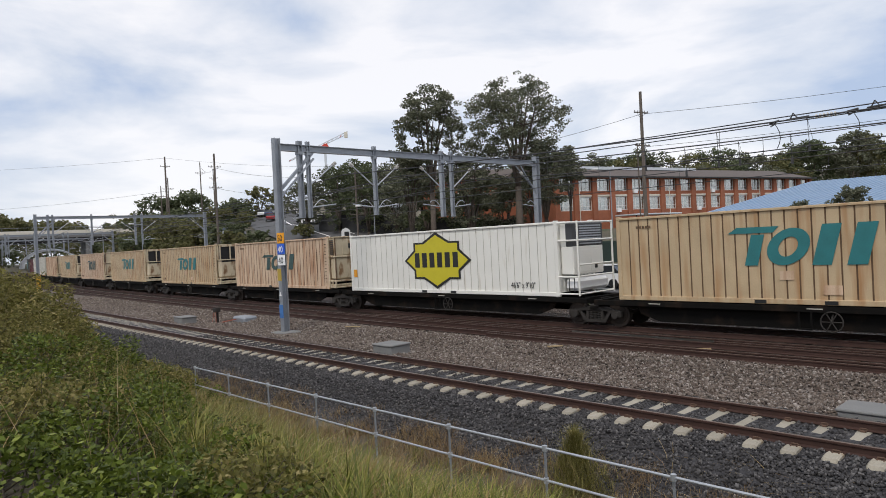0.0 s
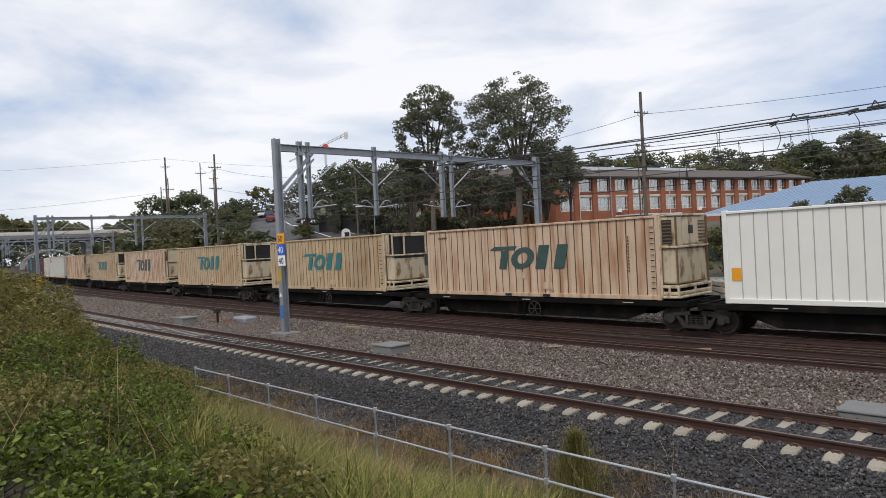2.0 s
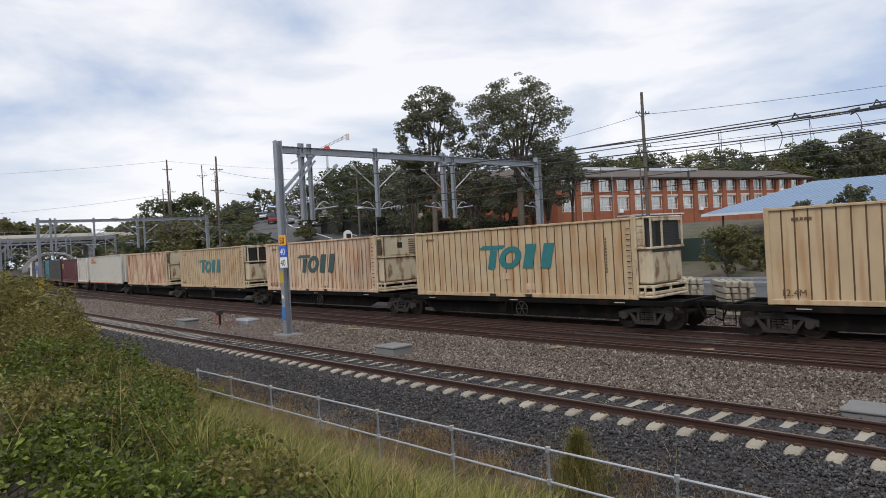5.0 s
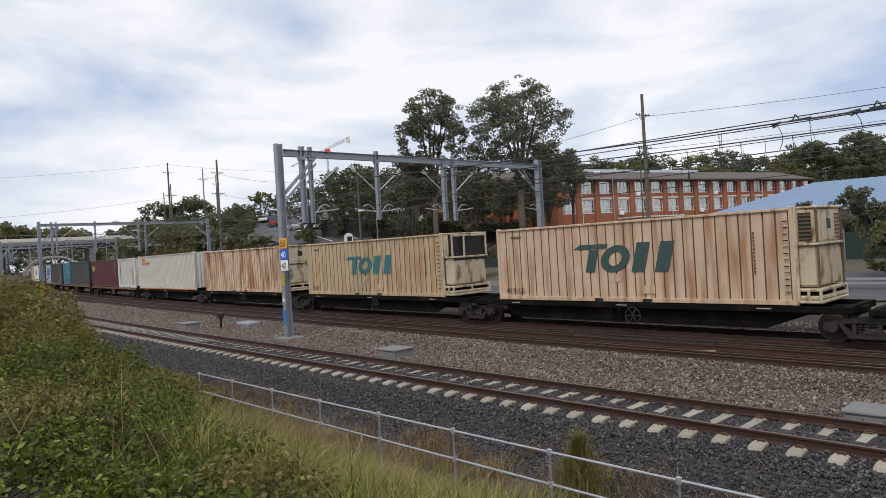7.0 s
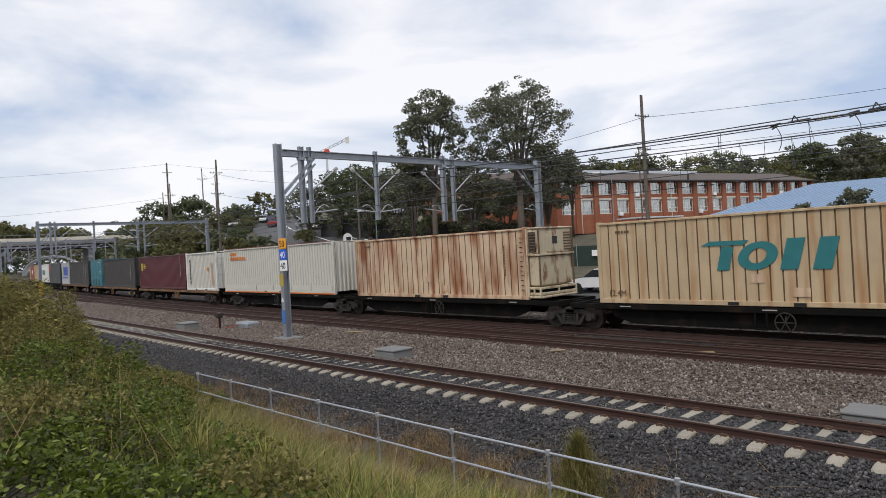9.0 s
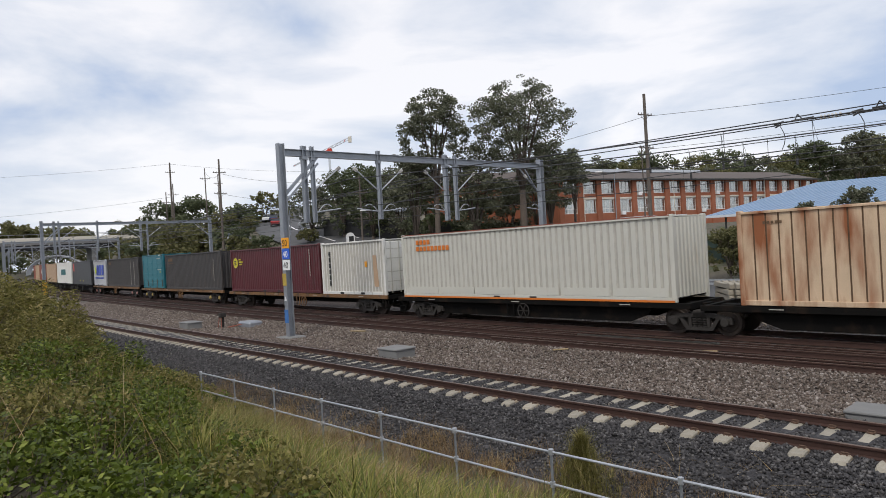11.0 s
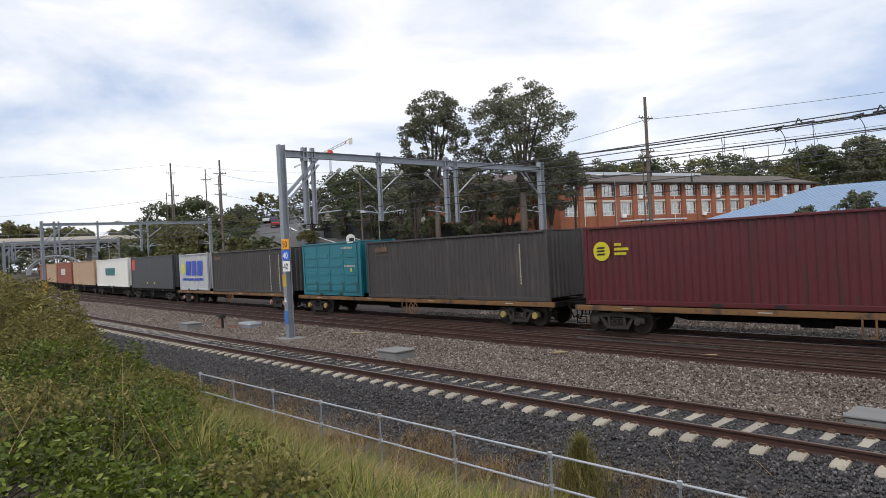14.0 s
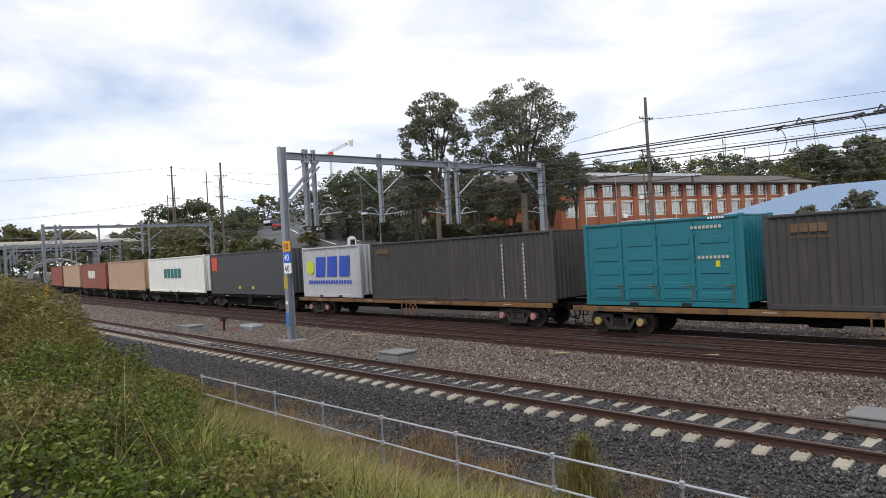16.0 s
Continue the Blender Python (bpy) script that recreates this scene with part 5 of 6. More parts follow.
# ---- brick building ----
def brick_building():
    A, B = Vector((16.2, 95, 0)), Vector((68, 125, 0))
    u = (B - A).normalized()
    L = (B - A).length
    base, eave = 4.2, 11.75
    ang = math.degrees(math.atan2(u.y, u.x))
    root = thing("brick_building", "two-storey red brick building with pale window bands", "building", at=pose(A.x, A.y, 0, 0, 0, ang))
    n, D = 17, 14.0
    w = L / n
    rows = ((6.95, 8.95), (9.75, 11.6))
    for z0, z1 in ((base, 6.95), (8.95, 9.75), (11.6, eave)):      # spandrels between the openings
        part("spandrel", Shape().box(0, L, 0, 0.3, z0, z1), brick_mat, root, "red brick front wall")
    for x0, x1, y0, y1 in ((0, 0.3, 0.3, D), (L - 0.3, L, 0.3, D), (0.3, L - 0.3, D - 0.3, D)):
        part("wall", Shape().box(x0, x1, y0, y1, base, eave), brick_mat, root)
    part("floor_slab", Shape().box(0.3, L - 0.3, 0.32, D - 0.3, 9.2, 9.5), stone_lintel, root)
    part("inner_wall", Shape().box(0.3, L - 0.3, 3.0, 3.2, base, eave), stone_lintel, root)
    pier = Shape().box(-0.46, 0.46, -0.28, 0.3, base, eave, 0.03).mesh("pier", brick_mat)
    for k in range(n + 1):
        o = new("pier", pier)
        o.parent, o.matrix_basis = root, pose(k * w, 0, 0)
    ww = w - 0.92
    sill_me = Shape().box(-ww / 2, ww / 2, 0.06, 0.18, 0, 0.09, 0.01).mesh("window", window_frame_mat)
    head_me = Shape().box(-ww / 2, ww / 2, 0.10, 0.18, 1.88, 1.96).mesh("window_head", window_frame_mat)
    stile_me = Shape().box(-0.035, 0.035, 0.10, 0.18, 0.09, 1.88).mesh("stile", window_frame_mat)
    transom_me = Shape().box(-ww / 2, ww / 2, 0.095, 0.17, 0.60, 0.67).mesh("transom", window_frame_mat)
    glass_me = Shape().box(-ww / 2, ww / 2, 0.13, 0.15, 0.05, 1.93).mesh("pane", clear_pane)
    blind_mes = [Shape().box(-ww / 2 + a * ww, -ww / 2 + b * ww, 0.185, 0.20, z0, 1.9).mesh("blind", pane_blind) for a, b, z0 in ((0, 0.64, 0.1), (0, 0.66, 0.7), (0, 0.33, 0.7), (0.0, 0.66, 0.4))]
    lintel_me = Shape().box(-ww / 2, ww / 2, -0.06, 0.3, -0.30, -0.02, 0.02).mesh("lintel", stone_lintel)
    for r, (z0, z1) in enumerate(rows):
        for k in range(n):
            m = pose((k + 0.5) * w, 0, z0)
            win = new("window", sill_me)
            win.parent, win.matrix_basis = root, m
            for nm, me in (("window_head", head_me), ("transom", transom_me)):
                new(nm, me).parent = win
            for q in range(4):
                st = new("stile", stile_me)
                st.parent, st.matrix_basis = win, pose(-ww / 2 + 0.035 + q * (ww - 0.07) / 3, 0, 0)
            g = new("pane", glass_me)
            g.parent = win
            if random.random() < 0.75:
                bl = new("blind", random.choice(blind_mes))
                bl.parent = win
            if r == 0:
                li = new("lintel", lintel_me)
                li.parent, li.matrix_basis = root, pose((k + 0.5) * w, 0, z1 + 0.30)
            if (k * 7 + r * 3) % 5 == 1:
                part("air_conditioner", Shape().box((k + 0.2) * w, (k + 0.2) * w + 0.75, -0.4, 0.1, z0 - 0.35, z0 + 0.2, 0.03), sign_white, root)
    roof = Shape()
    roof.prism([(-0.9, eave), (D + 0.9, eave), (D / 2, eave + 2.2)], lambda a, b, c: (-0.8 + c, a, b), L + 1.6)
    part("roof", roof, roof_tile, root, "brown tiled roof")
    part("fascia", Shape().box(-0.85, L + 0.85, -0.98, -0.90, eave - 0.12, eave + 0.12), dark_metal, root)
    part("roof_strip", Shape().box(6, 36, 5.6, 9, eave + 1.9, eave + 2.35), roof_metal, root, "pale flat roof plant strip")
    for k in (4.0, 22.4, 44.8):
        part("downpipe", Shape().tube((k, -0.34, base), (k, -0.34, eave), 0.06, n=6), stone_lintel, root)
    part("porch_roof", Shape().box(9.5, 19, -5.5, -1.5, 5.9, 6.1, 0.03), roof_metal, root, "pale flat porch roof")
    for k in (10, 18.5):
        part("porch_post", Shape().tube((k, -5.2, 2.2), (k, -5.2, 5.9), 0.07, n=6), dark_metal, root)
    return root


brick_building()
low = thing("brick_house", "low red brick house among the trees", "building", at=pose(6.5, 104, gz(6.5, 104), 0, 0, 20))
part("wall", Shape().box(-9, 9, 0, 8, -1, 7.2), brick_mat, low)
part("roof", Shape().prism([(-0.6, 7.2), (8.6, 7.2), (4, 9.2)], lambda a, b, c: (-9.5 + c, a, b), 19), roof_tile, low)
for k in range(5):
    wn = part("window", Shape().box(-7.5 + k * 3.4, -6.0 + k * 3.4, -0.05, 0.02, 3.6, 5.2), window_frame_mat, low)
    part("pane", Shape().box(-7.4 + k * 3.4, -6.1 + k * 3.4, -0.07, -0.052, 3.7, 5.1), pane_glass, wn)
hut = thing("pale_shed", "small pale weatherboard shed behind the fence", "shed", at=pose(-5.6, 101, gz(-5.6, 101) - 0.3, 0, 0, 12))
part("wall", Shape().box(-2.6, 2.6, 0, 3, -1, 4.0), stone_lintel, hut)
part("roof", Shape().prism([(-0.4, 4.0), (3.4, 4.0), (1.5, 4.9)], lambda a, b, c: (-2.9 + c, a, b), 5.8), roof_metal, hut)


# ---- blue-roofed shed ----
def blue_shed():
    root = thing("open_shed", "long open shed with a blue metal roof", "shed")
    A, B, C, D = Vector((22.6, 59.5, 4.75)), Vector((48, 39, 4.6)), Vector((41, 75, 8.1)), Vector((67, 54, 8.0))
    E, F = C + (C - A) * 0.9, D + (D - B) * 0.9
    E.z, F.z = 4.8, 4.7
    sh = Shape()
    n = 60
    for k in range(n):
        for (p, q), (r, s_) in (((A, B), (C, D)), ((C, D), (E, F))):
            a, b = k / n, (k + 0.86) / n
            up = Vector((0, 0, 0.04))
            v = [p.lerp(q, a), p.lerp(q, b), r.lerp(s_, b), r.lerp(s_, a)]
            c = (k + 0.93) / n
            sh.add(v, [(0, 1, 2, 3)])
            sh.add([p.lerp(q, b), p.lerp(q, c) + up, r.lerp(s_, c) + up, r.lerp(s_, b)], [(0, 1, 2, 3)])
            d = (k + 1) / n
            sh.add([p.lerp(q, c) + up, p.lerp(q, d), r.lerp(s_, d), r.lerp(s_, c) + up], [(0, 1, 2, 3)])
    part("roof", sh, blue_roof, root, "ribbed blue metal roof")
    part("gutter", Shape().bar(A - Vector((0, 0, 0.1)), B - Vector((0, 0, 0.1)), 0.16, 0.2), roof_metal, root)
    for k in range(6):
        for p, q in ((A, B), (E, F)):
            t = p.lerp(q, (k + 0.3) / 6)
            part("post", Shape().tube((t.x + 0.3, t.y + 0.3, gz(t.x, t.y) - 0.5), (t.x + 0.3, t.y + 0.3, t.z), 0.09, n=8), dark_metal, root)
    # Dark sheet added under the roof to stand for the shade there.
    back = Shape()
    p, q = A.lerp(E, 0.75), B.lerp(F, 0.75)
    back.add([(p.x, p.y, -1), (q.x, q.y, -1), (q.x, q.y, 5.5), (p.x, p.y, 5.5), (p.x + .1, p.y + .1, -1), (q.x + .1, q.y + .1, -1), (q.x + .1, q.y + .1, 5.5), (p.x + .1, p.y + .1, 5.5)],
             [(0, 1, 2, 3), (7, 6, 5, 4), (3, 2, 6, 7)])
    part("shade_sheet", back, dark_metal, root, "dark sheet standing for the shade under the roof")


blue_shed()


# ---- road, cars, bridge, crane on the far hill ----
def draped(name, pts, width, mat, label, lift=0.12):
    sh = Shape()
    vs = []
    fine = []
    for p, q in zip(pts, pts[1:]):
        for k in range(12):
            fine.append(Vector(p).lerp(Vector(q), k / 12))
    fine.append(Vector(pts[-1]))
    for i, p in enumerate(fine):
        d = (fine[min(i + 1, len(fine) - 1)] - fine[max(i - 1, 0)]).normalized()
        nrm = Vector((-d.y, d.x))
        for k in range(-3, 4):
            q = p + nrm * width * k / 6
            vs.append((q.x, q.y, gz(q.x, q.y) + lift))
    sh.add(vs, [(i * 7 + j, i * 7 + j + 1, i * 7 + 8 + j, i * 7 + 7 + j) for i in range(len(fine) - 1) for j in range(6)])
    return solid(name, sh, mat, label, "road", kind="structure", smooth=True)


draped("road", [(-14, 96), (-24, 112), (-31, 132), (-38, 158), (-44, 190)], 12, asphalt, "grey asphalt road climbing the hill")
draped("lane_line", [(-16.5, 100), (-24, 112), (-31, 132), (-38, 158)], 0.25, sign_white, "white painted lane line", 0.16)
draped("lane_line", [(-13, 101), (-20.5, 113.5), (-27.5, 133.5), (-34.5, 159)], 0.2, sign_white, "white painted edge line", 0.16)
draped("road_low", [(40, 24), (13, 40), (-8, 58), (-30, 84), (-60, 128)], 8, asphalt, "grey asphalt service road behind the tracks")


def parked_car(x, y, turn, mat, label):
    root = thing("parked_car", label, "car", group="parked cars", at=pose(x, y, gz(x, y) + 0.14, 0, 0, turn))
    body = [(-2.1, 0.32), (-2.15, 0.72), (-1.95, 0.92), (-1.2, 0.98), (1.0, 0.95), (2.0, 0.78), (2.15, 0.55), (2.1, 0.3)]
    part("body", Shape().prism(body, lambda u, v, w: (u, -0.86 + w, v), 1.72), mat, root)
    cab = [(-1.75, 0.95), (-1.35, 1.42), (0.25, 1.45), (1.0, 0.96)]
    part("cabin", Shape().prism(cab, lambda u, v, w: (u, -0.76 + w, v), 1.52), pane_glass, root, "dark glazed cabin")
    part("roof", Shape().box(-1.3, 0.2, -0.74, 0.74, 1.44, 1.5, 0.02), mat, root)
    for u in (-1.35, 1.35):
        for v in (-0.8, 0.8):
            part("wheel", Shape().tube((u, v - 0.1, 0.31), (u, v + 0.1, 0.31), 0.31, n=14), black, root)
    return root


car_white = surface("white_car_paint", (0.72, 0.72, 0.72), 0.25, vary=0.03)
car_silver = surface("silver_car_paint", (0.40, 0.41, 0.43), 0.3, 0.4, vary=0.03)
car_blue = surface("dark_blue_car_paint", (0.03, 0.04, 0.09), 0.25, vary=0.03)
car_red = surface("red_car_paint", (0.30, 0.03, 0.03), 0.25, vary=0.03)
for x, y, a, m, l in ((-39.5, 150, 100, car_white, "white car on the hill road"), (-37.0, 146, 100, car_blue, "dark blue car on the hill road"), (-33.5, 133, 105, car_red, "red car on the hill road"),
                      (-23.5, 118, 20, car_silver, "silver car at the junction"), (-34.5, 112, 60, car_silver, "silver car parked beside the road"), (-43.0, 170, 100, car_white, "white car on the hill road"),
                      (-21.0, 112, 160, car_white, "white car at the junction"), (10.2, 44.5, 140, car_white, "white car on the service road"), (-40.5, 163, 100, car_silver, "silver car on the hill road")):
    parked_car(x, y, a, m, l)
car_moving = parked_car(-30.5, 128, 285, car_silver, "silver car driving down the hill road")
car_cross = parked_car(-36.5, 150, 20, car_white, "white car crossing at the hill junction")
booth = thing("hooded_booth", "white round-topped booth with a dark opening", "booth", at=pose(-13.75, 97, gz(-13.75, 97) - 0.2, 0, 0, 12))
arch_pts = [(-0.62, 0.0), (-0.62, 1.35)] + [(-0.62 * math.cos(k * math.pi / 10), 1.35 + 0.62 * math.sin(k * math.pi / 10)) for k in range(1, 10)] + [(0.62, 1.35), (0.62, 0.0)]
part("shell", Shape().prism(arch_pts, lambda u, v, w: (u, w, v), 1.0), car_white, booth, "white moulded shell")
part("opening", Shape().box(-0.22, 0.45, -0.02, 0.012, 0.35, 1.45), black, booth, "dark opening")
fence2 = thing("screen_fence", "dark mesh screen fence along the road", "fence")
fp = [Vector((-19, 105)), Vector((-3, 98)), Vector((11, 93))]
for i in range(24):
    f = i / 24 * 2
    a = fp[int(f)].lerp(fp[int(f) + 1], f - int(f))
    f = (i + 1) / 24 * 2
    k = min(int(f), 1)
    b = fp[k].lerp(fp[k + 1], f - k)
    za, zb = gz(a.x, a.y), gz(b.x, b.y)
    part("fence_panel", Shape().add([(a.x, a.y, za), (b.x, b.y, zb), (b.x, b.y, zb + 2.7), (a.x, a.y, za + 2.7), (a.x, a.y + .04, za), (b.x, b.y + .04, zb), (b.x, b.y + .04, zb + 2.7), (a.x, a.y + .04, za + 2.7)],
                                    [(0, 1, 2, 3), (7, 6, 5, 4), (3, 2, 6, 7), (0, 3, 7, 4), (1, 5, 6, 2)]), dark_metal, fence2)

bridge = thing("road_bridge", "long concrete road bridge with pale parapet over the railway", "bridge", at=track_pose(-172, 0, 1.3, 4))
part("deck", Shape().box(-6, 6, -26, 70, 7.7, 8.5), grey_concrete, bridge)
part("parapet", Shape().box(5.6, 6.0, -26, 70, 8.5, 9.5, 0.05), stone_lintel, bridge)
part("parapet", Shape().box(-6.0, -5.6, -26, 70, 8.5, 9.5, 0.05), stone_lintel, bridge)
for y in (-4, -1.2, 1.6, 4.4):
    part("girder", Shape().box(y - 0.3, y + 0.3, -26, 70, 6.6, 7.7), dark_metal, bridge)
for y in (-24, -9, 12, 28, 44):
    part("pier", Shape().box(-5, 5, y - 0.6, y + 0.6, -2, 6.6, 0.1), grey_concrete, bridge)
part("abutment", Shape().box(-6, 6, -30, -25, -2, 7.7), grey_concrete, bridge)
for k in range(30):
    part("rail_post", Shape().box(5.75, 5.85, -25 + k * 3.1, -24.9 + k * 3.1, 9.5, 10.3), galv, bridge)
part("hand_rail", Shape().box(5.75, 5.85, -26, 70, 10.25, 10.33), galv, bridge)
arch = thing("arched_canopy", "pale arched steel canopy beyond the bridge", "canopy", at=track_pose(-205, -4, 0))
for k in range(7):
    sh = Shape()
    pts = [Vector((k * 3.0, 7 * math.cos(a * math.pi / 12), 1.5 + 5 * math.sin(a * math.pi / 12))) for a in range(13)]
    for p, q in zip(pts, pts[1:]):
        sh.tube(p, q, 0.16, n=6)
    part("arch_rib", sh, roof_metal, arch)
crane = thing("tower_crane", "red and white tower crane jib on the skyline", "crane")
part("jib", Shape().bar((-66, 300, 42.6), (-39.5, 300, 53.5), 0.5, 0.2).bar((-66, 300, 43.0), (-39.5, 300, 54.6), 0.3), roof_metal, crane)
for k in range(14):
    u = k / 14
    part("lattice_bar", Shape().bar((-66 + 26.5 * u, 300, 42.6 + 10.9 * u), (-65 + 26.5 * u, 300, 43.3 + 11.5 * u), 0.25), roof_metal if k % 4 else red, crane)
part("cab", Shape().bar((-51.0, 300, 47.8), (-48.5, 300, 49.0), 1.6, 1.8), red, crane)
part("counterweight", Shape().box(-41, -39.6, 299.5, 300.5, 51.8, 54.4), stone_lintel, crane)
part("tower", Shape().bar((-49.8, 300, 10), (-49.8, 300, 47.6), 0.9), roof_metal, crane)


# ---- trees ----
rng = np.random.default_rng(7)


def leaf_cloud(centres, radii, per, size, flat=0.75, long=1.6):
    """Small leaf faces scattered in uneven clumps: arrays of vertices and faces."""
    out = []
    for (cx, cy, cz), r in zip(centres, radii):
        n = max(3, int(per * (r ** 2)))
        d = rng.normal(size=(n, 3))
        d /= np.linalg.norm(d, axis=1)[:, None]
        rad = r * (0.35 + 0.65 * rng.random(n) ** 0.5)
        p = d * rad[:, None] * np.array([1, 1, flat]) + np.array([cx, cy, cz])
        out.append(p)
    p = np.concatenate(out)
    n = len(p)
    a = rng.normal(size=(n, 3))
    a[:, 2] *= 0.6
    a /= np.linalg.norm(a, axis=1)[:, None]
    b = np.cross(a, rng.normal(size=(n, 3)))
    b /= np.linalg.norm(b, axis=1)[:, None]
    sz = size * (0.6 + 0.8 * rng.random(n))[:, None]
    a, b = a * sz * long / 2, b * sz / 2
    v = np.stack([p - a, p + b, p + a, p - b], 1).reshape(-1, 3)
    return v, np.arange(4 * n).reshape(n, 4)


def tree(x, y, top, spread, crown_low, label, leaf, size=0.35, clumps=60, per=26, seed=1, trunk_r=0.35, name="tree", group="trees", lean=(0, 0), clump=(0.08, 0.22), flat=0.75):
    """A tapered trunk, forking limbs, and a crown of clumps with gaps."""
    r = random.Random(seed)
    g = gz(x, y) - 0.3
    root = thing(name, label, "tree", group=group, at=pose(x, y, g))
    H = top - g
    low = crown_low - g
    sh = Shape()
    tips = []
    fork = Vector((lean[0] * 0.3, lean[1] * 0.3, max(0.8, low * 0.75)))
    sh.tube((0, 0, 0), fork, trunk_r, trunk_r * 0.7, n=8)
    nl = 6
    for k in range(nl):
        a = k * 2 * math.pi / nl + r.uniform(-0.4, 0.4)
        rr = spread * r.uniform(0.25, 0.6)
        p1 = fork + Vector((math.cos(a) * rr * 0.4, math.sin(a) * rr * 0.4, (H - fork.z) * 0.35))
        p2 = Vector((lean[0] + math.cos(a) * rr, lean[1] + math.sin(a) * rr, fork.z + (H - fork.z) * r.uniform(0.6, 0.88)))
        sh.tube(fork, p1, trunk_r * 0.5, trunk_r * 0.32, n=6).tube(p1, p2, trunk_r * 0.32, trunk_r * 0.1, n=5)
        for q in range(3):
            p3 = p1.lerp(p2, r.uniform(0.2, 0.8))
            p4 = p3 + Vector((r.uniform(-1, 1) * spread * 0.5, r.uniform(-1, 1) * spread * 0.5, r.uniform(0.2, 1.0) * spread * 0.35))
            sh.tube(p3, p4, trunk_r * 0.16, trunk_r * 0.05, n=5)
            tips.append(p4)
        tips.append(p2)
    part("trunk", sh, bark, root, smooth=True)
    cs, rs = [], []
    mid, half = (low + H) / 2, (H - low) / 2
    for k in range(clumps):
        while True:
            u = Vector((r.uniform(-1, 1), r.uniform(-1, 1), r.uniform(-1, 1)))
            if 0.3 < u.length < 1:
                break
        rad = spread * r.uniform(*clump)
        wid = spread * (1.0 - 0.35 * max(0, u.z)) - rad * 0.6
        cs.append((lean[0] * (0.5 + 0.5 * u.z) + u.x * wid, lean[1] + u.y * wid, mid + u.z * (half - rad * 0.7)))
        rs.append(rad)
    for p in tips:
        cs.append(tuple(p))
        rs.append(spread * 0.16)
    v, f = leaf_cloud(cs, rs, per, size, flat)
    part("crown", raw_mesh("crown", v, f, leaf), leaf, root)
    return root


GUM = "tall dark gum tree with a broken open crown"
tree(-1.0, 80, 23.2, 4.7, 12.0, GUM, gum_leaf, 0.16, 130, 200, 3, 0.4, lean=(0.3, 0), clump=(0.08, 0.19), flat=0.6)
tree(-3.6, 81, 16.8, 3.8, 5.0, GUM, gum_leaf, 0.17, 60, 260, 13, 0.3, clump=(0.12, 0.26), flat=0.6)
tree(9.2, 80, 23.3, 7.0, 12.0, GUM, gum_leaf, 0.15, 190, 140, 44, 0.5, lean=(0.1, 0), clump=(0.06, 0.15), flat=0.6)
tree(3.6, 82, 17.0, 5.2, 4.5, GUM, gum_leaf, 0.17, 75, 150, 5, 0.4, clump=(0.12, 0.25), flat=0.6)
tree(13.0, 84, 17.0, 4.6, 6.5, GUM, gum_leaf, 0.17, 65, 150, 6, 0.35, clump=(0.12, 0.25), flat=0.6)
tree(16.6, 87, 15.4, 2.6, 8.5, GUM, gum_leaf, 0.17, 45, 180, 8, 0.2, clump=(0.14, 0.28), flat=0.6)
MIDT = "dark leafy tree on the slope behind the tracks"
for x, y, top, sp, low, sd in ((-20.5, 104, 15.2, 3.6, 7.5, 21), (-15.5, 103, 16.8, 3.8, 6.5, 22), (-10.8, 100, 16.2, 3.8, 6.0, 23), (-6.5, 98, 14.8, 3.6, 5.5, 24), (-2.0, 94, 13.5, 4.0, 4.5, 25), (3.0, 92, 12.5, 4.0, 4.0, 26), (8.5, 92, 12.6, 4.0, 4.5, 27),
                              (-12, 108, 17.5, 4.0, 7, 28), (16.5, 100, 17.2, 3.6, 11, 29), (13.0, 98, 14.5, 3.5, 7, 30), (-18.0, 114, 18.0, 3.8, 8, 31), (-14.0, 110, 18.6, 3.8, 8, 32), (-8.5, 108, 17.8, 3.8, 7.5, 33), (-4.5, 104, 16.8, 3.8, 7, 34)):
    tree(x, y, top, sp, low - 1, MIDT, dark_leaf if sd % 3 else gum_leaf, 0.24, 80, 88, sd, 0.25)
HILL = "olive-green tree on the far hill"
for x, y, top, sp, low, lf, sd in ((-76, 184, 20.0, 6.0, 13.0, dark_leaf, 41), (-67, 182, 21.0, 6.0, 13.0, dark_leaf, 42), (-40.5, 152, 18.6, 3.2, 12.5, olive_leaf, 43), (-45.5, 152, 14.5, 4.5, 9.5, dark_leaf, 44), (-49, 158, 14.2, 4.0, 10, dark_leaf, 45),
                                   (-35.5, 148, 16.5, 2.6, 11, olive_leaf, 46), (-84, 186, 14.0, 5.0, 9.0, olive_leaf, 47), (-62, 150, 10.5, 5, 5, olive_leaf, 48), (-56, 140, 10.5, 5, 4.5, olive_leaf, 49), (-70, 160, 11.0, 5.5, 6, dark_leaf, 50),
                                   (-50, 128, 9.4, 4.5, 4, olive_leaf, 51), (-44, 120, 8.6, 3.2, 4.5, olive_leaf, 52), (-37, 112, 7.6, 2.6, 4, dark_leaf, 53), (-32.5, 104, 6.6, 2.2, 3.8, olive_leaf, 54), (-66, 145, 8.5, 5, 3, olive_leaf, 55), (-58, 130, 8.0, 4.5, 3, dark_leaf, 56),
                                   (-170, 300, 22, 13, 10, olive_leaf, 57), (-190, 300, 24, 13, 10, olive_leaf, 58), (-210, 310, 20, 13, 8, dark_leaf, 59), (-150, 310, 16, 10, 7, dark_leaf, 60), (-118, 250, 15, 8, 6, dark_leaf, 61)):
    tree(x, y, top, sp * 1.25, low - 3.5, HILL, lf, 0.45 if y < 250 else 0.9, 70, 26 if y < 250 else 10, sd, 0.25)
RIDGE = "dark tree of the wooded ridge behind the building"
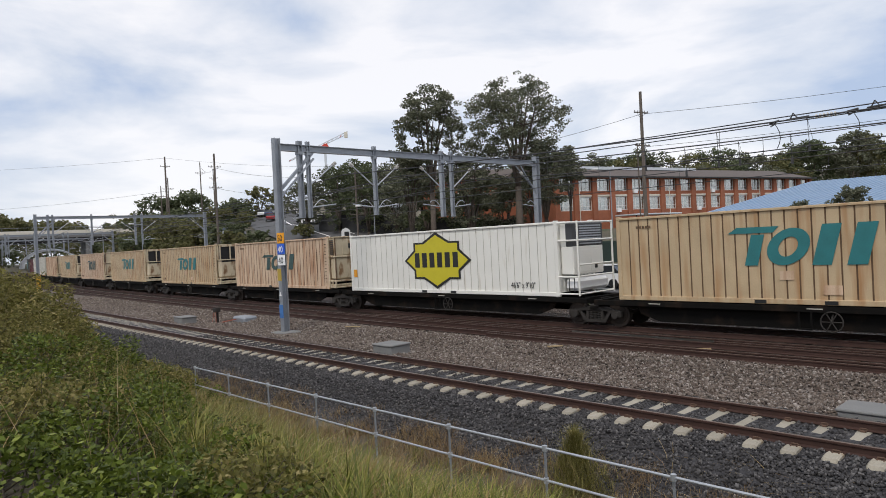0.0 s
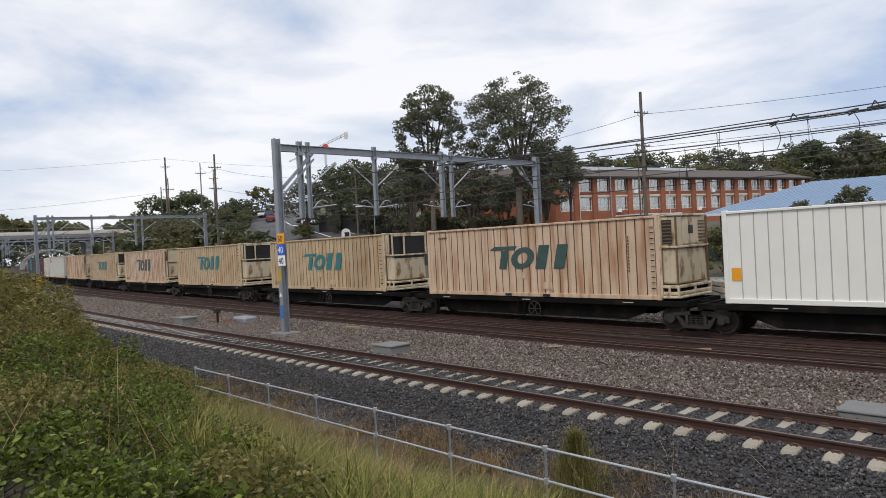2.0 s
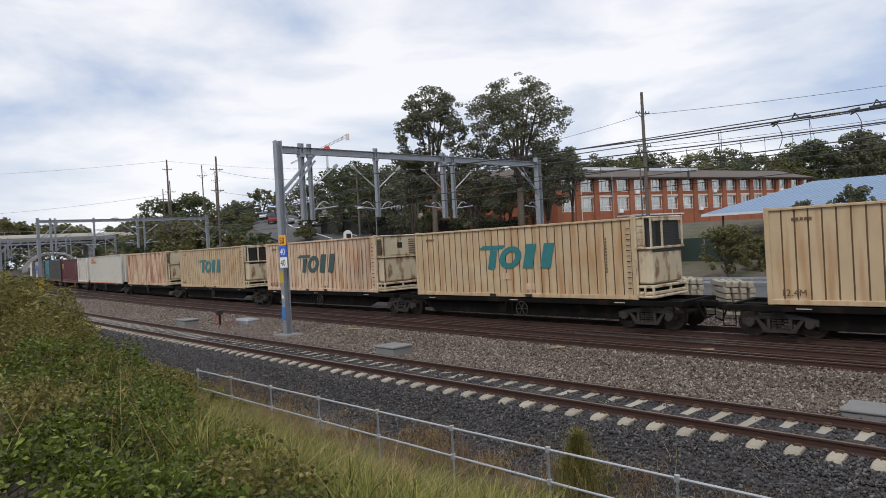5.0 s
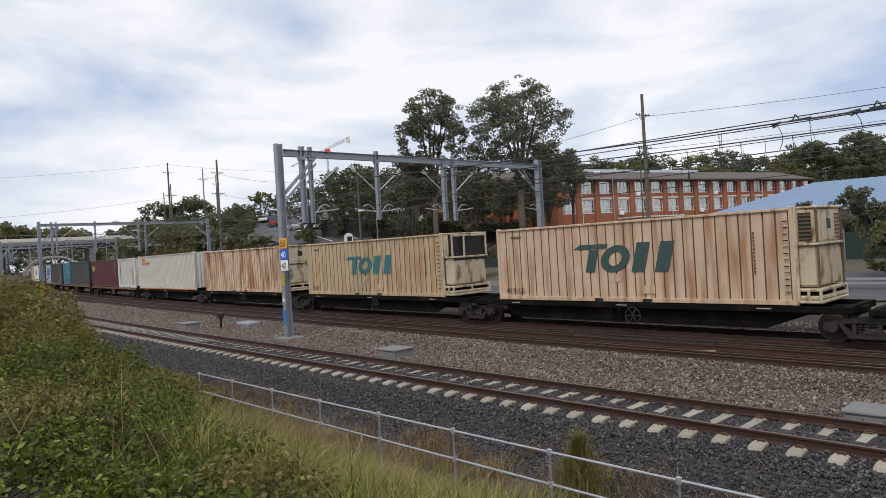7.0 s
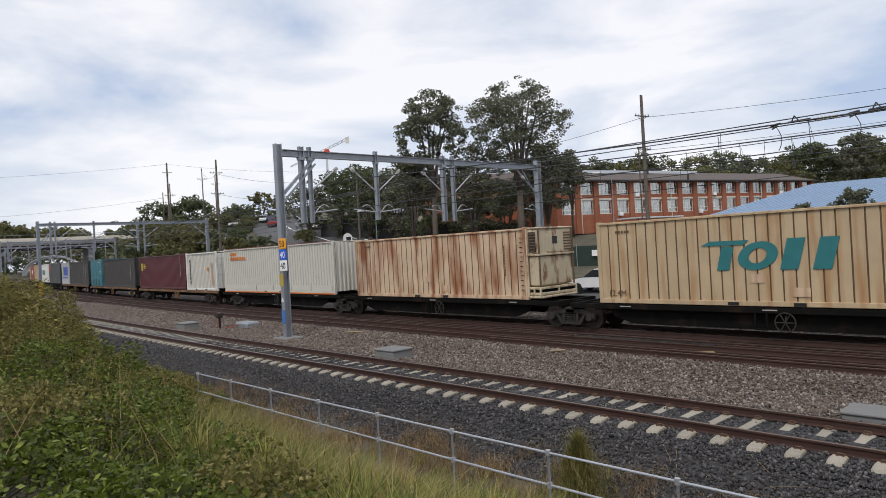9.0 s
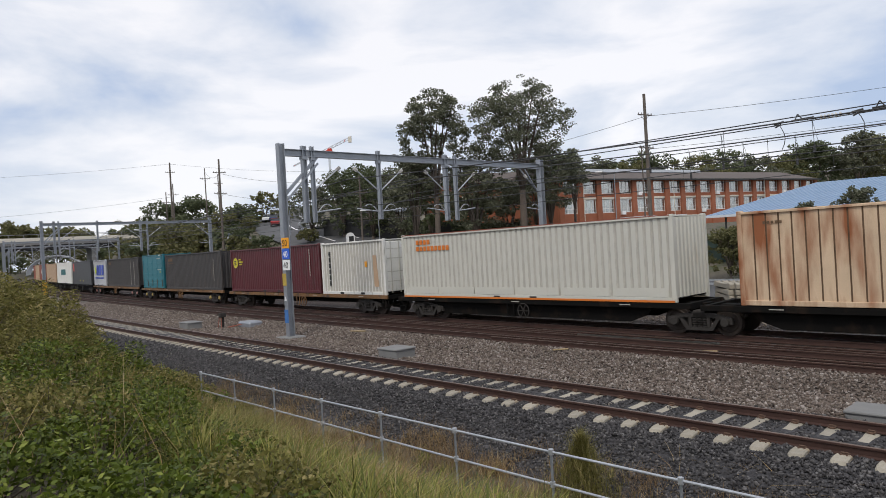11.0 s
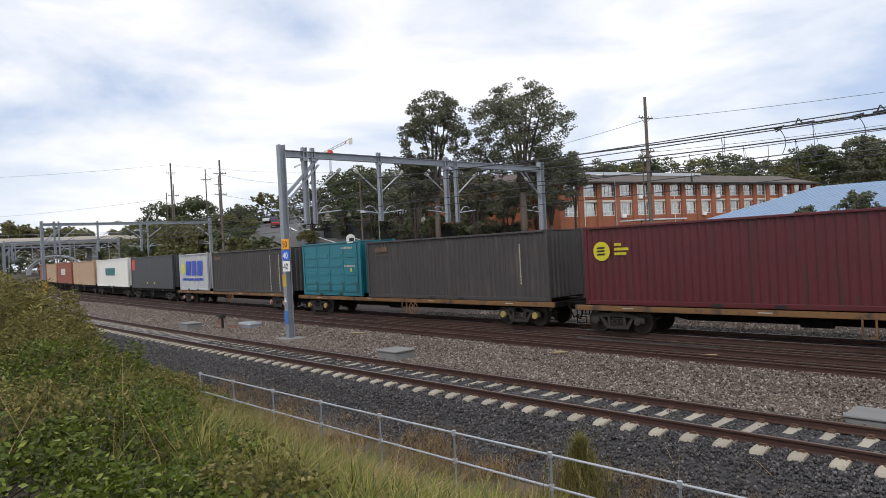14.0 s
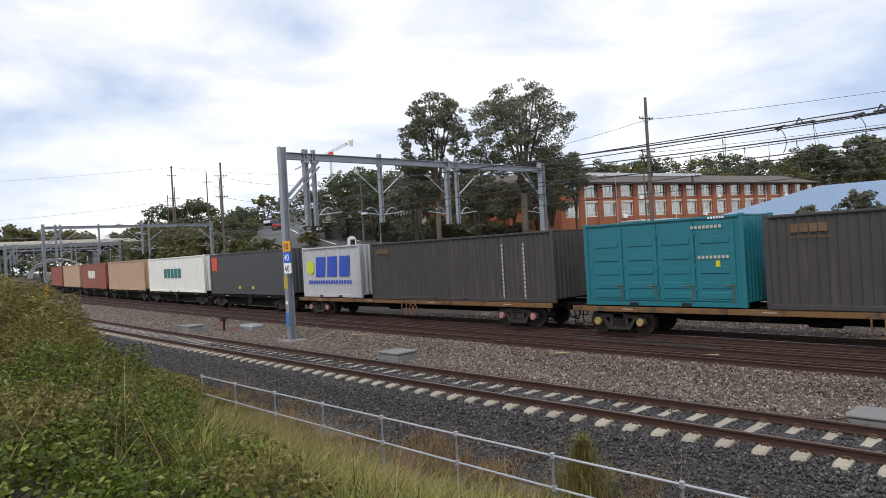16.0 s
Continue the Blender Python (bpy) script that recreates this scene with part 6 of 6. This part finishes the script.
for k in range(15):
    x = 34 + k * 6.6
    y = 150 + (k * 37 % 11)
    top = (21.0, 20.2, 22.4, 19.2, 20.0, 21.2, 18.4, 20.6, 24.4, 25.2, 24.6, 25.6, 26.5, 25.5, 26.0)[k] - (0.9 if k < 8 else 0.3)
    tree(x, y, top, 6.2 + (k % 3), top - 13, RIDGE, (gum_leaf, olive_leaf, dark_leaf)[k % 3], 0.32, 100, 40, 80 + k, 0.3, clump=(0.10, 0.22), flat=0.55)
for k in range(13):
    tree(22 + k * 9.5, 186 + (k * 29 % 13), (22, 23.5, 21.5, 24, 22.5, 23, 25, 24, 26, 27, 28, 27, 29)[k] - 1.4, 8.0, 9.0, RIDGE, (dark_leaf, gum_leaf, olive_leaf)[k % 3], 0.40, 90, 28, 150 + k, 0.3)
for k in range(12):
    p = at_track(-226 - (k * 17 % 40), -22 + k * 6.5)
    tree(p.x, p.y, 9.5 + (k * 5 % 4), 5.5, 2.0, HILL, (olive_leaf, dark_leaf)[k % 2], 0.6, 60, 16, 170 + k, 0.25)
for k in range(10):
    p = at_track(-95 - k * 11, -21 - (k * 7 % 9))
    tree(p.x, p.y, 8.6 + (k * 3 % 4) + k * 0.25, 4.6, 2.5, HILL, (olive_leaf, olive_leaf, dark_leaf)[k % 3], 0.42, 70, 26, 190 + k, 0.2)
for k, (x, y) in enumerate(((-29.5, 100), (-32, 106), (-34.5, 118), (-37, 128), (-40, 138), (-26, 96), (-20.5, 100), (-42, 146), (-46, 134), (-39, 120))):
    tree(x, y, gz(x, y) + 2.2 + (k % 3) * 0.7, 1.9 + 0.3 * (k % 2), gz(x, y) + 0.2, "leafy roadside shrub on the hill", (olive_leaf, dark_leaf)[k % 2], 0.2, 45, 170, 330 + k, 0.08, "shrub", "roadside shrubs")
SHR = "olive-green shrub behind the tracks"
for x, y, top, sp, low, lf, sd in ((27.2, 45, 6.1, 2.0, 1.8, gum_leaf, 101), (24.4, 46, 5.2, 1.4, 2.4, gum_leaf, 102), (17.4, 42, 4.1, 1.7, 0.2, olive_leaf, 103), (31.5, 42, 5.2, 2.0, 1.0, gum_leaf, 104), (20.3, 44, 3.0, 1.4, 0.0, olive_leaf, 105), (3.0, 60, 4.2, 1.6, 0.8, gum_leaf, 106)):
    tree(x, y, top, sp, low, SHR, lf, 0.10, 70, 700, sd, 0.1, "shrub", "shrubs behind the tracks")


# ---- lineside things ----
def cable_pit(s, off, w, d, h, label, turn=0.0):
    root = thing("cable_pit", label, "cable pit", group="cable pits", at=track_pose(s, off, ground_z(0, off) - 0.06, turn))
    part("body", Shape().box(-w / 2, w / 2, -d / 2, d / 2, 0, h - 0.07, 0.02), grey_concrete, root)
    for k in range(2):
        part("lid", Shape().box(-w / 2 - 0.03 + k * w / 2, -0.015 + k * w / 2 + (0.045 if k else 0), -d / 2 - 0.03, d / 2 + 0.03, h - 0.066, h, 0.02), grey_concrete, root)
    return root


cable_pit(4.9, 8.05, 1.0, 0.85, 0.46, "grey concrete cable pit with two lids in the ballast")
cable_pit(19.8, 8.15, 1.9, 0.8, 0.32, "long grey concrete cable pit with lids in the ballast")
cable_pit(-13.4, 7.9, 1.2, 0.8, 0.5, "grey concrete cable pit in the ballast")
pm = thing("point_box", "low grey cable box with orange hoses", "junction box", at=track_pose(-10.9, 5.6, -0.5))
part("body", Shape().box(-0.7, 0.7, -0.4, 0.4, 0, 0.45, 0.08), galv, pm)
for k in range(3):
    pts = [Vector((-0.4 + k * 0.1 - 0.35 * j, -0.4 - 0.25 * math.sin(j * 0.6) - 0.12 * j, 0.25 * max(0, 1 - j * 0.3) + 0.05)) for j in range(6)]
    hs = Shape()
    for p, q in zip(pts, pts[1:]):
        hs.tube(p, q, 0.016, n=6)
    part("hose", hs, brown_red, pm, "dull orange hose")
pst = thing("cable_post", "short grey post with orange cables", "post", at=track_pose(-12.2, 6.6, -0.5))
part("post", Shape().tube((0, 0, 0), (0, 0, 0.75), 0.09, n=8).box(-0.16, 0.16, -0.16, 0.16, 0.7, 0.95, 0.03), bogie_steel, pst)
for k in (-0.1, 0.12):
    part("cable", Shape().tube((k, -0.12, 0.7), (k * 2.5, -0.2, 0.0), 0.02, n=6), brown_red, pst, "dull orange cable")

# stacked concrete sleepers behind the tracks
for s, off, layers in ((9.4, -8.8, 6), (6.6, -9.6, 6)):
    for k in range(layers):
        for j in range(4):
            m = track_pose(s - 0.55 + j * 0.36, off, ground_z(0, off) + 0.16 + k * 0.27, 0.0) @ pose(0, 0, 0, 0, 0, 40 + random.uniform(-2, 2))
            ob = new("concrete_sleeper", sleeper_me)
            ob.matrix_basis = m
            tagged(ob, "pale concrete sleeper in a stack behind the tracks", "sleeper", "stacked concrete sleepers")

# dark green screen fence with a notice, and a guard rail, beyond the main line
sf = thing("screen_fence", "dark green mesh screen fence beyond the main line", "fence", group="screen fences")
for k in range(22):
    s_ = -34 + k * 2.4
    p, q = at_track(s_, -26), at_track(s_ + 2.36, -26)
    zp, zq = gz(p.x, p.y), gz(q.x, q.y)
    part("fence_panel", Shape().add([(p.x, p.y, zp), (q.x, q.y, zq), (q.x, q.y, zq + 1.75), (p.x, p.y, zp + 1.75), (p.x + 0.04, p.y + 0.04, zp), (q.x + 0.04, q.y + 0.04, zq), (q.x + 0.04, q.y + 0.04, zq + 1.75), (p.x + 0.04, p.y + 0.04, zp + 1.75)],
                                    [(0, 1, 2, 3), (7, 6, 5, 4), (3, 2, 6, 7), (0, 3, 7, 4), (1, 5, 6, 2)]), screen_green, sf)
    part("fence_post", Shape().tube((p.x, p.y, zp - 0.1), (p.x, p.y, zp + 1.95), 0.035, n=8), galv, sf)
nb = at_track(-10.2, -25.8)
solid("notice_board", Shape().box(-0.4, 0.4, -0.02, 0.02, 0.9, 1.4, 0.008), sign_white, "plain white notice on the green screen fence", "sign", at=pose(nb.x, nb.y, gz(nb.x, nb.y), 0, 0, heading(-10)))
gr = thing("guard_rail", "galvanised steel guard rail along the service road", "guard rail")
for k in range(16):
    s_ = -18 + k * 3.0
    p, q = at_track(s_, -15.6), at_track(s_ + 3.0, -15.6)
    z_ = gz(p.x, p.y)
    part("guard_post", Shape().box(p.x - 0.05, p.x + 0.05, p.y - 0.05, p.y + 0.05, z_ - 0.3, z_ + 0.72, 0.01), galv, gr)
    for h_ in (0.45, 0.66):
        part("guard_beam", Shape().bar((p.x, p.y, z_ + h_), (q.x, q.y, gz(q.x, q.y) + h_), 0.06, 0.13), galv_light, gr)
for s_, o_, h_, r_, sd_ in ((-20, -19.5, 2.6, 1.3, 301), (-3, -24.6, 2.4, 1.2, 302), (2.5, -24.8, 2.9, 1.4, 303), (13.5, -18.5, 3.4, 1.6, 304), (16.5, -19.0, 3.0, 1.5, 305), (20.0, -18.0, 3.2, 1.6, 306), (-27, -23.5, 2.8, 1.4, 307)):
    p = at_track(s_, o_)
    tree(p.x, p.y, gz(p.x, p.y) + h_, r_, gz(p.x, p.y) + 0.2, SHR, gum_leaf if sd_ % 2 else olive_leaf, 0.11, 60, 600, sd_, 0.08, "shrub", "shrubs behind the tracks")

# tube handrail along the bank
hr = thing("handrail_fence", "galvanised two-rail tube fence along the bank", "fence")
FO = 15.32
posts = [5.62 + k * 1.91 for k in range(11)]
for s in posts:
    b = at_track(s, FO)
    z0 = ground_z(s, FO) - 0.1
    ps = part("post", Shape().tube((b.x, b.y, z0), (b.x, b.y, 0.43), 0.019, n=8), galv, hr)
    for z in (0.43, -0.03):
        part("ball_joint", Shape().tube((b.x, b.y, z - 0.04), (b.x, b.y, z + 0.04), 0.038, n=8), galv_light, ps)
for z in (0.43, -0.03):
    for a, b in zip(posts, posts[1:]):
        p, q = at_track(a, FO), at_track(b, FO)
        part("rail_tube", Shape().tube((p.x, p.y, z), (q.x, q.y, z), 0.018, n=8), galv_light, hr)
kerb = Shape()
for k in range(12):
    p, q = at_track(8 + k * 1.2, 15.72 + 0.05 * math.sin(k * 2.1)), at_track(9.14 + k * 1.2, 15.72 + 0.05 * math.sin(k * 2.1 + 1))
    kerb.bar((p.x, p.y, ground_z(0, 15.72) + 0.07), (q.x, q.y, ground_z(0, 15.72) + 0.07), 0.16, 0.12)
solid("kerb_edge", kerb, stone_lintel, "pale concrete edging half hidden in grass", "edging")


# ---- ballast stones ----
def bed_height(o, prof):
    xs, zs = [a for a, _ in prof], [b for _, b in prof]
    return float(np.interp(o, xs, zs)) + ground_z(0, o)


def on_sleeper(s, o):
    """Whether a place lies on the bare part of a sleeper of the nearer track."""
    k = (22.0 - s) % 0.606
    if abs(o - NEAR) < 0.55 and noise.noise(Vector((s * 2.3, o * 2.3, 5.0))) > 0.22:
        return False
    return abs(o - NEAR) < 1.27 and min(k, 0.606 - k) < 0.15


def stones(name, mat, label, n, s_rng, off_rng, size, prof, lift, bare=None):
    base = np.array([(1, 0, 0), (-1, 0, 0), (0, 1, 0), (0, -1, 0), (0, 0, 0.8), (0, 0, -0.8)], float)
    fc = np.array([(0, 2, 4), (2, 1, 4), (1, 3, 4), (3, 0, 4), (2, 0, 5), (1, 2, 5), (3, 1, 5), (0, 3, 5)])
    so = [(s, o) for s, o in zip(rng.uniform(*s_rng, n), rng.uniform(*off_rng, n)) if not (bare and bare(s, o))]
    n = len(so)
    m = np.linalg.qr(rng.normal(size=(n, 3, 3)))[0]
    at = np.array([at_track(s, o, bed_height(o, prof)) for s, o in so])
    at[:, 2] += rng.uniform(*lift, n)
    shape = base[None] * (size * rng.uniform(0.55, 1.3, n)[:, None, None] * rng.uniform(0.6, 1.2, (n, 1, 3))) + rng.normal(size=(n, 6, 3)) * size * 0.18
    vs = np.einsum("nij,nkj->nki", m, shape) + at[:, None, :]
    f = (fc[None] + (np.arange(n) * 6)[:, None, None]).reshape(-1, 3)
    ob = new(name, raw_mesh(name, vs.reshape(-1, 3), f, mat))
    return tagged(ob, label, "ballast", kind="stuff")


stones("ballast_stones_near", stones_new, "dark crushed stones of the fresh ballast", 40000, (-4, 22.8), (11.15, 13.7), 0.036, NEAR_BED, (-0.012, 0.03), on_sleeper)
stones("ballast_stones_crib", stones_new, "dark crushed stones between the sleepers", 24000, (-6, 22.5), (8.8, 11.3), 0.034, NEAR_BED, (-0.012, 0.022), on_sleeper)
stones("ballast_stones_middle", stones_old, "brown-grey crushed stones between the tracks", 60000, (-12, 22), (4.25, 8.9), 0.042, MIDDLE_BED, (-0.01, 0.045))
stones("ballast_stones_main", stones_rust, "rust-brown crushed stones of the main line", 8000, (-8, 22), (0.9, 4.2), 0.032, MAIN_BED, (-0.01, 0.02))
stones("ballast_stones_distant", stones_old, "brown-grey crushed stones further along the line", 22000, (-48, -12), (4.3, 8.7), 0.055, MIDDLE_BED, (-0.01, 0.04))
stones("ballast_stones_shoulder", stones_new, "dark crushed stones on the ballast shoulder further along", 14000, (-26, -4), (11.2, 13.6), 0.046, NEAR_BED, (-0.01, 0.03), on_sleeper)
stones("ballast_stones_far", stones_old, "grey crushed stones on the far side of the main line", 12000, (-6, 24), (-7.0, -1.0), 0.042, MAIN_BED, (-0.01, 0.035))


# ---- grass and shrubs on the bank ----
def grass(name, mat, label, pts, hgt, width, lean=0.35):
    """Tapered bent blades in three pieces."""
    n = len(pts)
    pts = np.array(pts)
    h = hgt * (0.5 + 0.8 * rng.random(n))
    a = rng.random(n) * 2 * np.pi
    d = np.stack([np.cos(a), np.sin(a), np.zeros(n)], 1)
    side = np.stack([-np.sin(a), np.cos(a), np.zeros(n)], 1)
    ln = lean * (0.2 + rng.random(n))
    w = width * (0.6 + 0.8 * rng.random(n))
    rows = []
    for f, wf in ((0, 1.0), (0.45, 0.85), (0.8, 0.5), (1.0, 0.06)):
        c = pts + d * (h * ln * f ** 2)[:, None] + np.array([0, 0, 1]) * (h * f * (1 - 0.25 * ln * f))[:, None]
        rows += [c - side * (w * wf / 2)[:, None], c + side * (w * wf / 2)[:, None]]
    v = np.stack(rows, 1).reshape(-1, 3)
    q = np.array([(0, 1, 3, 2), (2, 3, 5, 4), (4, 5, 7, 6)])
    f = (q[None] + (np.arange(n) * 8)[:, None, None]).reshape(-1, 4)
    ob = new(name, raw_mesh(name, v, f, mat))
    return tagged(ob, label, "grass", kind="stuff")


def bank_points(n, s_rng, off_rng, keep):
    out = []
    while len(out) < n:
        s, o = rng.uniform(*s_rng), rng.uniform(*off_rng)
        p = at_track(s, o)
        if p.xy.length < 1.9 or not keep(s, o):
            continue
        out.append((p.x, p.y, ground_z(s, o) - 0.02))
    return out


def patchy(s, o, k, cut):
    return noise.noise(Vector((s * k, o * k, 11.0))) > cut


def clear_of_shrubs(s, o):
    return o < (17.4 if s < 11.5 else 18.9) + 0.5 * math.sin(s * 1.7) or s > 20.6


def tufts(n, blades, spread, s_rng, off_rng, keep):
    """Blade roots gathered in tufts."""
    out = []
    for x, y, z in bank_points(n, s_rng, off_rng, keep):
        for _ in range(int(blades * rng.uniform(0.5, 1.5))):
            out.append((x + rng.normal() * spread, y + rng.normal() * spread, z - 0.02))
    return out


grass("bank_grass", grass_green, "long green grass on the bank", tufts(820, 38, 0.06, (0, 24), (16.4, 22.4), lambda s, o: patchy(s, o, 0.6, -0.3) and clear_of_shrubs(s, o)), 0.64, 0.016, 0.95)
grass("bank_short_grass", grass_green, "short green grass between the tufts", bank_points(13000, (0, 24), (16.5, 23), lambda s, o: clear_of_shrubs(s, o)), 0.34, 0.010, 0.9)
grass("bank_dry_grass", grass_dry, "long dry straw-coloured grass on the bank", tufts(360, 26, 0.08, (2, 24), (16.4, 20), lambda s, o: patchy(s, o, 0.8, 0.0) and clear_of_shrubs(s, o)), 0.66, 0.010, 0.9)
grass("undergrowth", shrub_leaf, "low dark undergrowth between the shrubs", bank_points(15000, (-2, 21), (16.4, 22.6), lambda s, o: patchy(s, o, 0.9, -0.35)), 0.42, 0.016, 1.0)
grass("slope_grass", olive_shrub, "tall yellowing grass on the slope above the fence", tufts(520, 26, 0.08, (1, 13), (15.7, 18.2), lambda s, o: patchy(s, o, 0.7, -0.25)), 0.85, 0.012, 0.9)
grass("near_green_grass", grass_green, "fresh green grass tufts beside the shrubs", tufts(190, 34, 0.06, (12, 20.5), (17.0, 20.2), lambda s, o: patchy(s, o, 0.8, -0.2)), 0.72, 0.015, 0.95)
grass("slope_straw", grass_dry, "tall pale straw on the slope above the fence", tufts(150, 9, 0.10, (3, 14), (15.4, 17.6), lambda s, o: patchy(s, o, 0.9, -0.1)), 0.95, 0.008, 0.8)
grass("near_straw", grass_dry, "orange-brown dry stalks in the near grass", tufts(120, 10, 0.08, (14.5, 21), (16.6, 19.5), lambda s, o: patchy(s, o, 0.8, -0.1)), 0.72, 0.007, 0.8)
grass("fence_dry_grass", grass_dry, "pale dry grass growing along the fence", tufts(170, 22, 0.08, (4, 15), (15.5, 17.0), lambda s, o: patchy(s, o, 0.9, -0.1)), 0.62, 0.008, 0.9)
grass("cess_grass", grass_brown, "brown dry weeds along the fence", tufts(900, 24, 0.11, (2, 23.5), (12.9, 16.3), lambda s, o: patchy(s, o, 1.2, -0.12 + 0.22 * max(0, 13.9 - o) + (0.3 if o > 15.0 else 0))), 0.30, 0.007, 0.9)
grass("cess_straw", grass_dry, "straw-coloured weeds beside the fence", tufts(240, 20, 0.10, (6, 23.5), (13.2, 16.2), lambda s, o: patchy(s, o, 1.0, 0.12)), 0.26, 0.007, 1.0)
grass("cess_green_grass", grass_green, "sparse green tufts along the fence", tufts(80, 26, 0.09, (2, 23), (14.0, 16.6), lambda s, o: patchy(s, o, 1.1, 0.1)), 0.24, 0.008, 0.8)
grass("fallen_twigs", grass_dry, "bare pale twigs lying on the dark ballast", bank_points(90, (16.5, 20.5), (12.2, 13.9), lambda s, o: patchy(s, o, 0.9, -0.2)), 0.42, 0.007, 2.6)
grass("tall_stalks", grass_dry, "tall pale seed stalks above the shrubs", bank_points(200, (3, 18), (16.2, 22.0), lambda s, o: patchy(s, o, 0.7, 0.0)), 1.1, 0.006, 0.6)
grass("shrub_grass", grass_green, "grass growing up through the shrubs", tufts(230, 16, 0.10, (0, 9), (16.2, 22.3), lambda s, o: patchy(s, o, 0.5, -0.1)), 1.2, 0.009, 0.8)
grass("shrub_straw", grass_dry, "dry straw tangled through the shrubs", tufts(110, 6, 0.14, (0, 17), (16.4, 22.3), lambda s, o: patchy(s, o, 0.8, 0.0)), 1.0, 0.006, 1.1)


def shrub(s, o, r, h, label, leaf, size, per, seed, long=2.2, group="shrubs on the bank"):
    p = at_track(s, o)
    g = ground_z(s, o) - 0.05
    rr = random.Random(seed)
    root = thing("shrub", label, "shrub", group=group, at=pose(p.x, p.y, g))
    sh = Shape()
    cs, rs = [], []
    for k in range(36):
        a, q = rr.uniform(0, 6.28), r * rr.uniform(0.1, 1.0) ** 0.7
        z = h * rr.uniform(0.25, 1.0) * (1.08 - 0.55 * q / r)
        tip = Vector((math.cos(a) * q, math.sin(a) * q, z))
        sh.tube((tip.x * 0.15, tip.y * 0.15, 0), tip, 0.012, 0.003, n=5)
        cs.append(tuple(tip))
        rs.append(r * rr.uniform(0.10, 0.27))
    part("stem", sh, bark, root)
    v, f = leaf_cloud(cs, rs, per, size, 0.8, long)
    part("foliage", raw_mesh("foliage", v, f, leaf), leaf, root)
    return root


BUSH = "leafy green shrub on the bank among grass"
for i, (s, o, r, h) in enumerate(((-4.5, 16.8, 1.9, 2.7), (-1.5, 17.2, 1.8, 2.9), (0.8, 16.6, 1.5, 2.0), (1.5, 18.6, 1.8, 3.6), (3.4, 16.6, 1.3, 1.7), (3.2, 18.0, 1.6, 2.4), (3.8, 19.6, 1.8, 3.4), (5.2, 16.4, 1.0, 1.35), (5.6, 18.0, 1.4, 1.8), (5.8, 19.4, 1.5, 2.3), (5.6, 20.8, 1.6, 2.9), (7.0, 16.6, 0.8, 1.0), (7.2, 17.8, 1.3, 1.35), (7.6, 19.6, 1.4, 1.8), (7.8, 21.0, 1.4, 2.2),
                                  (9.0, 18.0, 1.2, 1.15), (9.6, 20.0, 1.3, 1.45), (9.8, 21.6, 1.2, 1.7), (11.0, 18.8, 1.1, 1.0), (11.6, 20.6, 1.2, 1.2), (11.6, 22.2, 1.1, 1.4), (12.8, 19.4, 1.0, 0.95), (13.4, 21.4, 1.1, 1.05), (14.4, 20.2, 0.95, 0.85), (15.2, 22.0, 1.0, 0.95), (15.8, 20.9, 0.8, 0.75), (16.6, 22.0, 0.9, 0.75), (17.0, 23.0, 0.9, 0.75), (13.6, 23.2, 1.1, 1.3), (18.2, 22.4, 0.7, 0.6), (12.2, 18.3, 0.8, 0.6), (4.4, 15.4, 1.0, 1.3), (6.1, 15.6, 0.9, 1.05), (7.7, 16.0, 0.8, 0.95), (9.3, 16.5, 0.7, 0.8), (2.4, 15.3, 1.0, 1.2), (15.4, 19.6, 0.8, 0.7), (16.9, 20.3, 0.8, 0.6), (13.6, 18.7, 0.8, 0.7), (17.9, 21.2, 0.7, 0.55), (14.6, 21.0, 0.9, 0.85), (15.9, 22.9, 0.9, 0.85), (18.6, 21.4, 0.8, 0.75), (19.2, 20.8, 0.65, 0.6), (18.0, 20.5, 0.8, 0.65), (19.5, 21.7, 0.6, 0.55), (17.4, 21.9, 0.8, 0.7))):
    if s < 8:
        shrub(s, o, r * (0.88 if s < 5 else 1.0), h * (0.93 if s < 5 else 1.0), "tall olive weeds with long narrow leaves on the bank", olive_shrub if i % 4 else shrub_leaf, 0.030, 1700, 200 + i, 4.5)
    else:
        shrub(s, o, r, h, BUSH, olive_shrub if i % 4 == 0 or o < 18.4 else shrub_leaf, 0.030, 2300, 200 + i, 1.9)
base = at_track(16.66, 14.0)
fz = [random.uniform(0, 1) for _ in range(2800)]
feathery = grass("feathery_bush", olive_shrub, "small feathery green bush beside the tube fence",
                 [(base.x + random.gauss(0, 0.30) * (1.08 - f), base.y + random.gauss(0, 0.30) * (1.08 - f), ground_z(16.66, 14.0) + 0.95 * f) for f in fz], 0.27, 0.007, 1.0)
bush = thing("feathery_bush", "small feathery green bush beside the tube fence", "bush", at=pose(base.x, base.y, ground_z(16.66, 14.0) - 0.05))
part("stem", Shape().tube((0, 0, 0), (0.02, 0.01, 0.95), 0.018, 0.005, n=6), bark, bush)
part("foliage", feathery.data, olive_shrub, bush).matrix_basis = bush.matrix_basis.inverted()
bpy.data.objects.remove(feathery)


motions()
